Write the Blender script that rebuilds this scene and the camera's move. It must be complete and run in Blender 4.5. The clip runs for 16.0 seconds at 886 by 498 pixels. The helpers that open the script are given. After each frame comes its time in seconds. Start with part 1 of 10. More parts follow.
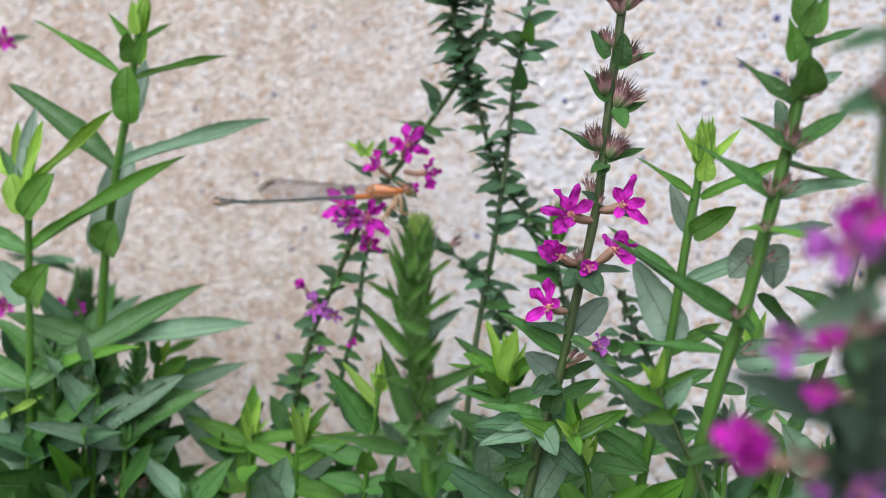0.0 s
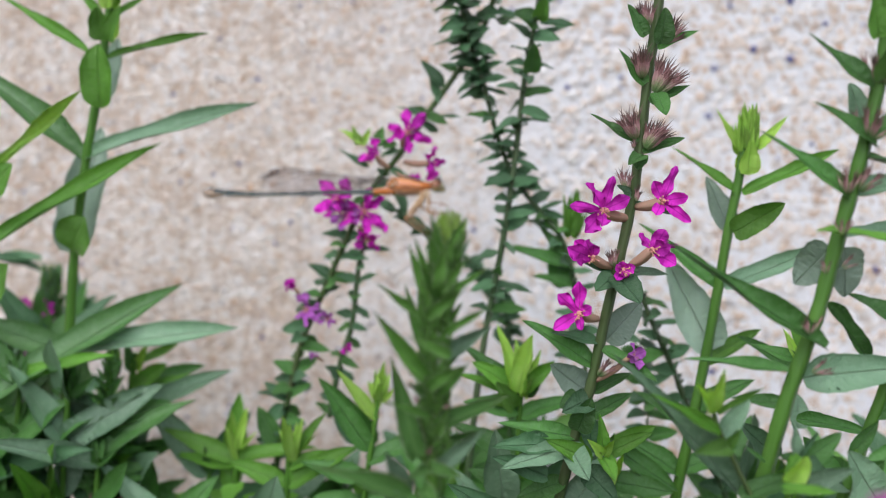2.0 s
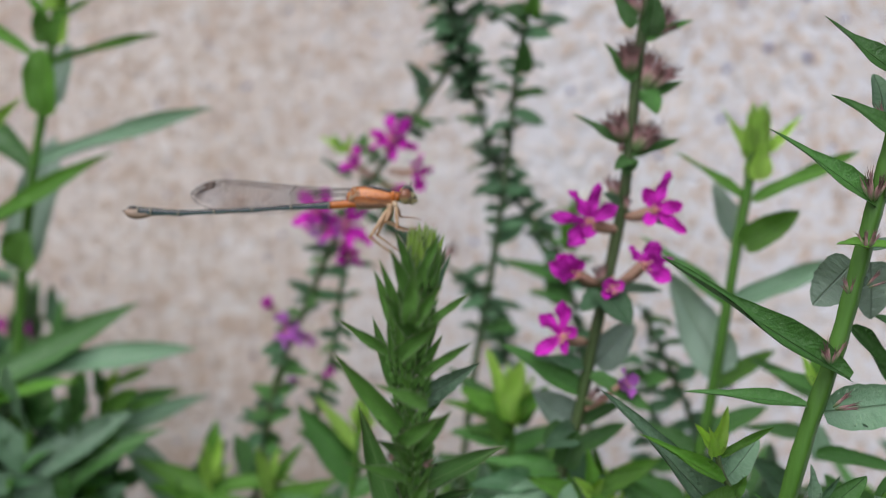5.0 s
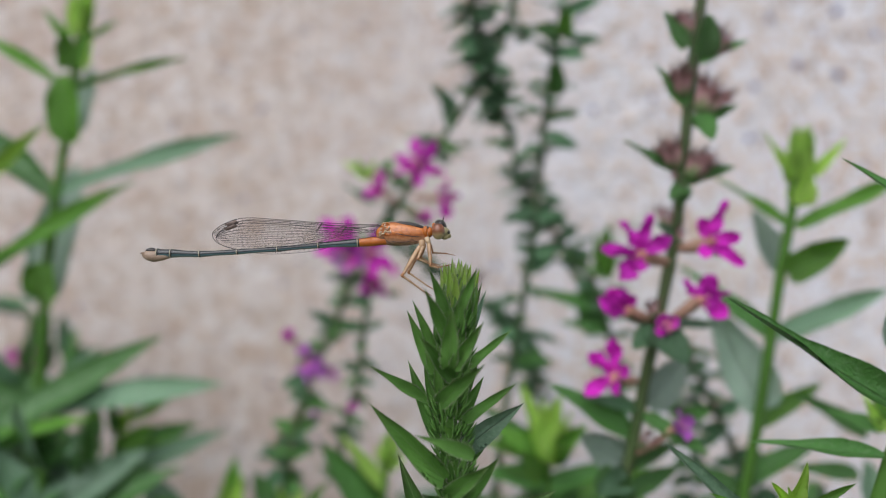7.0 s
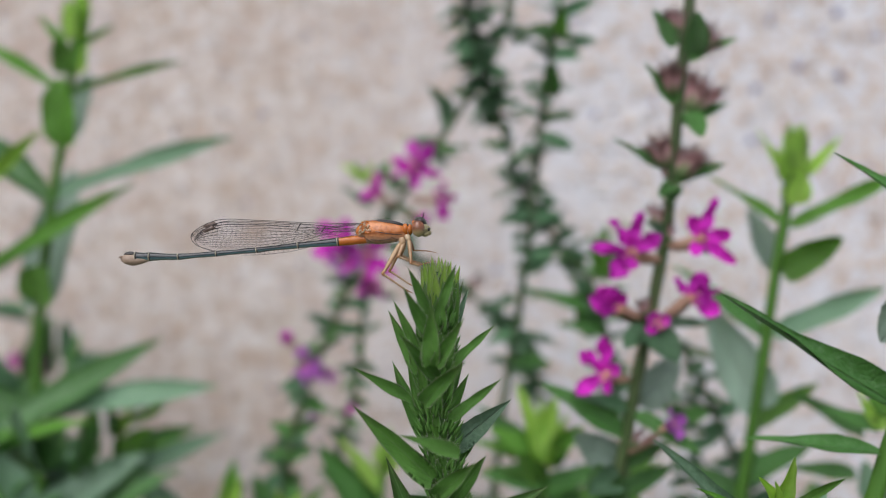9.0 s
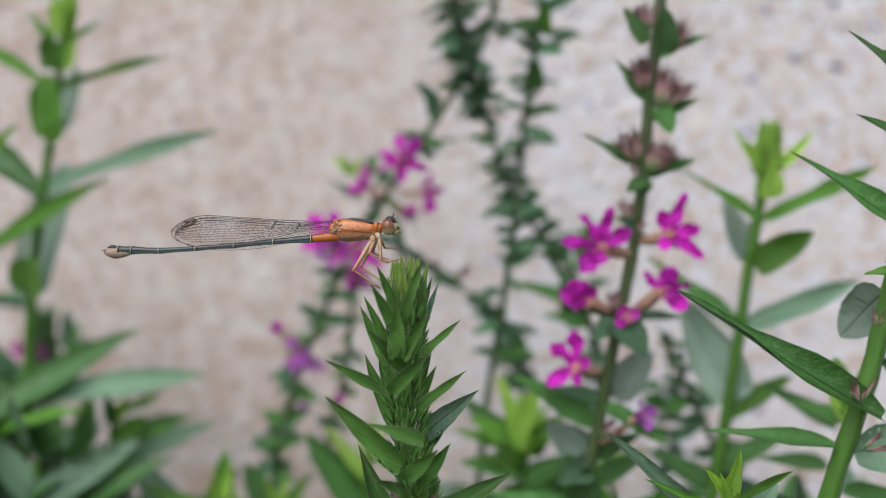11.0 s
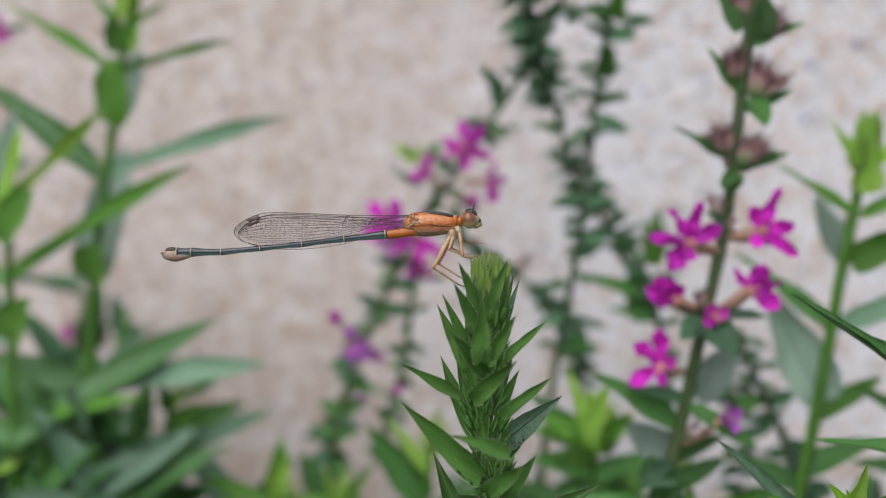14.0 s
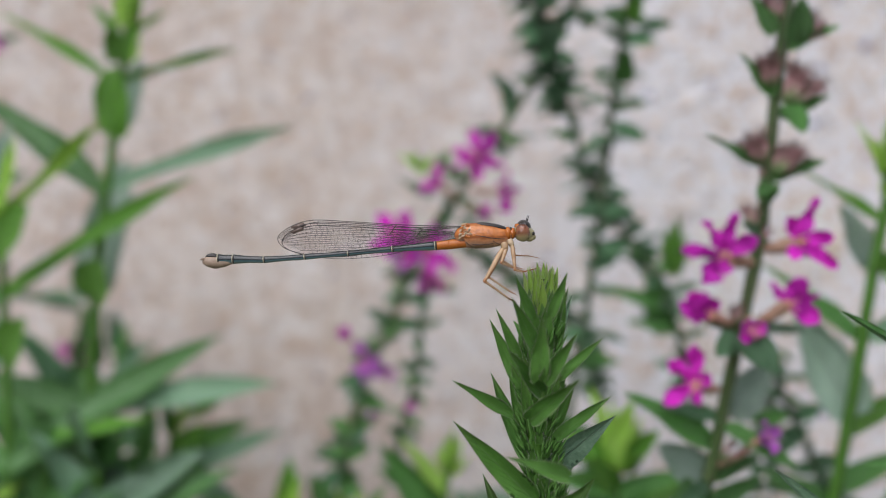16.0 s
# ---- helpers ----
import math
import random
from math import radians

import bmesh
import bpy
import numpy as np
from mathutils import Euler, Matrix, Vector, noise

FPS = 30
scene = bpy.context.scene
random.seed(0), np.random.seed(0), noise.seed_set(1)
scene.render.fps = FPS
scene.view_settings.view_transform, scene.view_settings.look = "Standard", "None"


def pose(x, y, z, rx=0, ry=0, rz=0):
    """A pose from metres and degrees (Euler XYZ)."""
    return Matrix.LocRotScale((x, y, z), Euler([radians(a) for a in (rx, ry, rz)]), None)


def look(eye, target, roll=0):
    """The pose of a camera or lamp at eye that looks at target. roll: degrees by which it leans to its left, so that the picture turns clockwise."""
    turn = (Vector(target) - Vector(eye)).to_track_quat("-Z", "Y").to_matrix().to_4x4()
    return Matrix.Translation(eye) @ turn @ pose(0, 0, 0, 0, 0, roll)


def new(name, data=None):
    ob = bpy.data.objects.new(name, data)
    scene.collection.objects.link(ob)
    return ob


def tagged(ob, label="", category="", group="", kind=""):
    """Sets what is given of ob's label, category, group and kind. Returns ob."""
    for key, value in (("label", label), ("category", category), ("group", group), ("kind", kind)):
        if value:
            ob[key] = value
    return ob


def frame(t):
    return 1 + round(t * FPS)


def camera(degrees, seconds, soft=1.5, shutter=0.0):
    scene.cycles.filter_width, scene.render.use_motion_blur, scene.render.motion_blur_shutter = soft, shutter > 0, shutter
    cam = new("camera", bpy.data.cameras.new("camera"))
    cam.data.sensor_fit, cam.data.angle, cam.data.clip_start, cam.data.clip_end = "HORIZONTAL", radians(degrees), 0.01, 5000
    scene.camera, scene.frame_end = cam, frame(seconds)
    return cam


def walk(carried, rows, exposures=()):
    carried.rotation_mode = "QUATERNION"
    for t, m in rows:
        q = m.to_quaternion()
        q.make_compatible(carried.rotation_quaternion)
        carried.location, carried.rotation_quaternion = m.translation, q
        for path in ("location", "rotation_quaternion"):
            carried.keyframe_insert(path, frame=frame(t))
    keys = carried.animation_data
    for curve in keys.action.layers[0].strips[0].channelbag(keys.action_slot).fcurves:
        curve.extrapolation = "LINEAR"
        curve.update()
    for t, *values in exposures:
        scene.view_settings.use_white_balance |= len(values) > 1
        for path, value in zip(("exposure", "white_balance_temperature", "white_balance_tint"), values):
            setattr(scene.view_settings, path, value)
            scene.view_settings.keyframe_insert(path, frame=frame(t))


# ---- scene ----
EXPOSURE = [(0, 0.04, 6200, 12), (1.5, 0.06, 6200, 12), (2.5, -0.12, 6250, 12), (3.5, -0.25, 6250, 13), (6.7, -0.29, 6250, 13), (9, -0.25, 6250, 13), (12, -0.21, 6250, 13), (14, -0.23, 6250, 13), (16, -0.27, 6250, 13)]
cam = camera(56.0, 16.0, soft=1.05)
# seconds, place in metres, yaw, pitch and roll in degrees
PATH = [
    (0, 0.03785, 0.02582, 0.63708, 2.293, -2.292, 2.355),
    (0.5, 0.03585, 0.02960, 0.63734, 1.913, -2.269, 2.320),
    (1, 0.03442, 0.03276, 0.63506, 1.501, -2.208, 2.317),
    (1.5, 0.03269, 0.03721, 0.63737, 1.034, -2.522, 2.481),
    (2, 0.03056, 0.04385, 0.63805, 0.669, -2.956, 2.430),
    (2.5, 0.03130, 0.04683, 0.63753, 0.593, -3.125, 2.346),
    (3, 0.03502, 0.05280, 0.63861, 1.130, -2.984, 2.548),
    (3.5, 0.04115, 0.05444, 0.63879, 2.426, -2.817, 2.511),
    (4, 0.04325, 0.05797, 0.63880, 2.825, -2.527, 2.400),
    (4.2, 0.04097, 0.05831, 0.63862, 2.350, -2.486, 2.224),
    (6.3, 0.03580, 0.06088, 0.64013, 2.251, -1.826, 1.543),
    (6.5, 0.03491, 0.06306, 0.64088, 2.348, -1.716, 1.555),
    (7, 0.03277, 0.06593, 0.64117, 2.611, -1.271, 1.501),
    (7.5, 0.03356, 0.06562, 0.64125, 3.046, -1.096, 1.515),
    (8, 0.03299, 0.06588, 0.64073, 3.116, -0.975, 1.346),
    (8.5, 0.03383, 0.06665, 0.64049, 3.272, -0.841, 1.411),
    (9, 0.03530, 0.06596, 0.63988, 3.223, -0.733, 1.230),
    (9.2, 0.03297, 0.06658, 0.64000, 2.465, -0.731, 1.159),
    (11.3, 0.04230, 0.06335, 0.64127, 4.376, -1.705, 1.207),
    (11.5, 0.04020, 0.06321, 0.64051, 4.260, -1.709, 1.189),
    (12, 0.03516, 0.06679, 0.64115, 4.131, -2.055, 1.054),
    (12.5, 0.03605, 0.06852, 0.64135, 4.995, -2.484, 1.320),
    (13, 0.03721, 0.06894, 0.64202, 5.744, -2.753, 1.655),
    (13.5, 0.03369, 0.06810, 0.64327, 5.629, -3.127, 1.728),
    (14, 0.03198, 0.06691, 0.64267, 5.554, -2.937, 1.851),
    (14.5, 0.03170, 0.06758, 0.64375, 5.581, -2.875, 1.708),
    (15, 0.02920, 0.07129, 0.64188, 5.504, -2.408, 1.262),
    (15.5, 0.02807, 0.07163, 0.64371, 5.325, -2.650, 1.416),
    (16, 0.02679, 0.07189, 0.64377, 4.888, -2.552, 1.199),
]
walk(cam, [(t, pose(x, y, z, 90 + pitch, 0, yaw) @ pose(0, 0, 0, 0, 0, roll)) for t, x, y, z, yaw, pitch, roll in PATH], EXPOSURE)
# the lens focuses on a mark that moves from the wall to the perch
FOCUS = [
    (0, 0.0309, 0.1900, 0.6301),
    (0.5, 0.0298, 0.2060, 0.6301),
    (1, 0.0294, 0.2246, 0.6277),
    (1.5, 0.0294, 0.2210, 0.6293),
    (2, 0.0288, 0.1886, 0.6304),
    (2.5, 0.0299, 0.1676, 0.6304),
    (3, 0.0328, 0.1636, 0.6327),
    (3.5, 0.0366, 0.1622, 0.6335),
    (4, 0.0377, 0.1697, 0.6339),
    (4.2, 0.0365, 0.1681, 0.6338),
    (6.3, 0.0322, 0.1528, 0.6372),
    (6.5, 0.0313, 0.1519, 0.6382),
    (7, 0.0289, 0.1513, 0.6393),
    (8, 0.0283, 0.1517, 0.6393),
    (9, 0.0305, 0.1503, 0.6388),
    (11.3, 0.0355, 0.1521, 0.6386),
    (12, 0.0290, 0.1525, 0.6381),
    (13, 0.0291, 0.1499, 0.6381),
    (14.5, 0.0237, 0.1491, 0.6396),
    (16, 0.0201, 0.1495, 0.6403),
]
focus_mark = new("focus_mark")
focus_mark.empty_display_size = 0.005
cam.data.dof.use_dof = True
cam.data.dof.focus_object = focus_mark
cam.data.dof.aperture_fstop = 13.4

MM = 0.001


def P(x, y, z):
    """A place in millimetres."""
    return Vector((x, y, z)) * MM


# ---------------------------------------------------------------- light
world = bpy.data.worlds.new("overcast_sky")
scene.world = world
world.use_nodes = True
wn = world.node_tree
sky = wn.nodes.new("ShaderNodeTexSky")
sky.sky_type = "NISHITA"
sky.sun_disc = False
sky.sun_elevation, sky.sun_rotation = radians(58), radians(205)
sky.air_density, sky.dust_density, sky.ozone_density = 1.0, 3.5, 1.0
soften = wn.nodes.new("ShaderNodeHueSaturation")
soften.inputs["Saturation"].default_value = 0.6
wn.links.new(sky.outputs[0], soften.inputs["Color"])
wn.links.new(soften.outputs[0], wn.nodes["Background"].inputs["Color"])
wn.nodes["Background"].inputs["Strength"].default_value = 0.12

sun = bpy.data.lights.new("sun", "SUN")
sun.energy, sun.angle, sun.color = 2.2, radians(70), (0.98, 0.98, 1.0)
sun_ob = new("sun", sun)
sun_ob.matrix_world = look((0, 0, 0), (0.3, 1.0, -0.95))


# ---------------------------------------------------------------- materials
class Nodes:
    """A short way to write a node material."""

    def __init__(self, name):
        self.mat = bpy.data.materials.new(name)
        self.mat.use_nodes = True
        self.tree = self.mat.node_tree
        self.bsdf = self.tree.nodes["Principled BSDF"]
        self.out = self.tree.nodes["Material Output"]

    def node(self, kind, **values):
        n = self.tree.nodes.new(kind)
        for key, value in values.items():
            if key in n.inputs:
                n.inputs[key].default_value = value
        return n

    def link(self, a, b):
        self.tree.links.new(a, b)

    def math(self, op, a, b=0.0, c=0.0, clamp=False):
        n = self.tree.nodes.new("ShaderNodeMath")
        n.operation, n.use_clamp = op, clamp
        for i, v in enumerate((a, b, c)):
            if isinstance(v, (int, float)):
                n.inputs[i].default_value = v
            else:
                self.link(v, n.inputs[i])
        return n.outputs[0]

    def mix(self, f, a, b, blend="MIX"):
        n = self.tree.nodes.new("ShaderNodeMix")
        n.data_type, n.blend_type = "RGBA", blend
        for socket, v in ((n.inputs[0], f), (n.inputs[6], a), (n.inputs[7], b)):
            if isinstance(v, (int, float)):
                socket.default_value = v
            elif isinstance(v, tuple):
                socket.default_value = (*v, 1)
            else:
                self.link(v, socket)
        return n.outputs[2]

    def noise(self, scale, detail=3.0, coord=None, rough=0.55):
        n = self.node("ShaderNodeTexNoise", Scale=scale, Detail=detail, Roughness=rough)
        if coord is not None:
            self.link(coord, n.inputs["Vector"])
        return n.outputs["Fac"]

    def ramp(self, f, *stops):
        n = self.tree.nodes.new("ShaderNodeValToRGB")
        while len(n.color_ramp.elements) < len(stops):
            n.color_ramp.elements.new(0.5)
        for e, (pos, col) in zip(n.color_ramp.elements, stops):
            e.position, e.color = pos, (*col, 1)
        self.link(f, n.inputs[0])
        return n.outputs[0]

    def bump(self, height, strength, distance):
        n = self.node("ShaderNodeBump", Strength=strength, Distance=distance)
        self.link(height, n.inputs["Height"])
        self.link(n.outputs[0], self.bsdf.inputs["Normal"])

    def base(self, colour, rough=0.5, spec=0.5):
        if isinstance(colour, tuple):
            self.bsdf.inputs["Base Color"].default_value = (*colour, 1)
        else:
            self.link(colour, self.bsdf.inputs["Base Color"])
        self.bsdf.inputs["Roughness"].default_value = rough
        self.bsdf.inputs["Specular IOR Level"].default_value = spec
        return self.mat

    def thin(self, colour, part):
        """Lets some light through a thin blade."""
        t = self.node("ShaderNodeBsdfTranslucent")
        if isinstance(colour, tuple):
            t.inputs["Color"].default_value = (*colour, 1)
        else:
            self.link(colour, t.inputs["Color"])
        m = self.node("ShaderNodeMixShader", Fac=part)
        self.link(self.bsdf.outputs[0], m.inputs[1])
        self.link(t.outputs[0], m.inputs[2])
        self.link(m.outputs[0], self.out.inputs["Surface"])


def leaf_material(name, colour, rib, rough=0.42, through_part=0.3, spot=0.25):
    n = Nodes(name)
    tc = n.node("ShaderNodeTexCoord").outputs["Object"]
    info = n.node("ShaderNodeObjectInfo").outputs["Random"]
    sep = n.node("ShaderNodeSeparateXYZ")
    n.link(tc, sep.inputs[0])
    x, y = sep.outputs[0], sep.outputs[1]
    ay = n.math("ABSOLUTE", y)
    mid = n.math("SUBTRACT", 1.0, n.math("DIVIDE", ay, 0.03), clamp=True)
    side = n.math("SINE", n.math("MULTIPLY", n.math("SUBTRACT", x, n.math("MULTIPLY", ay, 0.35)), 62.0))
    side = n.math("SMOOTH_MIN", n.math("MAXIMUM", n.math("SUBTRACT", side, 0.86), 0.0), 0.1, 0.05)
    side = n.math("MULTIPLY", side, 5.0, clamp=True)
    dark = tuple(c * 0.58 for c in colour)
    lite = tuple(min(1, c * 1.45) for c in colour)
    shade = n.mix(info, dark, lite)
    grain = n.node("ShaderNodeCombineXYZ")
    n.link(n.math("MULTIPLY", x, 4.5), grain.inputs[0])
    n.link(y, grain.inputs[1])
    grain = grain.outputs[0]
    blotch = n.noise(2.2, 5.0, grain, 0.65)
    shade = n.mix(n.math("MULTIPLY", blotch, spot * 2), shade, tuple(c * 0.55 for c in colour))
    shade = n.mix(n.math("MULTIPLY", n.math("SUBTRACT", n.noise(5.0, 5.0, grain, 0.7), 0.47, clamp=True), 1.6, clamp=True), shade, rib)
    yellow = n.math("MULTIPLY", n.math("GREATER_THAN", n.noise(11.0, 2.0, grain), 0.71), 0.35)
    shade = n.mix(yellow, shade, (colour[0] * 2.2, colour[1] * 1.3, colour[2]))
    shade = n.mix(n.math("MULTIPLY", n.math("MULTIPLY", side, blotch), 0.12), shade, rib)
    shade = n.mix(n.math("MULTIPLY", mid, 0.5), shade, rib)
    n.base(shade, rough, 0.6)
    h = n.math("ADD", n.math("MULTIPLY", mid, -0.6), n.math("ADD", n.math("MULTIPLY", side, -0.03), n.math("MULTIPLY", n.noise(16.0, 3.0, grain), 0.35)))
    n.bump(n.math("ADD", h, n.math("MULTIPLY", n.noise(3.0, 3.0, grain), 0.8)), 0.8, 0.0007)
    n.thin(n.mix(0.5, shade, (colour[0] * 1.6, colour[1] * 1.5, colour[2] * 0.6)), through_part)
    return n.mat


GREEN = leaf_material("leaf_green", (0.105, 0.3, 0.06), (0.26, 0.45, 0.2), 0.34)
MEADOW = leaf_material("leaf_meadow_green", (0.165, 0.38, 0.115), (0.32, 0.53, 0.26), 0.34, 0.32)
FRESH = leaf_material("leaf_fresh_green", (0.175, 0.43, 0.05), (0.3, 0.54, 0.14), 0.42, 0.38)
YOUNG = leaf_material("leaf_young_yellow_green", (0.5, 0.79, 0.16), (0.56, 0.8, 0.28), 0.4, 0.5, 0.06)
DARK = leaf_material("leaf_dark_green", (0.1, 0.24, 0.105), (0.18, 0.33, 0.18), 0.34, 0.22)
# shade on the nearest stalk's leaves, painted into a very dark green
SHADED_LEAF = leaf_material("leaf_shaded_dark", (0.05, 0.095, 0.06), (0.08, 0.13, 0.08), 0.7, 0.05)
GREY = leaf_material("leaf_grey_green", (0.215, 0.38, 0.225), (0.4, 0.56, 0.38), 0.34, 0.2)
PALE_LEAF = leaf_material("leaf_pale_underside", (0.36, 0.5, 0.39), (0.48, 0.6, 0.49), 0.34, 0.25, 0.12)


def bract_material(name, low, high, rim_colour=(0.5, 0.56, 0.36), rib=(0.24, 0.4, 0.14)):
    """Green bracts with a thin pale rim, side veins and a purple-brown tip."""
    n = Nodes(name)
    tc = n.node("ShaderNodeTexCoord").outputs["Object"]
    info = n.node("ShaderNodeObjectInfo").outputs["Random"]
    sep = n.node("ShaderNodeSeparateXYZ")
    n.link(tc, sep.inputs[0])
    x, ay = sep.outputs[0], n.math("ABSOLUTE", sep.outputs[1])
    half = n.math("MULTIPLY", n.math("POWER", n.math("ADD", x, 0.03), 0.4), n.math("MULTIPLY", n.math("POWER", n.math("SUBTRACT", 1.0, x), 1.15), 1.05))
    edge = n.math("DIVIDE", ay, n.math("ADD", half, 0.01))
    mid = n.math("SUBTRACT", 1.0, n.math("DIVIDE", ay, 0.03), clamp=True)
    rim = n.math("MULTIPLY", n.math("SUBTRACT", edge, 0.84, clamp=True), 6.0, clamp=True)
    tip = n.math("MULTIPLY", n.math("SUBTRACT", n.math("ADD", x, n.math("MULTIPLY", edge, 0.22)), 0.72, clamp=True), 3.0, clamp=True)
    vein = n.math("SINE", n.math("MULTIPLY", n.math("SUBTRACT", x, n.math("MULTIPLY", ay, 1.1)), 48.0))
    vein = n.math("MULTIPLY", n.math("SUBTRACT", vein, 0.8, clamp=True), 4.0, clamp=True)
    shade = n.mix(info, low, high)
    shade = n.mix(n.math("MULTIPLY", n.noise(7.0, 5.0, tc), 0.5), shade, tuple(c * 0.45 for c in low))
    shade = n.mix(n.math("MULTIPLY", vein, 0.3), shade, (0.2, 0.36, 0.12))
    shade = n.mix(n.math("MULTIPLY", n.math("MULTIPLY", tip, n.noise(4.0, 2.0, tc)), 0.6, clamp=True), shade, (0.14, 0.09, 0.05))
    shade = n.mix(n.math("MULTIPLY", rim, 0.85), shade, rim_colour)
    shade = n.mix(n.math("MULTIPLY", mid, 0.6), shade, rib)
    n.base(shade, 0.5, 0.4)
    n.bump(n.math("ADD", n.noise(24.0, 4.0, tc), n.math("MULTIPLY", vein, -0.6)), 0.9, 0.0003)
    n.thin(shade, 0.28)
    return n.mat


BRACT = bract_material("bract_green_with_purple_rim", (0.14, 0.37, 0.06), (0.28, 0.62, 0.12))
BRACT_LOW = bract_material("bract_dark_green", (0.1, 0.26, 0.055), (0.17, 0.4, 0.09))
BRACT_YOUNG = bract_material("bract_yellow_green", (0.5, 0.86, 0.1), (0.66, 0.95, 0.2), (0.66, 0.86, 0.34), (0.6, 0.86, 0.2))


def stem_material(name, colour, other):
    n = Nodes(name)
    tc = n.node("ShaderNodeTexCoord").outputs["Object"]
    m = n.node("ShaderNodeMapping")
    m.inputs["Scale"].default_value = (900, 900, 60)
    n.link(tc, m.inputs[0])
    streak = n.noise(1.0, 3.0, m.outputs[0])
    patch = n.noise(45.0, 3.0, tc)
    shade = n.mix(streak, tuple(c * 0.6 for c in colour), tuple(c * 1.25 for c in colour))
    shade = n.mix(n.math("MULTIPLY", n.math("SUBTRACT", patch, 0.35, clamp=True), 1.6, clamp=True), shade, other)
    n.base(shade, 0.5, 0.4)
    n.bump(streak, 0.5, 0.0003)
    return n.mat


STEM_GREEN = stem_material("stem_green", (0.075, 0.2, 0.022), (0.115, 0.27, 0.04))
STEM_BROWN = stem_material("stem_green_brown", (0.07, 0.13, 0.035), (0.11, 0.11, 0.055))
STEM_DARK = stem_material("stem_dark", (0.07, 0.13, 0.05), (0.11, 0.13, 0.07))


def petal_material(name, colour, vein):
    n = Nodes(name)
    tc = n.node("ShaderNodeTexCoord").outputs["Object"]
    info = n.node("ShaderNodeObjectInfo").outputs["Random"]
    sep = n.node("ShaderNodeSeparateXYZ")
    n.link(tc, sep.inputs[0])
    mid = n.math("SUBTRACT", 1.0, n.math("DIVIDE", n.math("ABSOLUTE", sep.outputs[1]), 0.05), clamp=True)
    shade = n.mix(info, tuple(c * 0.75 for c in colour), tuple(min(1, c * 1.25) for c in colour))
    shade = n.mix(n.math("MULTIPLY", n.noise(9.0, 4.0, tc), 0.4), shade, tuple(min(1, c * 1.5 + 0.03) for c in colour))
    shade = n.mix(n.math("MULTIPLY", mid, 0.6), shade, vein)
    n.base(shade, 0.55, 0.3)
    n.bump(n.noise(12.0, 4.0, tc), 0.6, 0.0005)
    n.thin(shade, 0.3)
    return n.mat


MAGENTA = petal_material("petal_magenta", (0.76, 0.03, 0.6), (0.42, 0.008, 0.33))
LILAC = petal_material("petal_lilac", (0.55, 0.16, 0.6), (0.38, 0.06, 0.42))


def plain(name, a, b, scale, rough=0.5, spec=0.4, bump=0.3, depth=0.0002):
    n = Nodes(name)
    tc = n.node("ShaderNodeTexCoord").outputs["Object"]
    f = n.noise(scale, 4.0, tc)
    n.base(n.mix(f, a, b), rough, spec)
    n.bump(n.noise(scale * 3, 3.0, tc), bump, depth)
    return n.mat


CALYX = plain("calyx_reddish_green", (0.52, 0.25, 0.21), (0.38, 0.3, 0.18), 900, 0.6, 0.3)
BUDS = plain("bud_tips_green", (0.085, 0.24, 0.04), (0.15, 0.29, 0.07), 500, 0.6, 0.3)
STAMEN = plain("stamen_yellow", (0.75, 0.4, 0.2), (0.7, 0.3, 0.35), 800)
FRINGE = plain("hair_pale_green", (0.5, 0.56, 0.38), (0.7, 0.72, 0.58), 600)

# ---------------------------------------------------------------- building helpers


def mesh_of(name, verts, faces, mat, smooth=True):
    me = bpy.data.meshes.new(name)
    me.from_pydata([tuple(v) for v in verts], [], faces)
    me.update()
    me.materials.append(mat)
    if smooth:
        me.polygons.foreach_set("use_smooth", [True] * len(me.polygons))
    return me


def child(name, me, parent, m=None, label=""):
    ob = new(name, me)
    ob.parent = parent
    if m is not None:
        ob.matrix_basis = m
    if label:
        ob["label"] = label
    return ob


def smooth_line(points, per=5):
    """A rounded line through the points, which may lie unevenly; each point is a Vector of any size."""
    pts = [points[0] * 2 - points[1], *points, points[-1] * 2 - points[-2]]
    out = []
    for a, b, c, d in zip(pts, pts[1:], pts[2:], pts[3:]):
        t1 = max((b - a).length, 1e-9) ** 0.5
        t2 = t1 + max((c - b).length, 1e-9) ** 0.5
        t3 = t2 + max((d - c).length, 1e-9) ** 0.5
        for i in range(per):
            t = t1 + (t2 - t1) * i / per
            p = a.lerp(b, t / t1)
            q = b.lerp(c, (t - t1) / (t2 - t1))
            r = c.lerp(d, (t - t2) / (t3 - t2))
            u = p.lerp(q, t / t2)
            v = q.lerp(r, (t - t1) / (t3 - t1))
            out.append(u.lerp(v, (t - t1) / (t2 - t1)))
    return out + [points[-1]]


def tube(line, radii, sides=8, ridge=0.0, cap=True):
    """Vertices and faces of a tube along a line of Vectors."""
    verts, faces = [], []
    up = Vector((0, 1, 0))
    for i, p in enumerate(line):
        way = (line[min(i + 1, len(line) - 1)] - line[max(i - 1, 0)]).normalized()
        u = way.cross(up)
        if u.length < 1e-4:
            u = way.cross(Vector((1, 0, 0)))
        u.normalize()
        v = way.cross(u).normalized()
        for k in range(sides):
            a = 2 * math.pi * k / sides
            r = radii[i] * (1 + ridge * math.cos(4 * a))
            verts.append(p + (u * math.cos(a) + v * math.sin(a)) * r)
    for i in range(len(line) - 1):
        for k in range(sides):
            a, b = i * sides + k, i * sides + (k + 1) % sides
            faces.append((a, b, b + sides, a + sides))
    if cap:
        faces.append(tuple(range(sides))[::-1])
        faces.append(tuple(range(len(verts) - sides, len(verts))))
    return verts, faces


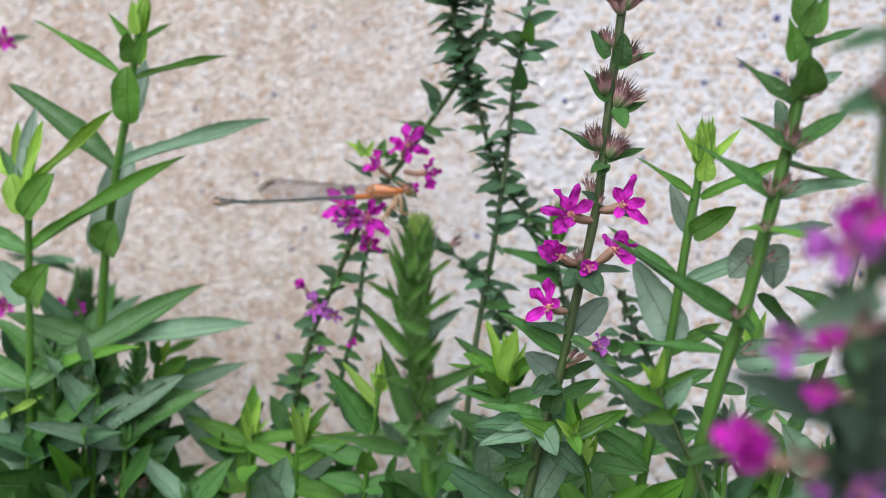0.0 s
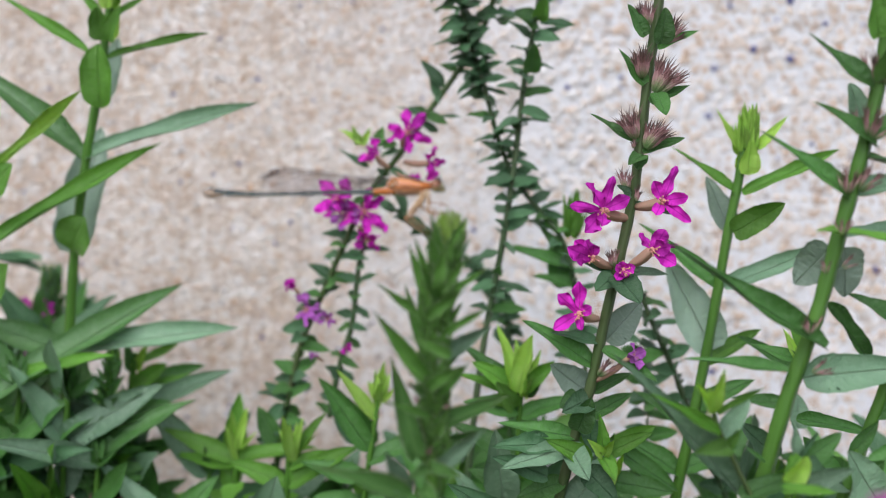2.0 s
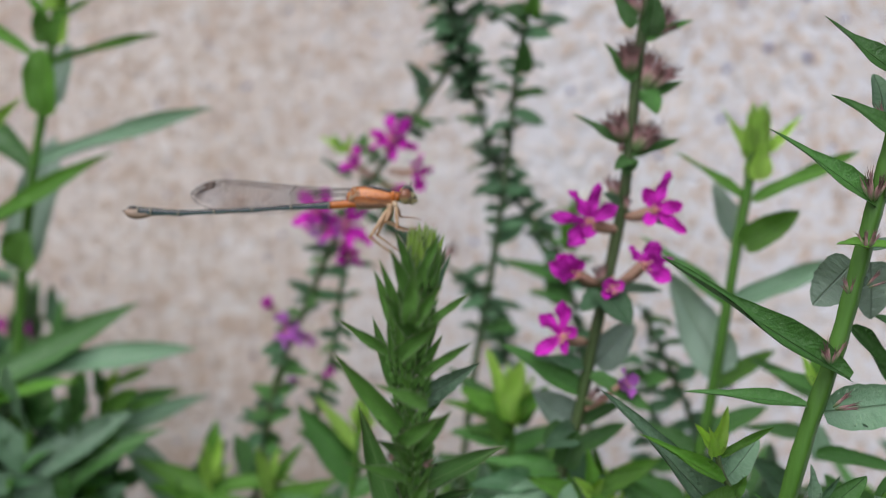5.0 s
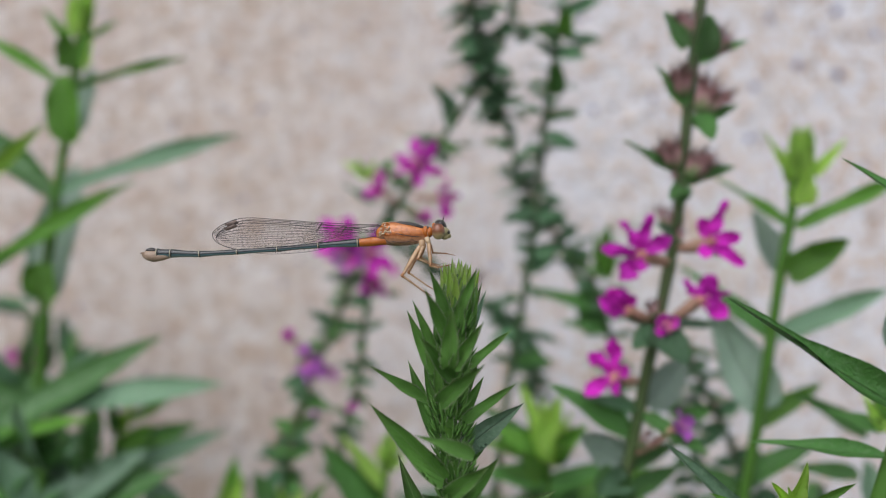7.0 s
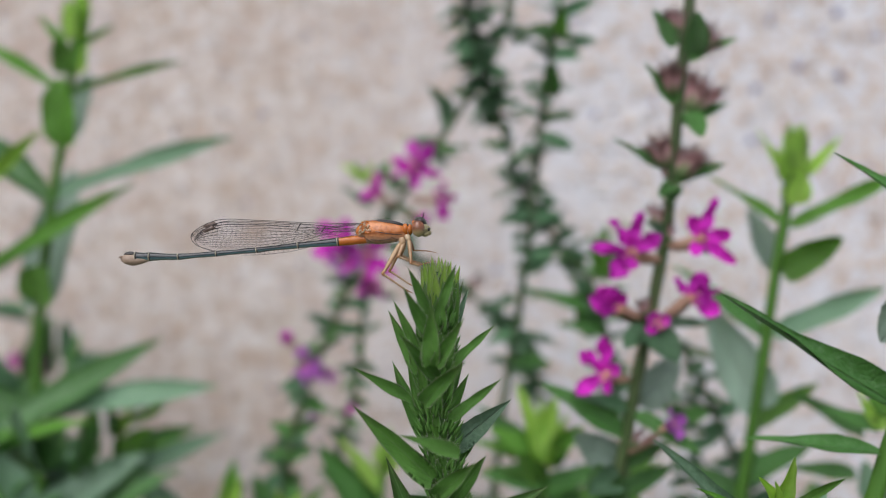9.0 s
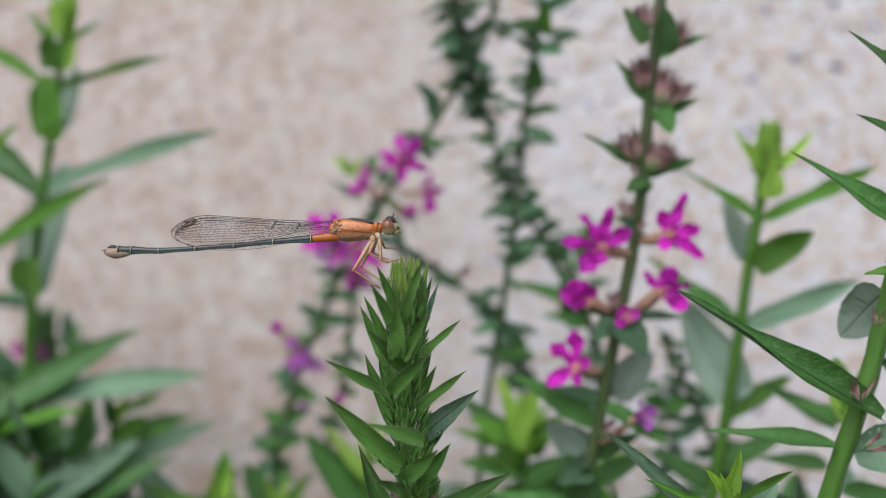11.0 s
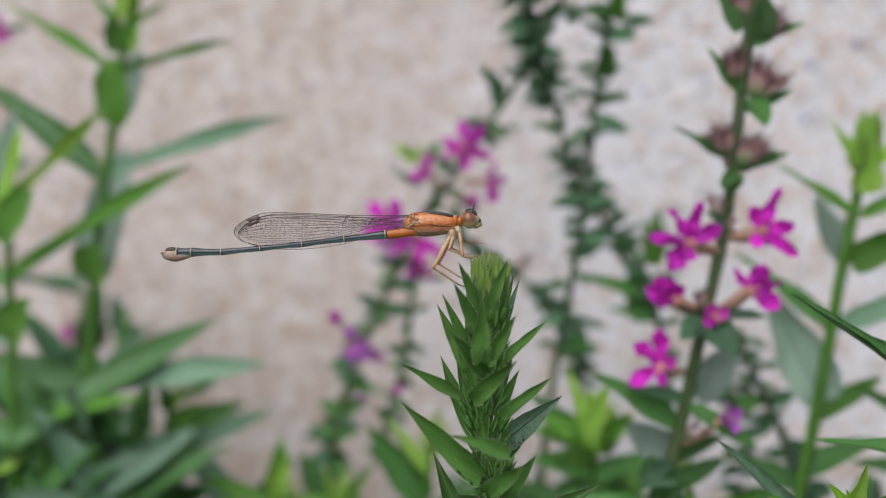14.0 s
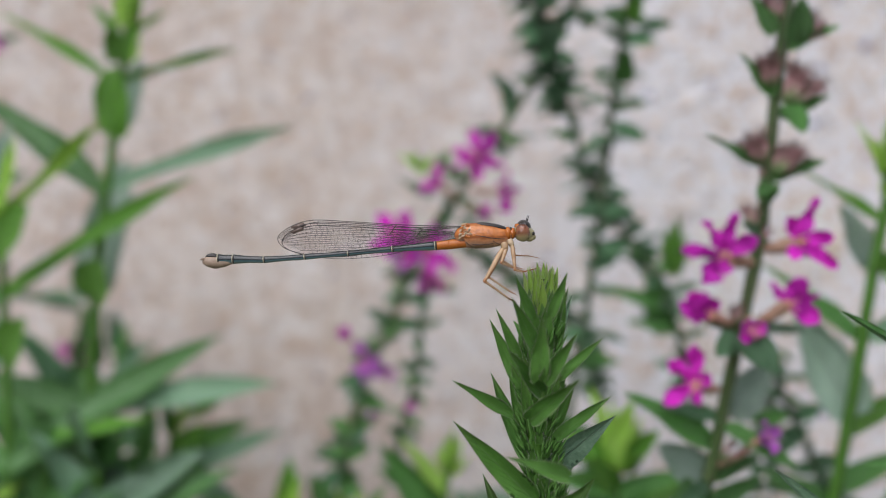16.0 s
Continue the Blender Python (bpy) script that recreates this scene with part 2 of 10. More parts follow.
def joined(*pieces):
    verts, faces = [], []
    for v, f in pieces:
        k = len(verts)
        verts += list(v)
        faces += [tuple(i + k for i in g) for g in f]
    return verts, faces


def blob(c, rx, ry, rz, rings=8, sides=12):
    """A closed rounded body."""
    verts, faces = [Vector(c) + Vector((0, 0, rz))], []
    for i in range(1, rings):
        a = math.pi * i / rings
        for k in range(sides):
            b = 2 * math.pi * k / sides
            verts.append(Vector(c) + Vector((rx * math.sin(a) * math.cos(b), ry * math.sin(a) * math.sin(b), rz * math.cos(a))))
    verts.append(Vector(c) - Vector((0, 0, rz)))
    for k in range(sides):
        faces.append((0, 1 + k, 1 + (k + 1) % sides))
        n = 1 + (rings - 2) * sides
        faces.append((len(verts) - 1, n + (k + 1) % sides, n + k))
    for i in range(rings - 2):
        for k in range(sides):
            a, b = 1 + i * sides + k, 1 + i * sides + (k + 1) % sides
            faces.append((a, a + sides, b + sides, b))
    return verts, faces


# leaf blades, one long and one wide, laid along x, face up
def outline(kind, x):
    if kind == "lance":
        return (x + 0.02) ** 0.42 * (1 - x) ** 0.85 * 2.1
    if kind == "ovate":
        return (x + 0.015) ** 0.3 * (1 - x) ** 0.72 * 1.8
    if kind == "cup":
        return (x + 0.002) ** 0.5 * (1 - x) ** 0.62 * 2.1
    if kind == "bract":
        return (x + 0.03) ** 0.4 * (1 - x) ** 1.15 * 2.1
    if kind == "small":
        return (x + 0.01) ** 0.5 * (1 - x) ** 0.95 * 2.2
    if kind == "petal":
        return 0.24 + 1.2 * x ** 1.1 * (1 - x ** 2.5) if x < 0.999 else 0.12
    return 1


def blade(kind, mat, arch, fold, wave, name="leaf", steps=16, thick=0.012, twist=0.0):
    verts, faces = [], []
    r = random.Random(int(arch * 1000) + len(kind))
    cols = (-1, -0.55, 0, 0.55, 1)
    for i in range(steps + 1):
        x = i / steps
        w = outline(kind, x) * 0.5
        w *= 1 + r.uniform(-0.05, 0.05)
        for c in cols:
            y = c * w
            z = arch * 4 * x * (1 - x) + fold * abs(c) ** 1.3 * w + wave * math.sin(9 * x + 1.3 * c) * abs(c) * w + twist * (x - 0.3) * c * w
            verts.append((x, y, z))
    n = len(cols)
    for i in range(steps):
        for k in range(n - 1):
            a = i * n + k
            faces.append((a, a + n, a + n + 1, a + 1))
    # an underside, so that the blade has body
    k0 = len(verts)
    verts += [(x, y * 0.985, z - thick * (1.6 if i % n == 2 else 1.0)) for i, (x, y, z) in enumerate(verts)]
    faces += [tuple(reversed([v + k0 for v in f])) for f in faces]
    for i in range(steps):
        for k in (0, n - 1):
            a, b = i * n + k, (i + 1) * n + k
            faces.append((a, a + k0, b + k0, b) if k else (b, b + k0, a + k0, a))
    return mesh_of(name, verts, faces, mat)


BLADES = {}
# arch, fold, wave and twist of the blades
VARIANTS = ((0.03, 0.3, 0.12, 0.25), (0.09, 0.42, 0.14, -0.35), (-0.05, 0.34, 0.17, 0.4), (0.14, 0.26, 0.22, -0.3), (0.06, 0.6, 0.26, 0.4), (-0.06, 0.75, 0.34, -0.4))
BRACTS = []


def blade_for(kind, mat, variant):
    key = (kind, mat.name, variant)
    if key not in BLADES:
        arch, fold, wave, twist = VARIANTS[variant]
        BLADES[key] = blade(kind, mat, arch, fold, wave, twist=twist)
    return BLADES[key]


CAMERA_SIDE = Vector((0, -1, 0.12)).normalized()
rng = random.Random(7)


def leaf(plant, kind, mat, at, way, width, roll=50, name="leaf", variant=None):
    """A leaf at a place (mm), along a way (mm), so wide (mm); roll 0 lies flat, 90 stands on edge with its face to the path."""
    way = Vector(way) * MM
    x = way.normalized()
    side = CAMERA_SIDE - x * CAMERA_SIDE.dot(x)
    side = side.normalized() if side.length > 0.05 else Vector((0, 0, 1))
    up = side.cross(x)
    up = up if up.z > 0 else -up
    z = up * math.cos(radians(roll)) + side * math.sin(radians(roll))
    y = z.cross(x)
    m = Matrix((x, y, z)).transposed().to_4x4()
    m.translation = P(*at) - base_of(plant)
    size = (way.length, width * MM, 0.5 * (way.length * 0.5 + width * MM))
    variant = rng.randrange(3) if variant is None else variant
    if kind == "bract":
        BRACTS.append((plant, m @ Matrix.Diagonal((*size, 1)), variant))
    return child(name, blade_for(kind, mat, variant), plant, m @ Matrix.Diagonal((*size, 1)))


def base_of(plant):
    """Where a plant stands, also for a part of it."""
    return (plant.parent or plant).location


def plant_at(x, y, name, label, category="plant", group="flowering plants along the wall"):
    ob = new(name)
    ob.empty_display_size = 0.01
    ob.location = P(x, y, 0)
    return tagged(ob, label, category, group)


def stem(plant, points, r0, r1, mat, ridge=0.15, name="stem", label=""):
    """A tapering, slightly angular stem through points (mm), in the place's space."""
    line = smooth_line([P(*p) - base_of(plant) for p in points], 6)
    top, foot = line[-1].z, max(line[0].z, line[-1].z - 0.12)
    radii = [MM * (r0 + (r1 - r0) * max(0.0, (p.z - foot) / (top - foot))) * (1 + 0.05 * math.sin(i * 1.7)) for i, p in enumerate(line)]
    v, f = tube(line, radii, 12, ridge)
    return child(name, mesh_of("stem", v, f, mat), plant, None, label)


def low_pairs(plant, points, z0, z1, step, length, width, mat, seed):
    """Opposite leaves down a stem, each pair turned a quarter from the one above, drooping more towards the ground."""
    r = random.Random(seed)
    line = smooth_line([Vector(p) for p in points], 8)
    z, turn, first = z0, r.uniform(0, 3), True
    while z > z1:
        p = min(line, key=lambda q: abs(q.z - z))
        young = z > 500
        for s in (0, math.pi):
            a = turn + s + r.uniform(-0.3, 0.3)
            ln = length * r.uniform(0.6, 1.05) * (0.68 if young else 1.0)
            e = r.uniform(0.25, 1.0) if young else r.uniform(-0.1, 0.5)
            m = r.choice((mat, GREEN, GREY, GREEN, DARK, FRESH)) if young else mat
            leaf(plant, r.choice(("lance", "lance", "ovate")) if young else "lance", m, (p.x, p.y, z),
                 (ln * math.cos(a) * math.cos(e), ln * math.sin(a) * math.cos(e) * 0.75, ln * math.sin(e)), width * r.uniform(0.65, 1.0), r.uniform(30, 85), variant=r.randrange(4))
        turn += math.pi / 2 + r.uniform(-0.3, 0.3)
        z -= (step * 0.55 if young else step * 1.3) * r.uniform(0.8, 1.2)


def tip_tuft(plant, at, lean, height, width, mat, count, seed, flare=0.2):
    """The closed young leaves at a growing tip."""
    r = random.Random(seed)
    for i in range(count):
        a = i * 2.4 + r.uniform(-0.2, 0.2)
        k = 1 - i / count
        ln = height * (0.55 + 0.45 * r.random())
        out = 0.03 + flare * k * k
        leaf(plant, "bract", mat, (at[0] + width * 0.4 * math.cos(a), at[1] + width * 0.4 * math.sin(a), at[2] - height * 0.35 * k),
             (lean * ln + out * ln * math.cos(a), out * ln * math.sin(a), ln), width * r.uniform(0.8, 1.2), 90 if math.sin(a) < 0 else -90)


PETALS = {}


def petal_mesh(mat, variant):
    if (mat.name, variant) not in PETALS:
        arch, fold, wave = ((-0.1, 0.3, 0.6), (0.12, 0.4, 0.7), (0.04, -0.35, 0.75))[variant]
        PETALS[(mat.name, variant)] = blade("petal", mat, arch, fold, wave, "petal", 8, 0.02)
    return PETALS[(mat.name, variant)]


def flower(plant, root, centre, facing, size, mat=MAGENTA, opening=1.0, count=6, seed=1, calyx=None):
    """A loosestrife flower: a ribbed calyx tube from the stem, crumpled petals and stamens."""
    r = random.Random(seed * 13 + 5)
    a, b = P(*root) - base_of(plant), P(*centre) - base_of(plant)
    f = Vector(facing).normalized()
    ln = (b - a).length
    line = smooth_line([a, a.lerp(b, 0.5) + Vector((0, 0, -0.05 * ln)), b - f * size * 0.03 * MM], 4)
    n = len(line) - 1
    radii = [MM * min(size, 12.5) * (0.04 + 0.045 * math.sin(math.pi * (0.15 + 0.6 * i / n))) for i in range(n + 1)]
    v, fc = tube(line, radii, 12, 0.0)
    v = [p for p in v]
    ob = child("flower", mesh_of("flower", v, fc, calyx or CALYX), plant)
    x = f.cross(Vector((0, 0, 1)))
    x = x.normalized() if x.length > 0.1 else Vector((1, 0, 0))
    y = f.cross(x)
    turn = r.uniform(0, 1)
    broad = 1.0 if opening > 0.6 else 1.55
    count = count if opening > 0.6 else 4
    for i in range(count):
        ang = turn + 2 * math.pi * i / count + r.uniform(-0.32, 0.32)
        out = x * math.cos(ang) + y * math.sin(ang)
        tilt = r.uniform(-0.05, 0.65) + (1 - opening) * 1.1
        d = (out * math.cos(tilt) + f * math.sin(tilt)).normalized()
        s = d.cross(f).normalized()
        z = s.cross(d) * -1
        twist = r.uniform(-0.5, 0.5)
        s, z = s * math.cos(twist) + z * math.sin(twist), z * math.cos(twist) - s * math.sin(twist)
        m = Matrix((d, z.cross(d), z)).transposed().to_4x4()
        m.translation = b + out * size * 0.035 * MM
        pl = size * 0.47 * MM * r.uniform(0.82, 1.12)
        child("petal", petal_mesh(mat, r.randrange(3)), ob, m @ Matrix.Diagonal((pl, pl * r.uniform(0.48, 0.7) * broad, pl, 1)))
    pieces = [blob(b + f * size * 0.005 * MM, *(size * 0.045 * MM,) * 3, 5, 8)]
    for i in range(6):
        ang = 2 * math.pi * i / 6 + 0.4
        d = (f + (x * math.cos(ang) + y * math.sin(ang)) * 0.45).normalized()
        e = b + d * size * MM * r.uniform(0.16, 0.3)
        pieces.append(tube([b, e], [size * 0.008 * MM] * 2, 4))
        pieces.append(blob(e, *(size * 0.016 * MM,) * 3, 4, 6))
    child("stamen_tuft", mesh_of("stamen_tuft", *joined(*pieces), STAMEN), ob)
    return ob


def bloom(plant, root, centre, petals, seed=1, thick=0.8, mat=MAGENTA):
    """An open flower on a stout ribbed calyx. Each petal: its turn in degrees from the right, upwards; length, width (mm); lean to the path."""
    r = random.Random(seed)
    a, b = P(*root) - base_of(plant), P(*centre) - base_of(plant)
    line = smooth_line([a, a.lerp(b, 0.5) + Vector((0, 0, -0.0003)), b], 4)
    n = len(line) - 1
    radii = [MM * thick * (0.55 + 0.55 * math.sin(math.pi * (0.08 + 0.66 * i / n))) for i in range(n + 1)]
    pieces = [tube(line, radii, 16, 0.09)]
    way = (b - a).normalized()
    u = way.cross(Vector((0, 1, 0.1))).normalized()
    v = way.cross(u)
    for k in range(6):
        out = u * math.cos(k * 1.047) + v * math.sin(k * 1.047)
        foot = b - way * 0.0002 + out * thick * 0.75 * MM
        pieces.append(tube([foot, foot + way * 0.0005 + out * 0.0003, foot + way * 0.0009 + out * 0.0008], [0.00014, 0.0001, 0.00002], 5))
    ob = child("flower", mesh_of("flower", *joined(*pieces), CALYX), plant)
    for ang, ln, wide, lean in petals:
        d = Vector((math.cos(radians(ang)), -lean, math.sin(radians(ang)))).normalized()
        face = Vector((0, -1, 0.1))
        z = (face - d * face.dot(d)).normalized()
        turn = r.uniform(-0.5, 0.5)
        side = z.cross(d)
        z = z * math.cos(turn) + side * math.sin(turn)
        m = Matrix((d, z.cross(d), z)).transposed().to_4x4()
        m.translation = b + d * 0.0002
        child("petal", petal_mesh(mat, r.randrange(3)), ob, m @ Matrix.Diagonal((ln * MM, wide * 1.4 * MM, ln * 0.75 * MM, 1)))
    pieces = [blob(b + Vector((0, -0.0004, 0)), 0.00055, 0.0004, 0.00055, 5, 8)]
    for k in range(7):
        d = Vector((r.uniform(-0.6, 0.6), -1, r.uniform(-0.6, 0.4))).normalized()
        e = b + d * r.uniform(0.0012, 0.0028)
        pieces += [tube([b, e], [0.00009, 0.00007], 4), blob(e, 0.0002, 0.0002, 0.0002, 4, 6)]
    child("stamen_tuft", mesh_of("stamen_tuft", *joined(*pieces), STAMEN), ob)
    return ob


def calyx_material():
    """Withered calyx tubes: green at the foot, mauve above, with dark teeth."""
    n = Nodes("calyx_withered")
    tc = n.node("ShaderNodeTexCoord").outputs["Object"]
    info = n.node("ShaderNodeObjectInfo").outputs["Random"]
    sep = n.node("ShaderNodeSeparateXYZ")
    n.link(tc, sep.inputs[0])
    f = n.math("ADD", sep.outputs[0], n.math("MULTIPLY", n.math("SUBTRACT", info, 0.5), 0.35))
    f = n.math("ADD", f, n.math("MULTIPLY", n.math("SUBTRACT", n.noise(9.0, 3.0, tc), 0.5), 0.4))
    n.base(n.ramp(f, (0.0, (0.15, 0.26, 0.09)), (0.24, (0.29, 0.31, 0.17)), (0.42, (0.5, 0.33, 0.3)), (0.6, (0.48, 0.26, 0.27)), (0.78, (0.3, 0.17, 0.16)), (1.0, (0.15, 0.1, 0.085))), 0.55, 0.35)
    n.bump(n.noise(30.0, 3.0, tc), 0.5, 0.0002)
    return n.mat


def calyx_mesh(seed):
    """One ribbed, swollen tube whose rim runs out into thin bent teeth."""
    r = random.Random(seed)
    n = 16
    verts, faces = [], []
    bend = r.uniform(-0.06, 0.06)
    for x, rad in ((0, 0.05), (0.1, 0.1), (0.26, 0.135), (0.42, 0.13), (0.54, 0.105), (0.6, 0.1)):
        for k in range(n):
            a = 2 * math.pi * k / n
            q = rad * (1.1 if k % 2 else 0.9)
            verts.append((x, q * math.cos(a) + bend * x, q * math.sin(a)))
    rows = 6
    for i in range(rows - 1):
        for k in range(n):
            p, q = i * n + k, i * n + (k + 1) % n
            faces.append((p, q, q + n, p + n))
    faces.append(tuple(range(n))[::-1])
    rim = (rows - 1) * n
    faces.append(tuple(range(rim, rim + n)))
    for k in range(0, n, 2):
        a = 2 * math.pi * (k + 0.5 + r.uniform(-0.3, 0.3)) / n
        out, across = Vector((0, math.cos(a), math.sin(a))), Vector((0, -math.sin(a), math.cos(a)))
        foot = Vector((0.6, bend * 0.6, 0)) + out * 0.1
        ln, lean = r.uniform(0.3, 0.68), r.uniform(0.05, 0.65)
        mid = foot + Vector((ln * 0.5, 0, 0)) + out * ln * lean * 0.3
        c = len(verts)
        verts += [mid - across * 0.035, mid + across * 0.035, mid - out * 0.05, foot + Vector((ln, 0, 0)) + out * ln * lean, foot - out * 0.06]
        p, q = rim + k, rim + (k + 1) % n
        faces += [(p, q, c + 1, c), (q, c + 4, c + 2, c + 1), (c + 4, p, c, c + 2), (c, c + 1, c + 3), (c + 1, c + 2, c + 3), (c + 2, c, c + 3)]
    return mesh_of("calyx", verts, faces, CALYX_DRY, False)


CALYX_DRY = calyx_material()
CALYXES = [calyx_mesh(i) for i in range(4)]


def seed_cluster(plant, at, way, size, count=6, seed=1, spread=0.52, girth=0.72):
    """A whorl of withered, ribbed calyx tubes with pointed teeth, each by itself."""
    r = random.Random(seed * 7 + 3)
    w = Vector(way).normalized()
    u = w.cross(Vector((0.3, 1, 0.2))).normalized()
    v = w.cross(u)
    o = P(*at) - base_of(plant)
    for i in range(count):
        ang = i * 2.4
        k = spread * math.sqrt((i + 0.3) / count)
        d = (w + u * k * math.cos(ang) + v * k * math.sin(ang)).normalized()
        e = d.cross(Vector((0.2, 0.5, 0.9))).normalized()
        m = Matrix((d, e, d.cross(e))).transposed().to_4x4()
        m.translation = o + (u * math.cos(ang) + v * math.sin(ang)) * size * 0.16 * MM * k
        ln = size * MM * r.uniform(0.72, 1.02)
        child("calyx", CALYXES[r.randrange(4)], plant, m @ Matrix.Diagonal((ln, ln * girth, ln * girth, 1)))


# ---------------------------------------------------------------- ground and wall
def soil_material():
    n = Nodes("soil")
    tc = n.node("ShaderNodeTexCoord").outputs["Object"]
    f = n.noise(40.0, 6.0, tc)
    g = n.noise(0.8, 4.0, tc)
    n.base(n.mix(g, n.mix(f, (0.05, 0.035, 0.024), (0.14, 0.1, 0.07)), (0.09, 0.1, 0.05)), 0.9, 0.2)
    n.bump(f, 0.8, 0.01)
    return n.mat


def build_ground():
    v, f = [], []
    xs = [-40, -6, -1.5, *[i * 0.1 for i in range(-8, 9)], 1.5, 6, 40]
    ys = [-40, -6, -1.5, *[i * 0.1 - 0.3 for i in range(-6, 8)], 1.5, 6, 40]
    for y in ys:
        for x in xs:
            near = max(abs(x), abs(y)) < 1.2
            v.append((x, y, noise.noise(Vector((x * 6, y * 6, 0))) * 0.008 if near else 0))
    w = len(xs)
    for j in range(len(ys) - 1):
        for i in range(w - 1):
            a = j * w + i
            f.append((a, a + 1, a + w + 1, a + w))
    return tagged(new("ground", mesh_of("ground", v, f, soil_material())), "dark garden soil under the flowering plants", "ground", kind="structure")


ground = build_ground()
WALL_Y = 342.4


def cement_material():
    n = Nodes("white_cement")
    tc = n.node("ShaderNodeTexCoord").outputs["Object"]
    f = n.noise(420.0, 5.0, tc)
    g = n.noise(14.0, 4.0, tc)
    shade = n.mix(f, (0.7, 0.69, 0.71), (0.91, 0.91, 0.935))
    sx = n.node("ShaderNodeSeparateXYZ")
    n.link(tc, sx.inputs[0])
    stain = n.math("ADD", n.math("MULTIPLY", n.math("SUBTRACT", 0.055, sx.outputs[0]), 9.0), n.math("SUBTRACT", g, 0.3), clamp=True)
    shade = n.mix(n.math("MULTIPLY", stain, 0.95), shade, n.mix(n.ramp(n.noise(230.0, 3.0, tc), (0.35, (0, 0, 0)), (0.65, (1, 1, 1))), (0.53, 0.41, 0.31), (0.89, 0.83, 0.785)))
    wide = n.noise(75.0, 3.0, tc, 0.65)
    shade = n.mix(n.math("MULTIPLY", n.math("MULTIPLY", stain, n.math("SUBTRACT", 0.52, wide, clamp=True)), 3.0, clamp=True), shade, (0.5, 0.38, 0.3))
    n.base(shade, 0.75, 0.25)
    n.bump(n.math("ADD", f, n.math("MULTIPLY", n.noise(1500.0, 3.0, tc), 0.4)), 0.8, 0.001)
    return n.mat


PEBBLE_SHADES = {}


def pebble_material(single=False):
    """Washed pebbles, each of its own shade."""
    if single in PEBBLE_SHADES:
        return PEBBLE_SHADES[single]
    n = Nodes("washed_pebbles")
    PEBBLE_SHADES[single] = n.mat
    tc = n.node("ShaderNodeTexCoord").outputs["Object"]
    isl = n.node("ShaderNodeObjectInfo").outputs["Random"] if single else n.node("ShaderNodeNewGeometry").outputs["Random Per Island"]
    shade = n.ramp(isl, (0.0, (0.8, 0.72, 0.64)), (0.16, (0.7, 0.55, 0.42)), (0.3, (0.54, 0.36, 0.23)), (0.42, (0.88, 0.85, 0.82)),
                   (0.56, (0.5, 0.46, 0.42)), (0.7, (0.74, 0.6, 0.47)), (0.82, (0.5, 0.29, 0.14)), (0.9, (0.34, 0.32, 0.32)), (1.0, (0.9, 0.88, 0.88)))
    f = n.noise(900.0, 4.0, tc)
    shade = n.mix(n.math("MULTIPLY", f, 0.3), shade, (0.74, 0.68, 0.63))
    g = n.noise(210.0, 3.0, tc)
    shade = n.mix(n.math("MULTIPLY", n.math("SUBTRACT", g, 0.49, clamp=True), 2.7, clamp=True), shade, (0.86, 0.83, 0.81))
    shade = n.mix(n.math("MULTIPLY", n.math("SUBTRACT", 0.49, g, clamp=True), 2.7, clamp=True), shade, (0.55, 0.38, 0.25))
    wide = n.noise(75.0, 3.0, tc, 0.65)
    shade = n.mix(n.math("MULTIPLY", n.math("SUBTRACT", wide, 0.5, clamp=True), 2.6, clamp=True), shade, (0.87, 0.82, 0.79))
    shade = n.mix(n.math("MULTIPLY", n.math("SUBTRACT", 0.5, wide, clamp=True), 2.6, clamp=True), shade, (0.55, 0.38, 0.265))
    film = n.noise(430.0, 4.0, tc, 0.6)
    shade = n.mix(n.math("MULTIPLY", n.math("SUBTRACT", film, 0.5, clamp=True), 3.0, clamp=True), shade, (0.91, 0.89, 0.89))
    n.base(shade, 0.6, 0.3)
    n.bump(f, 0.5, 0.0004)
    return n.mat


def pebble(r, c, size, proud):
    """One flattened stone that sits in the wall's face."""
    sides, rings = 7, 3
    a, b, turn = size * r.uniform(0.8, 1.25), size * r.uniform(0.65, 1.0), r.uniform(0, 3)
    verts, faces = [], []
    wob = [r.uniform(0.66, 1.14) for _ in range(sides)]
    for s, h in ((1.0, 0.0), (0.92, 0.7), (0.7, 0.97)):
        for k in range(sides):
            t = 2 * math.pi * k / sides
            x, z = a * s * wob[k] * math.cos(t), b * s * wob[k] * math.sin(t)
            verts.append((c[0] + x * math.cos(turn) - z * math.sin(turn), c[1] - proud * h, c[2] + x * math.sin(turn) + z * math.cos(turn)))
    verts.append((c[0], c[1] - proud, c[2]))
    for i in range(rings - 1):
        for k in range(sides):
            p, q = i * sides + k, i * sides + (k + 1) % sides
            faces.append((p, q, q + sides, p + sides))
    n = (rings - 1) * sides
    for k in range(sides):
        faces.append((n + k, n + (k + 1) % sides, len(verts) - 1))
    return verts, faces


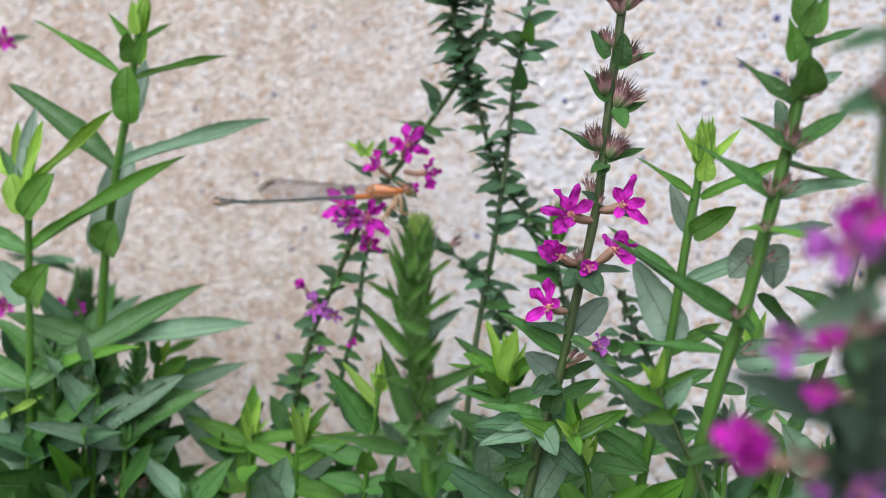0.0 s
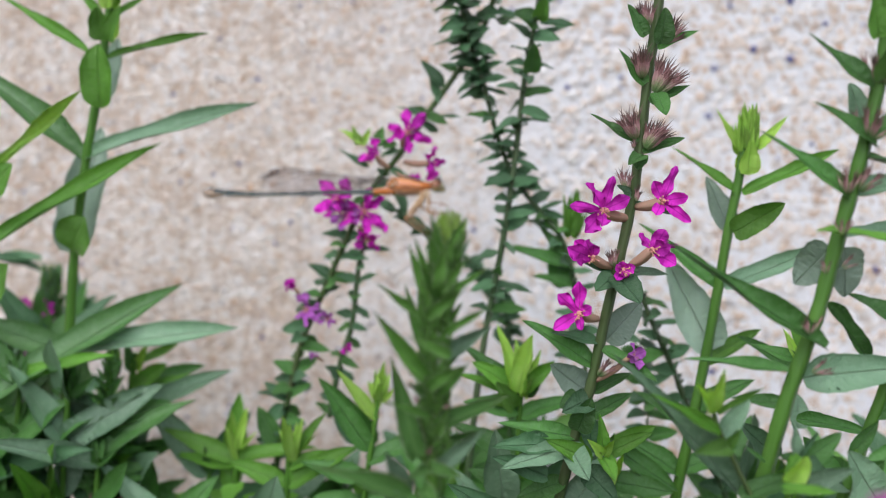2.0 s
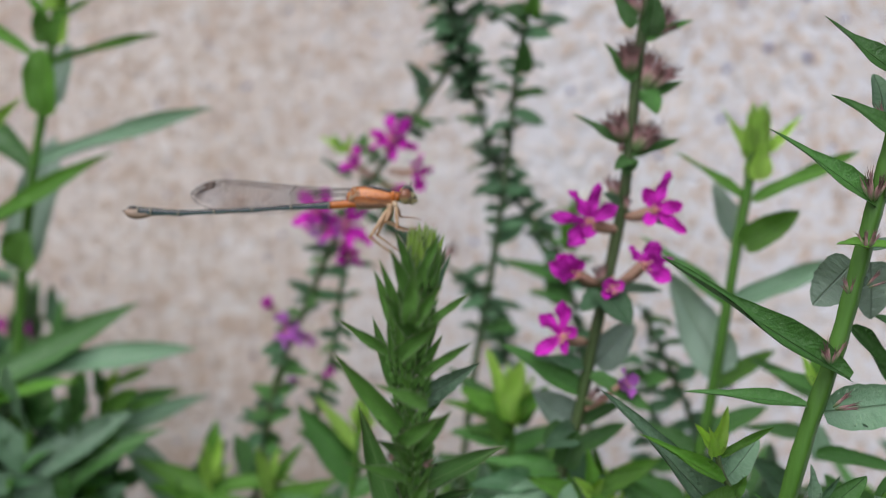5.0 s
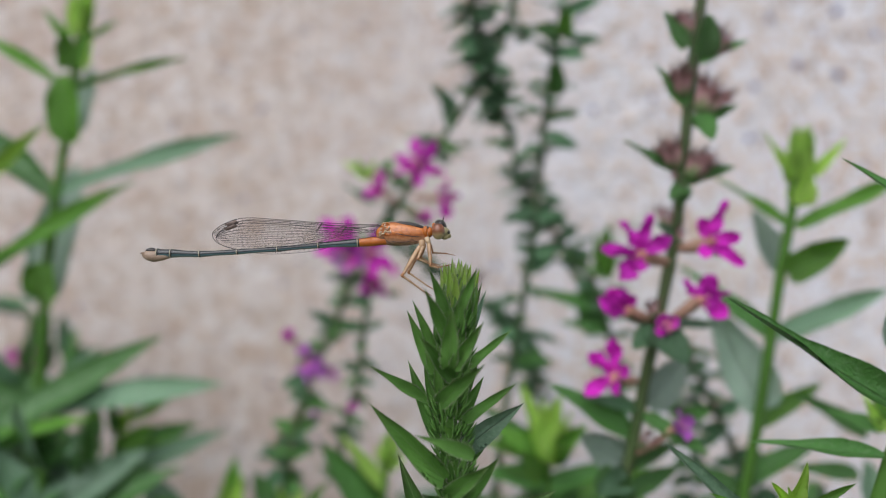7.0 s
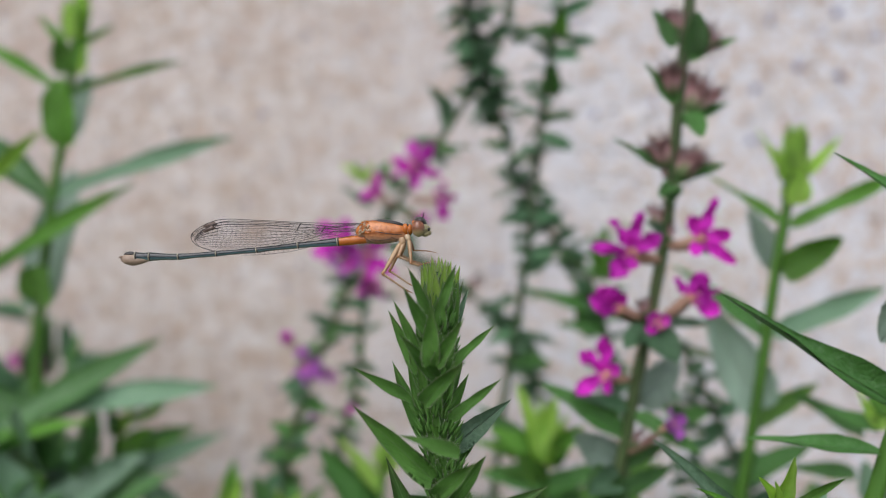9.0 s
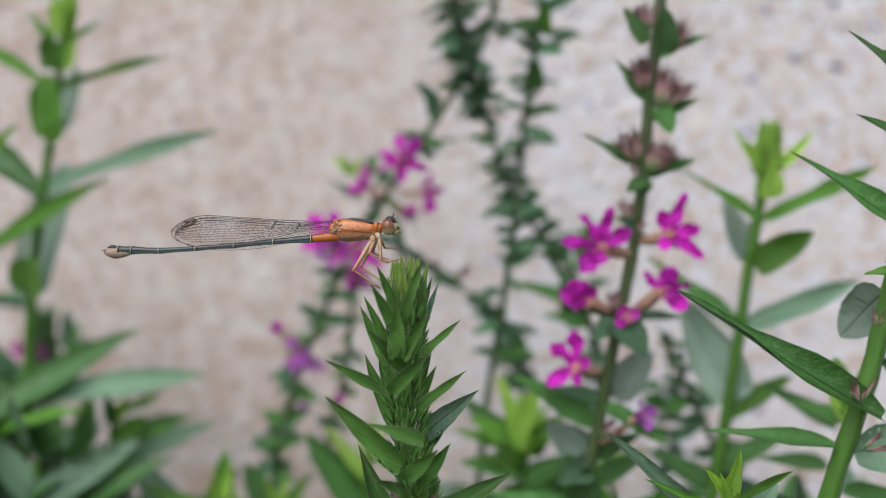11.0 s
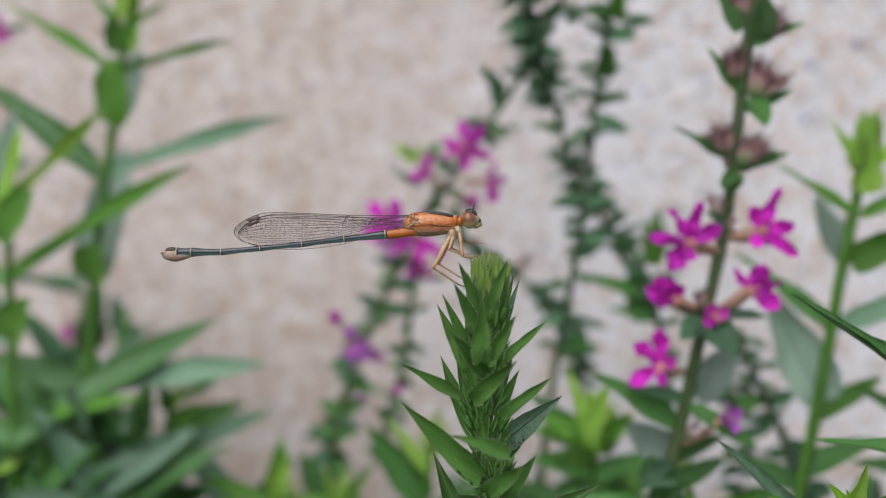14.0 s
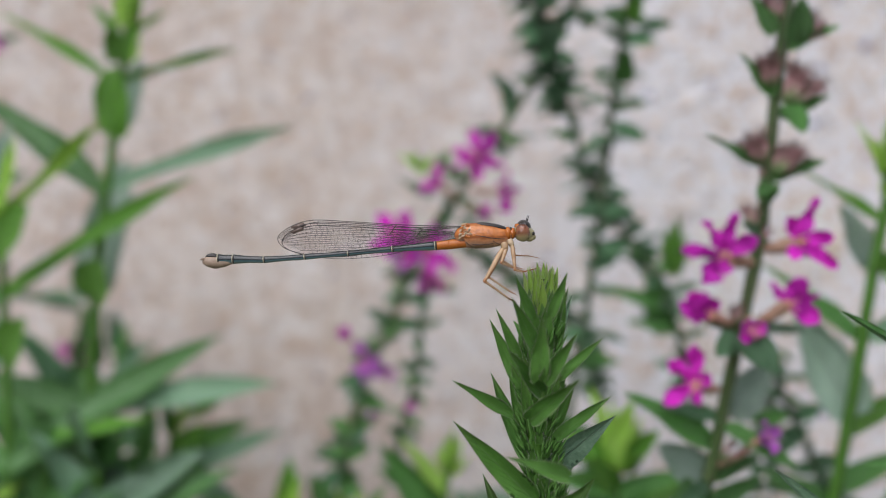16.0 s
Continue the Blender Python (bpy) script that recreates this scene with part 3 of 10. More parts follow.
def build_wall():
    bm = bmesh.new()
    y0, y1 = WALL_Y * MM, (WALL_Y + 140) * MM
    bmesh.ops.create_cube(bm, size=1, matrix=Matrix.Translation((0, (y0 + y1) / 2, 0.95)) @ Matrix.Diagonal((6, y1 - y0, 1.96, 1)))
    bmesh.ops.bevel(bm, geom=bm.edges[:], offset=0.006, segments=2, affect="EDGES")
    me = bpy.data.meshes.new("wall")
    bm.to_mesh(me)
    me.materials.append(cement_material())
    wall = tagged(new("wall_garden", me), "pale washed-pebble wall of tan and white stones in cement", "wall", kind="structure")
    r = random.Random(31)
    verts, faces, near = [], [], []
    chips = [(x, z, r.uniform(0.75, 1.15) + max(0, x - 30) * 0.006) for x, z in [(119.9, 690.4), (133.3, 697.8), (124.3, 712.4), (145.4, 715.2), (64.4, 712.1), (-8.5, 708.5), (2.5, 699.5), (-41.4, 680.4), (-21.2, 673.7), (68.6, 681.8), (-71.5, 673.7), (-116, 673.9), (181.7, 621.7), (146.6, 694.7), (60.3, 712.5), (37.7, 629.8), (44.5, 625.9), (125.6, 582.8), (-20.6, 569.6), (-48.7, 559.7), (-63.4, 557.3), (-82, 579.4), (-37, 587.8), (-28, 630), (-68.1, 642.8), (19.4, 615.5), (-47.4, 649.9)]]

    def lay(x, z, size, proud):
        v, f = pebble(r, (x * MM, y0 + 0.00015, z * MM), size * MM, proud * MM)
        n = len(verts)
        verts.extend(v)
        faces.extend(tuple(q + n for q in g) for g in f)

    def coarse_at(x, z):
        """0 where the stones are fine, 1 where they are coarse."""
        return max(0.0, min(1.0, (x - 22) / 50 + 0.5 * noise.noise(Vector((x * 0.02, z * 0.02, 3.1)))))

    # coarse stones with white cement between them
    pitch = 3.45
    for j in range(int(275 / (pitch * 0.9))):
        for i in range(int(240 / pitch)):
            x = 5 + i * pitch + (j % 2) * pitch / 2 + r.uniform(-1.0, 1.0)
            z = 500 + j * pitch * 0.9 + r.uniform(-1.0, 1.0)
            c = coarse_at(x, z)
            if r.random() > c * 0.94:
                continue
            if r.random() < 0.004:
                chips.append((x, z, r.uniform(0.8, 1.4)))
            elif 30 < x < 86 and 645 < z < 700:
                near.append((x, z, r.uniform(1.2, 2.45)))
            else:
                lay(x, z, r.uniform(1.1, 2.5), r.uniform(0.25, 0.65))
    # fine stones, close together, and grit between the coarse ones
    pitch = 1.95
    for j in range(int(275 / (pitch * 0.92))):
        for i in range(int(420 / pitch)):
            x = -180 + i * pitch + (j % 2) * pitch / 2 + r.uniform(-0.75, 0.75)
            z = 500 + j * pitch * 0.92 + r.uniform(-0.75, 0.75)
            c = coarse_at(x, z)
            if r.random() > 0.9 - 0.6 * c:
                continue
            if r.random() < 0.004:
                chips.append((x, z, r.uniform(0.5, 0.95)))
                continue
            lay(x, z, (r.uniform(0.6, 1.35) if r.random() < 0.9 else r.uniform(1.3, 1.9)) * (1 - 0.3 * c), r.uniform(0.25, 0.6))
    child("pebbles", mesh_of("pebbles", verts, faces, pebble_material()), wall, None, "tan, cream and grey washed pebbles")["kind"] = "stuff"
    shapes = []
    for i in range(10):
        v, f = pebble(r, (0, 0, 0), 0.001, 0.00042)
        shapes.append(mesh_of("pebble", v, f, pebble_material(True)))
    for x, z, s in near:
        child("pebble", shapes[r.randrange(10)], wall, pose(x * MM, y0 + 0.0002, z * MM, 0, r.uniform(0, 360), 0) @ Matrix.Diagonal((s, s, s, 1)))
    blue = plain("blue_glass", (0.035, 0.045, 0.3), (0.12, 0.13, 0.22), 700, 0.3, 0.5)
    for x, z, s in chips:
        v, f = pebble(r, (0, 0, 0), s * MM, s * 0.45 * MM)
        child("glass_chip", mesh_of("glass_chip", v, f, blue), wall, Matrix.Translation((x * MM, y0, z * MM)))
    return wall


wall = build_wall()

# ---------------------------------------------------------------- the perch: a bud spike

perch = plant_at(35.7, 150, "bud_spike", "green loosestrife bud spike with overlapping purple-rimmed bracts", "plant")
perch_line = [(35.7, 150, 0), (35, 150, 120), (34.3, 150, 240), (34.3, 150, 360), (35.1, 150, 440), (36, 150, 500), (36.2, 150, 540), (35.9, 150, 562), (35.5, 150, 575)]
spike_line = [(35.6, 150, 571), (34.6, 150, 585), (32.3, 150, 607.3), (31.4, 150, 613.6), (30.2, 150, 619.9), (30, 150, 624.5), (30.2, 150, 630.2), (30.4, 150, 637.1)]
stem(perch, perch_line, 1.15, 1.15, STEM_GREEN)
low_pairs(perch, perch_line, 575, 60, 34, 34, 8, GREEN, 3)
# the spike nods on its stalk
spike = stem(perch, spike_line, 1.15, 0.7, STEM_GREEN, name="spike", label="nodding bud spike thick with bracts")
low_pairs(spike, spike_line, 600, 579, 9, 15, 4, GREEN, 5)
leaf(spike, "bract", BRACT, (29.6, 147, 633.6), (-1.7, -1, 4.1), 1.10, 88, variant=5)
leaf(spike, "bract", BRACT, (31.1, 147, 634), (1.4, -1, 4), 1.10, 88, variant=4)
leaf(spike, "bract", BRACT, (30, 146, 631), (-2.4, -2, 5), 1.53, 88, variant=5)
leaf(spike, "bract", BRACT, (28.4, 149, 629.6), (-2.2, -1, 4.9), 1.10, 85, variant=4)
leaf(spike, "bract", BRACT, (28.6, 149, 627.2), (-3, 0, 6.2), 1.53, 88, variant=5)
leaf(spike, "bract", BRACT, (30.4, 147, 627.1), (-3.1, -4, 4.6), 1.61, 85, variant=4)
leaf(spike, "bract", BRACT, (30.1, 145, 628.6), (0.2, -2, 5.8), 1.95, 90, variant=5)
leaf(spike, "bract", BRACT, (30.6, 145, 628.4), (2.7, -2, 4.8), 1.53, 85, variant=4)
leaf(spike, "bract", BRACT, (31.5, 151, 630.6), (1.5, 1, 5.7), 0.85, 88, variant=5)
leaf(spike, "bract", GREY, (31.6, 152, 629.7), (1.9, 2, 5.7), 0.9, 88, variant=4)
leaf(spike, "bract", BRACT, (32, 149, 627.9), (4.2, 1, 3.9), 1.19, 75, variant=5)
leaf(spike, "bract", BRACT, (29.4, 146, 624.8), (4.1, -4, 4.6), 1.87, 80, variant=4)
leaf(spike, "bract", BRACT, (27.8, 148, 624.6), (-5.4, -2, 3.6), 1.27, 70, variant=5)
leaf(spike, "bract", BRACT, (29.1, 150, 620.7), (-3.4, 1, 7.4), 1.78, 92, variant=4)
leaf(spike, "bract", BRACT, (31.8, 148, 622.7), (5, 0, 4.1), 1.36, 75, variant=5)
leaf(spike, "bract", GREY, (31.4, 151, 619), (6.4, 2, 4.8), 2.6, 85, variant=4)
leaf(spike, "bract", BRACT, (29.9, 148, 616.9), (-7.3, -3, 7.9), 2.55, 85, variant=5)
leaf(spike, "bract", BRACT, (32.7, 143, 620.6), (-5.4, -2, 2.3), 1.61, 65, variant=4)
leaf(spike, "bract", BRACT, (30.7, 146, 616.1), (3.6, -4, 4.1), 1.95, 78, variant=5)
leaf(spike, "bract", BRACT, (32.1, 152, 617.7), (2.8, 3, 3.9), 1.61, 88, variant=4)
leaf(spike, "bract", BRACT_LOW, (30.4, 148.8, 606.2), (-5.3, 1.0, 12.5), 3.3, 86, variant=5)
leaf(spike, "bract", BRACT, (31.1, 145.8, 612.1), (-6.4, -3.0, 2.3), 1.36, 50, variant=4)
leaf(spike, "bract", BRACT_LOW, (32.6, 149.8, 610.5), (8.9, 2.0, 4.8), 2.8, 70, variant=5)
leaf(spike, "bract", GREY, (33.5, 146.8, 606.1), (4.9, -2.0, 6.4), 2.3, 84, variant=4)
leaf(spike, "bract", GREY, (29.6, 145.8, 602.9), (-3.4, -3.0, 5.5), 3.1, 80, variant=5)
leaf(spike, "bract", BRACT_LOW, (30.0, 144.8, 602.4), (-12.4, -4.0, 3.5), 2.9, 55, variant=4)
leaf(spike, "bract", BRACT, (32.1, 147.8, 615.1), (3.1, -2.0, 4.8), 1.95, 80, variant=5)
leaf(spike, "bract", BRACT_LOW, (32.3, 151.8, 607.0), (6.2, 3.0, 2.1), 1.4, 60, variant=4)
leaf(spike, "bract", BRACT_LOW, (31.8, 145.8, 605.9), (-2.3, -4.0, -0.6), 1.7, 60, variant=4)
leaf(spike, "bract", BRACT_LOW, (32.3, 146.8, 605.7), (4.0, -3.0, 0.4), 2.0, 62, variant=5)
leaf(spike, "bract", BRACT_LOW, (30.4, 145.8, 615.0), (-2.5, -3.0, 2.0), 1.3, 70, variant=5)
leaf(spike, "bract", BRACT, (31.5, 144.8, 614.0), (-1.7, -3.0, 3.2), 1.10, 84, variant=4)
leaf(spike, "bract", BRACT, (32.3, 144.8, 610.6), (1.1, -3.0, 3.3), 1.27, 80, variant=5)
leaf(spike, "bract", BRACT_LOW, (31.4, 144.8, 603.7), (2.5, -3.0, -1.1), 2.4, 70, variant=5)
seed_cluster(spike, (29.7, 147.3, 613.7), (-0.6, -0.5, 0.7), 1.3, 4, seed=2)
seed_cluster(spike, (32.8, 147.3, 613.4), (0.7, -0.5, 0.7), 1.3, 4, seed=4)
seed_cluster(spike, (31.7, 147.3, 607.3), (0.1, -0.5, 0.7), 1.3, 4, seed=6)
seed_cluster(spike, (29.5, 147.3, 602.6), (-0.5, -0.5, 0.7), 1.3, 4, seed=2)

def spike_bracts(plant, foot, top, count, r0, r1, length, width, seed, mat=BRACT, buds=True, bud=0.2, open_by=1.0):
    """Bracts in a spiral round a spike, closing towards its tip, with small buds between them."""
    r = random.Random(seed)
    foot, top = Vector(foot), Vector(top)
    pieces = []
    for i in range(count):
        s = i / (count - 1)
        a = i * 2.39996 + r.uniform(-0.15, 0.15)
        q = foot.lerp(top, s)
        rad = r0 + (r1 - r0) * s
        out = Vector((math.cos(a), math.sin(a), 0))
        ln = length * (1.05 - 0.5 * s) * r.uniform(0.85, 1.15)
        open_ = (0.55 - 0.25 * s) * r.uniform(0.6, 1.3) * open_by
        d = (out * open_ + Vector((0.0, 0, 1))).normalized() * ln
        face = -out.y
        leaf(plant, "bract", FRESH if s > 0.9 and mat is GREEN else mat, q + out * rad * 0.7, d, width * (1.0 - 0.38 * s), 90 if face > 0 else -90, "bract", 1 if s < 0.7 else 0)
        if buds:
            for j in range(6):
                b = a + r.uniform(-0.9, 0.9)
                o = Vector((math.cos(b), math.sin(b), 0))
                z = q + Vector((0, 0, r.uniform(-0.5, 1.6)))
                e = (o * 0.75 + Vector((r.uniform(-0.2, 0.2), 0, 1.2))).normalized()
                base = (z + o * rad * 0.95) * MM - base_of(plant)
                n = r.uniform(0.9, 1.7) * length * bud * MM
                pieces.append(tube([base, base + e * n * 0.45, base + e * n * 0.8, base + e * n * 1.4], [n * 0.08, n * 0.14, n * 0.09, n * 0.012], 6))
    if pieces:
        child("bud_mass", mesh_of("bud_mass", *joined(*pieces), BUDS), plant, None, "small green bud tips")["kind"] = "stuff"


spike_bracts(spike, (32.4, 150, 604.7), (30, 150, 623.6), 78, 1.5, 1.8, 3.2, 1.25, 12, bud=0.24, open_by=0.9)
spike_bracts(spike, (30, 150, 622.6), (30.4, 150, 632), 40, 1.8, 1.7, 4.6, 1.4, 11, bud=0.16, open_by=0.75)
spike_bracts(spike, (30.4, 150, 631.2), (30.5, 150, 634.4), 24, 1.7, 1.3, 4.4, 1.6, 8, buds=False, open_by=0.5)
spike_bracts(spike, (30.5, 150, 633.4), (30.5, 150, 636.2), 34, 1.4, 0.5, 4, 1.1, 5, BRACT_YOUNG, buds=False, open_by=0.45)


def edge_fringe(plant, seed):
    """Short pale hairs along the edges of a plant's bracts."""
    r = random.Random(seed)
    pieces = []
    for owner, m, variant in BRACTS:
        if owner != plant:
            continue
        arch, fold, wave, twist = VARIANTS[variant]
        for c in (-1, 1):
            for k in range(15):
                x = (k + 0.5 + r.uniform(-0.4, 0.4)) / 15.5
                w = outline("bract", x) * 0.5
                foot = m @ Vector((x, c * w * 0.98, arch * 4 * x * (1 - x) + fold * w + wave * math.sin(9 * x + 1.3 * c) * w + twist * (x - 0.3) * c * w))
                out = (m @ Vector((x + 0.05, c * (w + 0.12), foot.z)) - m @ Vector((x, c * w, foot.z))).normalized()
                end = foot + (out + Vector((r.uniform(-0.4, 0.4), r.uniform(-0.4, 0.4), r.uniform(-0.2, 0.5)))).normalized() * r.uniform(0.08, 0.19) * MM
                pieces.append(tube([foot, end], [0.013 * MM, 0.005 * MM], 4, 0, False))
    child("edge_fringe", mesh_of("edge_fringe", *joined(*pieces), FRINGE), plant, None, "short pale hairs along the bract edges")["kind"] = "stuff"


edge_fringe(spike, 61)
# ---------------------------------------------------------------- the flowering stalk

main = plant_at(38.8, 197.5, "flowering_loosestrife", "loosestrife stalk with open magenta flowers and withered calyx whorls", "plant")
main_line = [(38.8, 197.5, 0), (41.6, 197.5, 120), (44.6, 197.5, 240), (46.7, 197.5, 360), (46.7, 197.5, 440), (46.4, 197.5, 500), (47.1, 197.5, 540), (49.7, 197.5, 570), (52.5, 197.5, 587.7), (54.2, 197.5, 596.2), (56.6, 197.5, 605.7), (58.6, 197.5, 618.3), (60.7, 197.5, 629.7), (62.6, 197.5, 642), (63.3, 197.5, 651.2), (64.1, 197.5, 663.3), (65, 197.5, 673.3), (65.7, 197.5, 682.2), (66.2, 197.5, 690.1)]
stem(main, main_line, 0.9, 0.8, STEM_BROWN)
low_pairs(main, main_line, 575, 60, 36, 38, 9, DARK, 14)
leaf(main, "ovate", GREEN, (65.1, 193.5, 668.3), (0, -2, 6), 3.9, 80)
leaf(main, "ovate", GREEN, (62.8, 195.5, 670), (-3.7, -1, 5.3), 2.7, 85)
leaf(main, "lance", GREEN, (65.3, 196.5, 668.1), (7.6, 1, 3.7), 2, 70)
leaf(main, "bract", GREEN, (63.4, 196.5, 661.6), (-5.3, -1, 6), 3.3, 75)
leaf(main, "bract", GREEN, (64.3, 195.5, 658.2), (7.2, 1, 3.6), 3.1, 60)
leaf(main, "ovate", GREEN, (65.3, 195.5, 660), (1.2, -3, -4.3), 3.5, 80)
leaf(main, "lance", GREEN, (62.7, 196.5, 651.1), (-9.1, -1, 4.7), 2.7, 60)
leaf(main, "lance", GREEN, (63.7, 196.5, 649.3), (8.1, 2, 3.2), 2.2, 60)
leaf(main, "ovate", GREEN, (63.3, 195.5, 648.6), (-3.4, -5, -2), 2.7, 60)
leaf(main, "ovate", GREEN, (63.4, 196.5, 648.9), (-1.2, -3, -3), 2.9, 80)
leaf(main, "lance", DARK, (61.1, 197.5, 636.4), (-10.9, -1, 2.3), 1.8, 45)
leaf(main, "lance", DARK, (62.3, 198.5, 640), (10, -2, -1.8), 1.8, 45)
leaf(main, "lance", DARK, (59.6, 197.5, 626.8), (-10.2, -1, 3.7), 2, 50)
leaf(main, "ovate", DARK, (59.7, 194.5, 627), (3.3, -6, -4.4), 5.3, 75)
leaf(main, "ovate", DARK, (59.6, 195.5, 626.5), (-3.9, -3, -2.5), 4.1, 60)
leaf(main, "lance", GREY, (61.7, 198.5, 627.1), (8.9, 2, -0.1), 2.5, 60)
leaf(main, "ovate", PALE_LEAF, (59.6, 200.5, 613.9), (7, 4, 7.2), 6.1, 80)
leaf(main, "lance", DARK, (57.6, 197.5, 614.1), (-9.2, -2, 1.7), 2.7, 50)
leaf(main, "lance", GREEN, (58.3, 196.5, 613.1), (9.7, -3, -5.1), 3.1, 60)
leaf(main, "lance", GREEN, (56.9, 198.5, 609.7), (-13.9, -4, 8.3), 4.7, 55)
leaf(main, "ovate", PALE_LEAF, (56.5, 199.5, 604.2), (-7.3, 0, 5), 6.1, 80)
leaf(main, "lance", GREEN, (57.3, 198.5, 604.5), (7.5, 2, 3.6), 2.7, 60)
leaf(main, "ovate", GREEN, (54.3, 195.5, 604), (-4, -4, -1.1), 4.1, 70)
leaf(main, "lance", GREEN, (54.2, 197.5, 596.2), (-14.7, -2, 2.5), 3.9, 50)
leaf(main, "lance", GREEN, (54.9, 199.5, 598.3), (10.8, 3, 5.6), 3.7, 55)
# next three: grey-green instead of green, painting in a pale sheen of light
leaf(main, "lance", GREY, (53, 195.5, 594.7), (-12.9, -5, -3.1), 4.3, 60)
leaf(main, "lance", GREY, (52.8, 194.5, 595.5), (3, -5, -4.9), 5.1, 80)
leaf(main, "lance", GREY, (53.8, 200.5, 590), (13.2, 1, 4.6), 4.5, 55)
leaf(main, "lance", GREEN, (52.5, 197.5, 587.7), (-8.9, -3, -2.5), 4.1, 60)
leaf(main, "ovate", GREEN, (54.2, 194.5, 598.1), (1.7, -3, 6.9), 4.5, 80)
leaf(main, "ovate", DARK, (61.7, 195.5, 641.5), (-3.2, -3, 1.5), 2, 70)
leaf(main, "lance", FRESH, (57.1, 195.0, 592.3), (-8.9, -3.0, 4.5), 4.0, 66, variant=1)
leaf(main, "lance", FRESH, (59.1, 195.0, 594.3), (-1.5, -2.0, 7.6), 2.4, 84, variant=4)
leaf(main, "lance", FRESH, (60.1, 195.0, 594.1), (7.4, -2.0, 4.8), 3.2, 66, variant=1)
leaf(main, "lance", FRESH, (58.7, 193.0, 593.9), (1.4, -5.0, -2.7), 3.4, 72, variant=1)
leaf(main, "lance", YOUNG, (58.7, 193.0, 594.1), (-3.5, -3.0, 3.8), 2.0, 80, variant=4)
leaf(main, "lance", YOUNG, (58.7, 193.0, 594.3), (1.3, -3.0, 3.6), 1.8, 80, variant=5)
leaf(main, "lance", DARK, (49.6, 196.0, 594.9), (-11.0, -3.0, -0.1), 4.2, 62, variant=4)
leaf(main, "lance", DARK, (49.1, 195.0, 589.3), (-10.5, -3.0, 4.0), 4.2, 66, variant=1)
leaf(main, "lance", DARK, (56.0, 198.0, 599.9), (2.2, 1.0, -7.0), 4.1, 84, variant=1)
leaf(main, "lance", DARK, (55.6, 193.0, 591.5), (5.7, -3.0, -4.8), 5.0, 80, variant=1)
leaf(main, "ovate", DARK, (55.8, 194.0, 604.1), (-5.3, -4.0, -1.7), 4.4, 72, variant=4)
seed_cluster(main, (63.2, 196.5, 672), (-0.3, -0.3, 1), 4.7, 6, seed=0)
seed_cluster(main, (66.4, 196.5, 669.1), (0.7, -0.3, 0.9), 5.1, 6, seed=1)
seed_cluster(main, (62.8, 196.5, 662.8), (-0.25, -0.3, 1), 5.7, 8, seed=2)
seed_cluster(main, (65.3, 196.5, 660.2), (0.55, -0.3, 1), 6.1, 10, seed=3)
seed_cluster(main, (62.2, 196.5, 651.8), (-0.6, -0.3, 1), 5.5, 8, seed=4)
seed_cluster(main, (64.2, 196.5, 650.1), (0.6, -0.3, 1), 5.7, 9, seed=5)
seed_cluster(main, (61.3, 193.5, 649.8), (0, -0.3, 0.6), 1.8, 4, seed=6)
seed_cluster(main, (61.1, 196.5, 641.9), (-0.25, -0.3, 1), 4.1, 3, seed=7)
seed_cluster(main, (62.9, 196.5, 640.5), (0.1, -0.3, 1), 3.1, 3, seed=8)
seed_cluster(main, (59.4, 196.5, 628.5), (-0.1, -0.3, 1), 3.5, 4, seed=9)
seed_cluster(main, (57.8, 196.5, 608.1), (0.6, -0.3, 0.8), 4.1, 4, seed=10)
seed_cluster(main, (65.3, 196.5, 679), (-0.4, -0.3, 1), 5.1, 7, seed=11)
seed_cluster(main, (66.1, 196.5, 680), (0.6, -0.3, 1), 5.1, 7, seed=12)
bloom(main, (61.8, 197.5, 637.2), (56.5, 194.5, 638.5), [(76, 6.2, 2.1, 0.2), (126, 5.9, 2.1, 0.3), (174, 5.8, 2.1, 0.1), (29, 5.2, 2.5, 0.3), (230, 5.6, 3, 0.5), (262, 3.4, 2.4, 0.8)], 40, 0.85)
bloom(main, (63.1, 197.5, 639.4), (67.2, 194.5, 640.6), [(72, 6.5, 2, 0.1), (119, 4, 2.3, 0.3), (239, 3.4, 2.3, 0.7), (13, 4.3, 2.4, 0.4), (-36, 6, 2, 0.3)], 44, 0.85)
bloom(main, (59.2, 197.5, 628.2), (55.3, 194.5, 629.9), [(160, 5.2, 2.9, 0.3), (119, 3.6, 3, 0.4), (183, 3.5, 2.8, 0.5), (140, 4.4, 2.6, 0.1), (95, 2.8, 2.2, 0.7)], 46, 0.75)
bloom(main, (62.8, 197.5, 628.6), (65.8, 194.5, 631.8), [(-30, 4.8, 2.7, 0.2), (61, 4.1, 3, 0.2), (129, 3.6, 1.6, 0.1), (16, 3.2, 3, 0.5), (11, 5, 1.3, -0.2), (30, 3.2, 2.6, 0.6)], 48, 0.85)
bloom(main, (61.2, 197.5, 629.2), (60.5, 193.4, 628), [(20 + 36 * k, 1.5 + 0.7 * (k % 3 == 0), 1.7, 0.5 + 0.5 * (k % 2)) for k in range(10)], 50, 0.7)
bloom(main, (57.3, 197.5, 618.4), (53.3, 194.5, 619.7), [(94, 5.8, 2.4, 0.2), (140, 5.2, 2.3, 0.2), (35, 2.5, 2.2, 0.5), (213, 5.4, 2.4, 0.2), (278, 3, 1.6, 0.4)], 52, 0.8)
flower(main, (57.6, 197.5, 606.9), (62.9, 194.5, 612), (0.7,-0.5,0.4), 6.5, LILAC, 0.5, seed=54)
# ---------------------------------------------------------------- the stout stalk

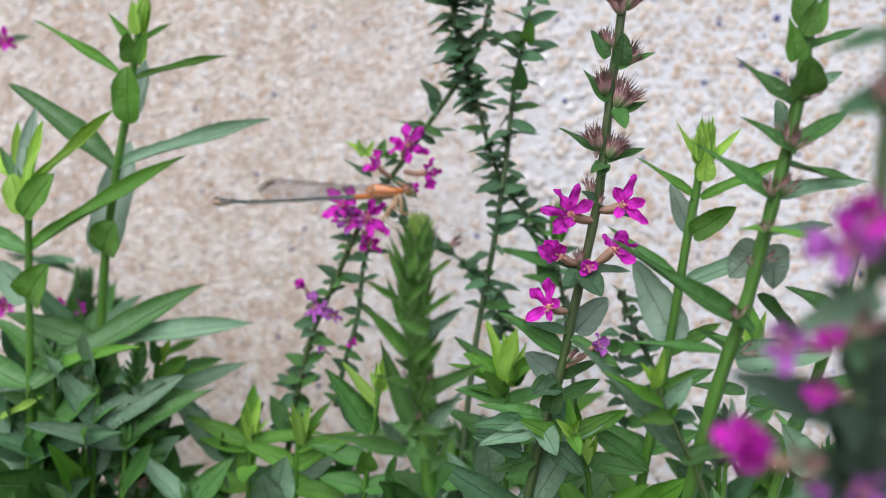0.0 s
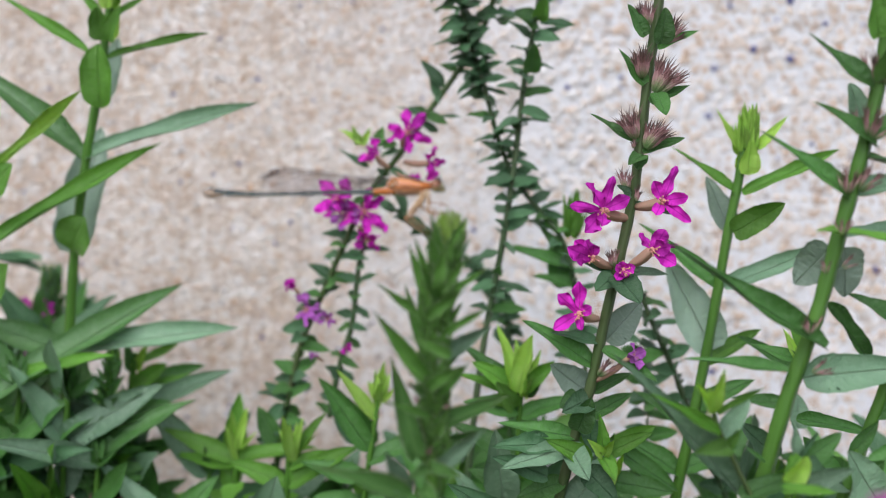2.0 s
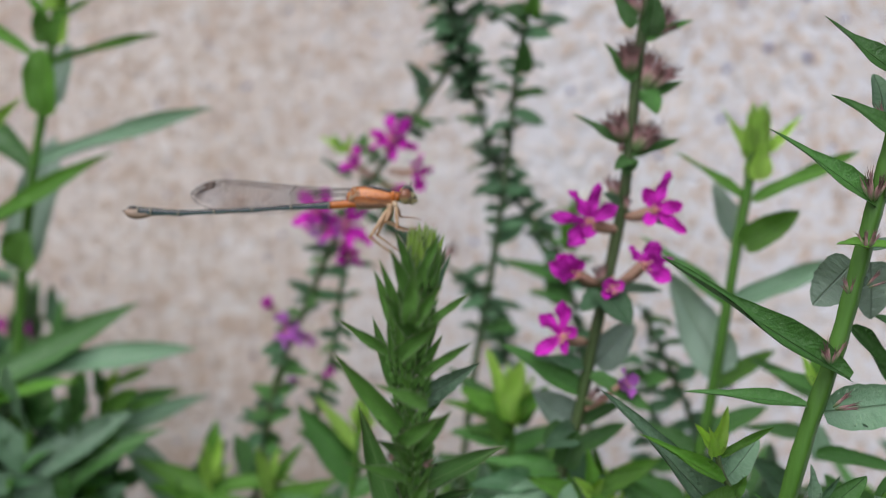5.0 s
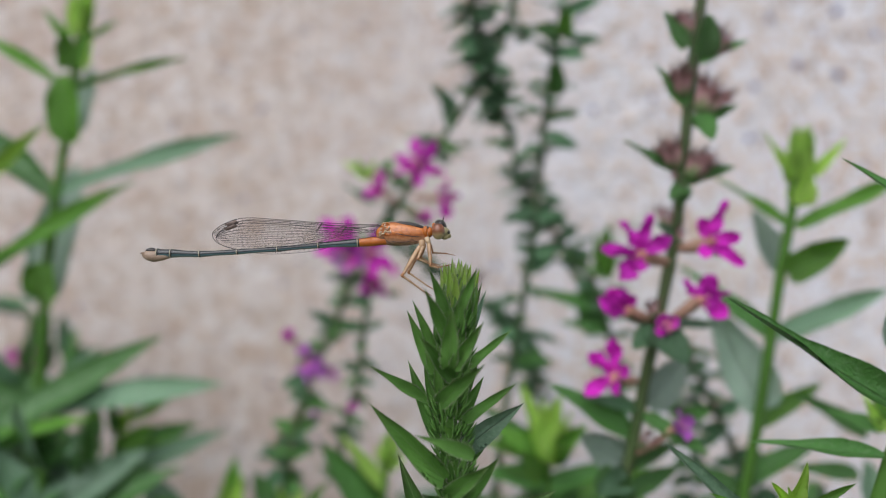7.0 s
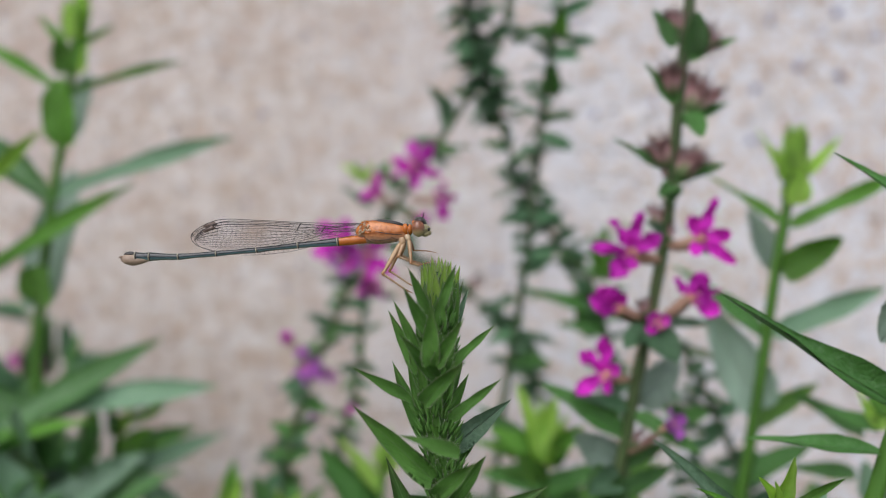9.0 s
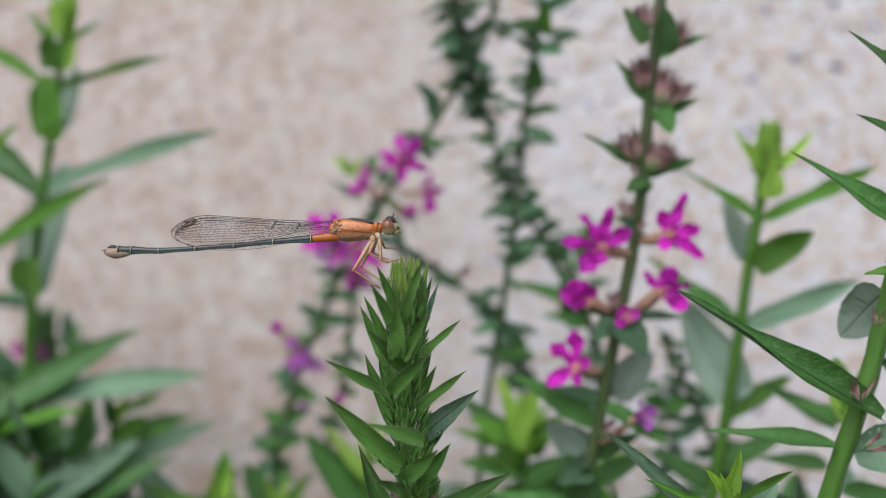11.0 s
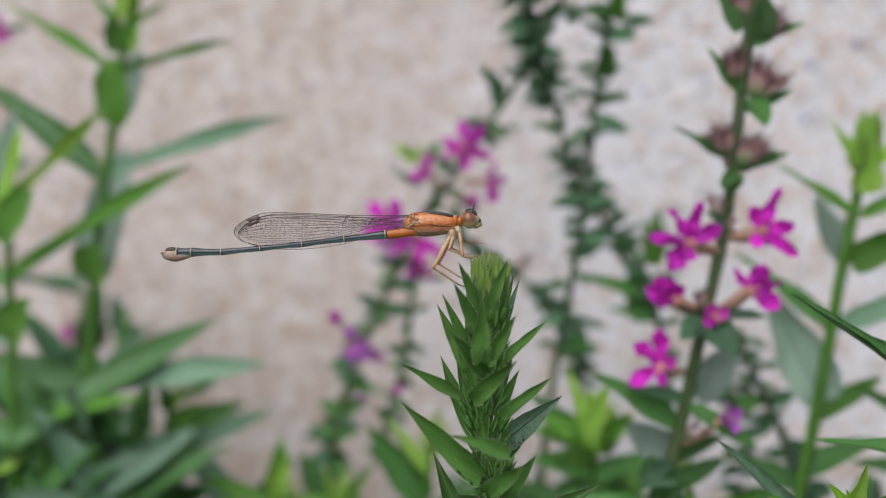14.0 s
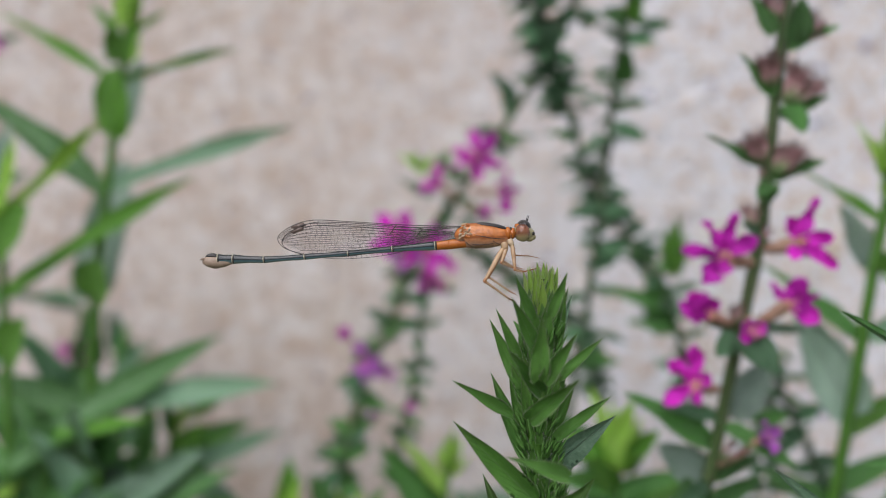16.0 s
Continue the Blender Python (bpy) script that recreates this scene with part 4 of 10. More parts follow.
right = plant_at(56.9, 165, "budding_loosestrife", "stout pale green loosestrife stalk with dry seed whorls", "plant")
right_line = [(56.9, 165, 0), (61.1, 165, 120), (65.5, 165, 240), (69.2, 165, 360), (70.1, 165, 440), (70.1, 165, 500), (70.7, 165, 540), (72.8, 165, 570), (77, 165, 596.5), (80.4, 165, 612.3), (83.7, 165, 623.8), (85.6, 165, 632.7), (87.6, 165, 642.3), (89.4, 165, 651.1), (90.8, 165, 660.5), (91.6, 165, 669.9), (92, 165, 675.3)]
stem(right, right_line, 1.2, 0.9, STEM_GREEN)
low_pairs(right, right_line, 570, 60, 36, 44, 11, GREEN, 21)
leaf(right, "bract", GREEN, (89.2, 164, 657.6), (-9.8, -1, 6.9), 3.8, 65)
leaf(right, "bract", GREEN, (90.2, 164, 649.1), (-9.6, -1, 5.9), 3.2, 60)
leaf(right, "bract", GREEN, (87.4, 165, 641.9), (-14.3, -3, 8.6), 3.7, 60)
leaf(right, "lance", GREEN, (84.6, 163, 620.1), (-24.5, -4, 14.5), 3.8, 58, variant=2)
leaf(right, "lance", GREEN, (79.9, 164.0, 616.3), (-15.1, 1.0, 1.0), 2.4, 42, variant=0)
leaf(right, "ovate", GREY, (83.3, 167.0, 614.9), (17.7, 4.0, 1.5), 5.9, 76, variant=1)
leaf(right, "lance", FRESH, (86.3, 163, 636.6), (-5.9, -4, 0.2), 2.1, 35)
leaf(right, "lance", FRESH, (85.9, 163, 636.7), (7.2, -4, -1.1), 2.4, 35)
leaf(right, "ovate", PALE_LEAF, (86.6, 168, 634.4), (-4.2, 2, -6), 6.2, 80)
leaf(right, "ovate", PALE_LEAF, (88.6, 168, 634.4), (1.4, 2, -7.6), 5.6, 82)
leaf(right, "lance", GREEN, (87.4, 170, 625.8), (9.4, 4, -9.8), 2.9, 78, variant=4)
leaf(right, "ovate", GREY, (90, 168, 651.8), (-0.9, 3, 7.3), 3.7, 85)
leaf(right, "ovate", FRESH, (90, 162, 658.5), (-0.6, -4, 5.6), 6.1, 85)
leaf(right, "bract", FRESH, (89.1, 163, 664.2), (-2.2, -2, 6.5), 3.9, 85)
leaf(right, "bract", GREY, (93.2, 166, 660.9), (5.7, 2, 2.8), 2.8, 70)
leaf(right, "lance", GREEN, (90, 165, 650.5), (9.2, 1, 6.2), 3.3, 60)
leaf(right, "lance", GREEN, (88.6, 165, 647.8), (12.4, 1, -2.2), 2.2, 40)
leaf(right, "lance", GREY, (88.4, 166, 642.4), (16.5, 3, 3.2), 3.5, 60)
leaf(right, "lance", GREY, (87.3, 167, 636.1), (12.1, 3, 2.1), 2.8, 45)
leaf(right, "bract", FRESH, (90.2, 163, 668.2), (1.8, 0, 6.2), 3.7, 85)
leaf(right, "bract", FRESH, (91.4, 164, 668.9), (3.1, 1, 6.5), 3.7, 85)
leaf(right, "bract", FRESH, (90, 164, 670.1), (-0.9, 1, 7.3), 3.7, 85)
leaf(right, "bract", GREEN, (91.9, 165, 666.9), (9.1, 2, 3.9), 2.2, 60)
seed_cluster(right, (86.7, 164, 642.3), (-0.15, -0.3, 1), 4.2, 8, seed=0, spread=0.7, girth=0.45)
seed_cluster(right, (88.3, 164, 642.7), (0.5, -0.3, 1), 4.2, 7, seed=1, spread=0.7, girth=0.45)
seed_cluster(right, (85.4, 162, 636.3), (-0.1, -0.3, 1), 2.7, 7, seed=2, spread=0.7, girth=0.45)
seed_cluster(right, (81.7, 162, 622.1), (-0.2, -0.3, 1), 3.2, 6, seed=3, spread=0.7, girth=0.45)
seed_cluster(right, (82.4, 162, 616.6), (0.8, -0.3, 0.7), 2.9, 5, seed=4, spread=0.7, girth=0.45)
seed_cluster(right, (83.5, 162, 630.8), (-0.3, -0.3, 1), 2.3, 4, seed=5, spread=0.7, girth=0.45)
seed_cluster(right, (85.7, 162, 631.7), (0.8, -0.3, 0.8), 2.7, 4, seed=6, spread=0.7, girth=0.45)
seed_cluster(right, (89.1, 164, 650.6), (-0.15, -0.3, 1), 4.2, 8, seed=7, spread=0.7, girth=0.45)
seed_cluster(right, (89.5, 164, 658.4), (0, -0.3, 1), 4.1, 7, seed=8, spread=0.7, girth=0.45)
seed_cluster(right, (90.7, 164, 658), (0.6, -0.3, 1), 4.1, 7, seed=9, spread=0.7, girth=0.45)
seed_cluster(right, (89.7, 164, 650.2), (0.6, -0.3, 1), 3.4, 5, seed=10, spread=0.7, girth=0.45)
# ---------------------------------------------------------------- the pale young stalk

pale = plant_at(67.3, 216, "young_loosestrife", "fresh yellow-green loosestrife shoot with closed tip", "plant")
pale_line = [(67.3, 216, 0), (69.5, 216, 120), (71.8, 216, 240), (73.4, 216, 360), (73.3, 216, 440), (73.1, 216, 500), (73.9, 216, 540), (77.8, 216, 578.2), (80.3, 216, 594.8), (82.8, 216, 612.4), (85.4, 216, 635.3), (87, 216, 646.8), (87.9, 216, 654.6)]
stem(pale, pale_line, 1.15, 0.84, STEM_GREEN)
low_pairs(pale, pale_line, 570, 60, 38, 44, 10.4, GREEN, 33)
leaf(pale, "ovate", YOUNG, (88, 214, 647.2), (-0.4, -2, 6.4), 4.6, 86)
leaf(pale, "ovate", YOUNG, (88.2, 217, 647.2), (0.8, 1, 6.8), 4.6, 88)
leaf(pale, "bract", YOUNG, (86.2, 216, 652.6), (-5, 0, 8), 1.8, 80)
leaf(pale, "bract", YOUNG, (90.2, 216, 652.6), (6, 0, 7), 2.3, 80)
leaf(pale, "lance", FRESH, (87, 216, 642.8), (-13.8, 1, 9.3), 2.7, 55)
leaf(pale, "lance", FRESH, (87.9, 216, 643.2), (19.6, 1, 10.1), 3.4, 60)
leaf(pale, "ovate", FRESH, (85.8, 213.9, 635.2), (7.2, -7.3, 6.3), 5.7, 75)
leaf(pale, "ovate", PALE_LEAF, (86.7, 219.1, 635.3), (-4, 5.2, 11.6), 5.4, 85)
leaf(pale, "lance", GREY, (85.5, 217, 623.8), (20.9, 3.1, 9), 4.8, 65)
leaf(pale, "lance", GREEN, (84.4, 217, 623.2), (-16.7, 2.1, 13), 3.9, 60)
leaf(pale, "ovate", PALE_LEAF, (84.7, 219.1, 610.2), (-10.5, 1, 18.8), 9.6, 88)
leaf(pale, "lance", FRESH, (82.2, 218.1, 607.2), (14, 5.2, 7.4), 3.9, 60)
leaf(pale, "lance", GREEN, (81.2, 217, 598.1), (12.8, 2.1, 6.2), 4.6, 55)
leaf(pale, "lance", GREEN, (80.3, 217, 595.1), (-12.1, 0, 6), 4.6, 55)
leaf(pale, "lance", GREEN, (78.8, 217, 585), (12.2, 1, 5), 5, 55)
leaf(pale, "lance", GREEN, (78.9, 217, 583.9), (-13.6, 1, 7.4), 5, 55)
spike_bracts(pale, (87.9, 216, 651), (88.4, 216, 658.4), 40, 2, 1.2, 6.2, 1.5, 41, YOUNG, buds=False, open_by=0.45)
# ---------------------------------------------------------------- the tall leafy stalk

tall = plant_at(-72.9, 241, "leafy_loosestrife", "tall leafy loosestrife stalk with long paired leaves", "plant")
tall_line = [(-72.9, 241, 0), (-70.8, 241, 120), (-68.6, 241, 240), (-67, 241, 360), (-66.8, 241, 440), (-66.6, 241, 500), (-65.8, 241, 540), (-63.4, 241, 558.1), (-61.4, 241, 580), (-60.1, 241, 611.8), (-59.3, 241, 626), (-57.3, 241, 644.4), (-55.1, 241, 658.7), (-53.1, 241, 674.2), (-51.9, 241, 685.3), (-51.1, 241, 696.4)]
stem(tall, tall_line, 1.21, 0.85, STEM_GREEN)
low_pairs(tall, tall_line, 560, 60, 40, 56, 13.2, MEADOW, 47)
leaf(tall, "lance", FRESH, (-57.3, 241, 670.7), (-22.5, -1.2, 13), 2.9, 60, variant=0)
leaf(tall, "lance", FRESH, (-52.6, 241, 669.3), (24.7, -2.4, 6.5), 2.6, 60, variant=0)
leaf(tall, "cup", FRESH, (-52.4, 237.4, 657.3), (0.8, -3.6, 14.2), 8.5, 88)
leaf(tall, "ovate", PALE_LEAF, (-53.3, 242.6, 660.3), (-0.6, 8, 15.8), 5.3, 88, variant=0)
leaf(tall, "lance", MEADOW, (-57.9, 241, 645.6), (-29, 0, 21.5), 6.8, 52)
leaf(tall, "lance", GREY, (-57.1, 241, 646), (40.2, 0, 14.4), 5.3, 60, variant=0)
leaf(tall, "ovate", PALE_LEAF, (-60.6, 242.6, 623.1), (0, 15, 31.6), 10.6, 88, variant=0)
leaf(tall, "cup", FRESH, (-58.3, 237.4, 624), (4.4, -3.6, 8), 10.6, 85, variant=1)
leaf(tall, "ovate", FRESH, (-53.2, 238.6, 673.1), (0.4, -3.6, 6.9), 5.3, 88)
leaf(tall, "ovate", FRESH, (-51, 237.4, 672.9), (4.3, -3.6, 7.2), 4.4, 85)
leaf(tall, "ovate", YOUNG, (-53.2, 243.4, 674.1), (0.2, 3.6, 9.8), 5.1, 90)
leaf(tall, "bract", FRESH, (-54.3, 241, 679), (-6.4, 0, 7.4), 2.5, 75)
leaf(tall, "bract", FRESH, (-52, 241, 678.7), (8.7, 0, 5.6), 2.5, 75)
leaf(tall, "bract", YOUNG, (-51.9, 238.6, 680.5), (-0.2, -2.4, 8.3), 3.6, 90)
leaf(tall, "bract", YOUNG, (-52, 241, 681.2), (1.7, 0, 10.5), 3.6, 90)
leaf(tall, "lance", GREY, (-61.4, 242.2, 599.3), (40.8, 2.4, 7.1), 7.2, 55)
leaf(tall, "lance", MEADOW, (-62.2, 242.2, 599.3), (-26.1, 2.4, 6.8), 7, 65)
leaf(tall, "lance", MEADOW, (-62.7, 242.2, 579), (27, 1.2, 8.9), 7, 60)
leaf(tall, "lance", MEADOW, (-63, 242.2, 578.3), (-27, 1.2, 5.8), 7, 60)
leaf(tall, "ovate", MEADOW, (-64, 245.9, 597.6), (-2.2, 6, 9.7), 7.9, 88)
leaf(tall, "lance", MEADOW, (-63.6, 242.2, 565.2), (24.3, 0, 7), 7.2, 55)
leaf(tall, "lance", DARK, (-63.6, 242.2, 564.3), (-22.5, 0, 8.5), 7.2, 55)
tip_tuft(tall, (-51.9, 241, 684.5), 0.05, 9.7, 2.3, YOUNG, 12, 51, 0.2)
# ---------------------------------------------------------------- the young stalk beside it

edge = plant_at(-79.6, 234, "leafy_loosestrife", "young loosestrife stalk with a bright cupped leaf tip", "plant")
edge_line = [(-79.6, 234, 0), (-78.5, 234, 120), (-77.2, 234, 240), (-75.8, 234, 360), (-74.7, 234, 440), (-74, 234, 500), (-74, 234, 540), (-74.7, 234, 560.1), (-75.4, 234, 593.6), (-76.4, 234, 624), (-76.8, 234, 641.8), (-76.7, 234, 650.1)]
stem(edge, edge_line, 1.1, 0.86, STEM_GREEN)
low_pairs(edge, edge_line, 575, 60, 40, 55, 13.5, MEADOW, 57)
leaf(edge, "cup", FRESH, (-75.2, 229.2, 632.4), (8.8, -2.6, 10.9), 8.1, 86, variant=1)
leaf(edge, "cup", YOUNG, (-76.1, 231.5, 633.1), (-2.8, -1.5, 10.1), 7.1, 84)
leaf(edge, "lance", PALE_LEAF, (-77.8, 233.5, 640.9), (2.3, 1.1, 19.7), 4.9, 88)
leaf(edge, "lance", YOUNG, (-75.6, 230.8, 640.6), (4.7, -1.5, 16.3), 3, 84)
leaf(edge, "bract", YOUNG, (-74.8, 231.9, 641.6), (1.5, 0, 10.3), 1.7, 86)
leaf(edge, "lance", YOUNG, (-78.8, 233.6, 640.1), (-1.5, 1.1, 16.7), 3.6, 86)
leaf(edge, "lance", MEADOW, (-78.3, 232.9, 640.1), (-5.6, 0, 10.1), 2.8, 70)
leaf(edge, "lance", YOUNG, (-75.4, 232.8, 640.2), (23.2, -4.8, 19.9), 3.5, 70, variant=2)
leaf(edge, "lance", YOUNG, (-77.9, 234, 640.4), (-18.3, 1.2, 13.2), 3.8, 60)
leaf(edge, "lance", FRESH, (-76.1, 234, 623.6), (37.4, 6.2, 26.4), 5.1, 60, variant=0)
leaf(edge, "lance", MEADOW, (-76.9, 234, 623.2), (-23.7, 0, 9.5), 5.5, 60)
leaf(edge, "ovate", FRESH, (-74.2, 230.4, 611.6), (7, -3.6, 9.5), 10, 86, variant=1)
leaf(edge, "ovate", GREY, (-78.1, 237.6, 610.6), (-12.8, 6.2, 9.6), 8.4, 85)
leaf(edge, "lance", MEADOW, (-74.3, 232.8, 588.9), (39.3, 14.7, 27.2), 8.4, 60, variant=0)
leaf(edge, "lance", MEADOW, (-76, 234, 588.9), (-28.3, 0, 10.5), 7.8, 60)
leaf(edge, "lance", YOUNG, (-81.3, 231.5, 580.8), (13, -3.6, 7.4), 2.5, 60)
leaf(edge, "lance", DARK, (-74.7, 234, 570), (26.4, -4.8, 9.6), 6.8, 55)
leaf(edge, "lance", DARK, (-75.5, 234, 570.5), (-13.9, -4.8, 8.4), 6.8, 55)
# ---------------------------------------------------------------- small spikes and shoots

small = plant_at(-56.3, 240, "bud_spike", "small dark green loosestrife bud spike among the leaves", "plant")
small_line = [(-56.3, 240, 0), (-55.8, 240, 120), (-55, 240, 240), (-54.9, 240, 360), (-55.3, 240, 440), (-55.9, 240, 500), (-55.1, 240, 540), (-53.3, 240, 558.9), (-51.8, 240, 577.9), (-50.3, 240, 592.2), (-49.2, 240, 600.9)]
stem(small, small_line, 0.98, 0.61, STEM_GREEN)
low_pairs(small, small_line, 575, 60, 36, 4, 11.1, GREEN, 67)
spike_bracts(small, (-50.7, 240, 585.7), (-49.2, 240, 599.3), 46, 1.11, 0.73, 4.8, 1.97, 23, GREEN, buds=False, open_by=2.3)
spike_bracts(small, (-52.6, 240, 563.4), (-50.7, 240, 586.7), 30, 0.98, 0.98, 6.4, 2.83, 24, GREEN, buds=False, open_by=2.8)
leaf(small, "small", DARK, (-50.6, 240, 586.7), (-8.2, 0, 2), 3.1, 55)
leaf(small, "small", DARK, (-50.4, 240, 586.9), (8.3, 0, 3.5), 3.1, 55)
leaf(small, "small", GREEN, (-51.1, 240, 581.5), (-4.7, 0, 1.1), 3.1, 60)
leaf(small, "small", GREEN, (-50.7, 240, 581.5), (9.5, 0, 2.4), 2.8, 50)
leaf(small, "small", DARK, (-51.5, 240, 574.2), (-6.2, -2.5, 7.3), 3.5, 75)
leaf(small, "small", GREEN, (-51.2, 240, 575.7), (10, 0, 1.2), 2.8, 50)
leaf(small, "small", GREEN, (-51, 240, 578), (5.1, -3.7, 4.7), 2.5, 70)
leaf(small, "small", GREEN, (-51.9, 240, 567.7), (-8.1, 0, 3.2), 3.3, 60)
leaf(small, "small", GREEN, (-51.8, 240, 567.5), (12, 0, 2.6), 3.3, 50)
leaf(small, "small", DARK, (-51.5, 240, 564.8), (5.3, -3.7, 3.5), 3.1, 60)
seed_cluster(small, (-52.2, 235.1, 563.6), (0, -0.3, 1), 3.5, 3, seed=0)
seed_cluster(small, (-47.5, 235.1, 564.4), (0.8, -0.3, 0.4), 4.4, 3, seed=1)

behind = plant_at(-50, 252, "leafy_loosestrife", "bright leafy loosestrife shoot behind the small spike", "plant")
behind_line = [(-50, 252, 0), (-50.1, 252, 120), (-50.3, 252, 240), (-50.8, 252, 360), (-51.3, 252, 440), (-51.5, 252, 500), (-51.3, 252, 540), (-50.6, 252, 555), (-50.1, 252, 575), (-49.1, 252, 593.1), (-48.7, 252, 597.7)]
stem(behind, behind_line, 1.08, 0.72, STEM_GREEN)
low_pairs(behind, behind_line, 560, 60, 40, 48, 12, GREEN, 77)
leaf(behind, "ovate", FRESH, (-48.1, 249.6, 589.4), (9.7, -3.6, 7.1), 5.1, 70)
leaf(behind, "lance", GREY, (-48.8, 252, 581.8), (25.3, 0, 12.6), 6.8, 62)
leaf(behind, "lance", GREEN, (-50.5, 252, 580.9), (-20, 0, 6.7), 6.2, 60)
leaf(behind, "lance", GREEN, (-49.7, 255.6, 589.4), (16.7, 4.8, 4.2), 4.4, 60)
leaf(behind, "lance", FRESH, (-49.7, 254.4, 594.2), (10.2, 3.6, 5.3), 3.3, 60)
leaf(behind, "bract", GREEN, (-49.1, 252, 593.1), (-2.1, 0, 9), 3.3, 85)
leaf(behind, "bract", YOUNG, (-48.2, 252, 593.2), (3.1, 0, 7.6), 3.3, 85)
leaf(behind, "lance", GREEN, (-49.5, 249.6, 574), (11.1, -4.8, -14.8), 8.9, 80)
leaf(behind, "lance", GREY, (-52.1, 255.6, 567.7), (4.2, 4.8, 14.7), 8.9, 90)
leaf(behind, "lance", GREEN, (-50.9, 252, 570.3), (14, 0, 5.3), 5.9, 55)
leaf(behind, "lance", GREEN, (-50.6, 252, 561.3), (-18, 0, 6.8), 6.4, 55)
leaf(behind, "lance", GREEN, (-50.3, 252, 561.3), (23.9, -2.4, -4), 6.4, 55)
# ---------------------------------------------------------------- the far flowering stalk

back = plant_at(-22.9, 251, "flowering_loosestrife", "slender leaning loosestrife stalk with small magenta flowers near the wall", "plant")
back_line = [(-22.9, 251, 0), (-20.7, 251, 120), (-18.5, 251, 240), (-17, 251, 360), (-16.9, 251, 440), (-16.6, 251, 500), (-14.9, 251, 540), (-13.2, 251, 557.1), (-9.3, 251, 587.7), (-6.1, 251, 602.9), (-0.2, 251, 618.1), (4.9, 251, 631), (10.4, 251, 642.3), (16.1, 251, 649.9), (22.6, 251, 660.2), (29.3, 251, 670.3), (34.1, 251, 678.4), (37.4, 251, 687.3), (39.1, 251, 697.5)]
stem(back, back_line, 0.7, 0.6, STEM_BROWN)
low_pairs(back, back_line, 560, 60, 38, 34, 10, DARK, 87)
back_branch = [(1.3, 251, 583.7), (3.2, 251, 595.8), (6.2, 251, 607.9), (7.4, 251, 622.9), (9.3, 251, 631.9)]
stem(back, back_branch, 0.7, 0.5, STEM_DARK)
flower(back, (17, 251, 652.6), (18.3, 248, 655.6), (0.1,-1,0.05), 11.8, MAGENTA, 1, seed=49)
flower(back, (14, 251, 646.9), (10.6, 248, 649.5), (-0.8,-0.5,0.3), 8.9, MAGENTA, 0.55, seed=1)
flower(back, (17.6, 251, 648.5), (24, 248, 648.3), (0.85,-0.5,-0.2), 9.2, MAGENTA, 0.6, seed=3)
flower(back, (15.5, 251, 645.8), (19.9, 248, 644.4), (0.4,-0.9,-0.3), 4.4, MAGENTA, 0.5, seed=5)
flower(back, (5.7, 251, 636.2), (2.2, 248, 638.7), (-0.4,-0.9,0.2), 12.7, MAGENTA, 0.85, seed=7)
flower(back, (7, 251, 634.1), (8.5, 248, 636), (0,-1,0), 13.9, MAGENTA, 1, seed=9)
flower(back, (5.8, 251, 634), (4.7, 248, 635), (-0.3,-0.9,-0.1), 10.4, LILAC, 0.7, seed=11)
flower(back, (7.1, 251, 631.8), (9.3, 248, 629.8), (0.2,-0.8,-0.5), 9.2, MAGENTA, 0.5, seed=13)
flower(back, (-4.8, 251, 612), (-8.2, 248, 616.5), (-0.6,-0.6,0.5), 5.3, MAGENTA, 0.3, seed=15)
flower(back, (-3.7, 251, 608.3), (-4.6, 248, 611.2), (-0.3,-0.9,0), 8.9, LILAC, 0.8, seed=17)
flower(back, (2, 251, 607.8), (0.6, 248, 609.2), (0,-1,0), 5.9, LILAC, 0.7, seed=19)
flower(back, (3.2, 251, 600.3), (5.3, 248, 602.3), (0.4,-0.8,0), 4.1, MAGENTA, 0.5, seed=21)
flower(back, (-0.7, 251, 597.9), (-2.3, 248, 599.9), (-0.5,-0.8,0), 3.8, LILAC, 0.4, seed=23)
leaf(back, "bract", YOUNG, (7.5, 251, 652.3), (-6.4, 0, 3.7), 2.7, 60)
leaf(back, "bract", YOUNG, (6.3, 251, 652.2), (-2, 0, 4.9), 2.4, 80)
leaf(back, "bract", YOUNG, (7.2, 251, 652.3), (1.9, 0, 4.5), 2.1, 80)
leaf(back, "small", DARK, (8.8, 251, 646.7), (-7.6, 0, 4.4), 2.4, 60)
leaf(back, "small", GREEN, (10.5, 251, 651.9), (1.6, 0, 5.2), 3.3, 85)
leaf(back, "small", GREEN, (12, 251, 652.4), (4, 0, 0.2), 3.3, 70)
leaf(back, "small", DARK, (22.6, 251, 660.2), (-7.8, 0, 1.8), 2.4, 50)
leaf(back, "small", DARK, (23.8, 251, 659.8), (7.7, 0, 0.3), 1.8, 40)
leaf(back, "small", DARK, (26.5, 251, 667.2), (-5.9, 0, 6.4), 3.6, 75)
leaf(back, "small", DARK, (25.8, 251, 664.3), (-2.7, 0, 5), 2.7, 80)
leaf(back, "small", DARK, (21.7, 251, 658.3), (4.1, 0, -2.1), 3.3, 60)
leaf(back, "small", DARK, (14, 251, 646.9), (7.6, 0, -5.6), 3.3, 60)
leaf(back, "small", DARK, (14.1, 251, 644), (-4.3, 0, -4.6), 3, 60)
leaf(back, "small", DARK, (15.6, 251, 642.6), (3.2, 0, -7.3), 3.6, 70)
leaf(back, "lance", GREEN, (13.6, 243, 579.5), (-13.3, -6, 17.2), 5.9, 70)
leaf(back, "lance", DARK, (9.5, 247, 579), (-7.5, -2, 11.9), 5.9, 80)
leaf(back, "lance", GREEN, (-11.6, 249, 577.5), (-4.3, -2, 9.2), 5.3, 80)
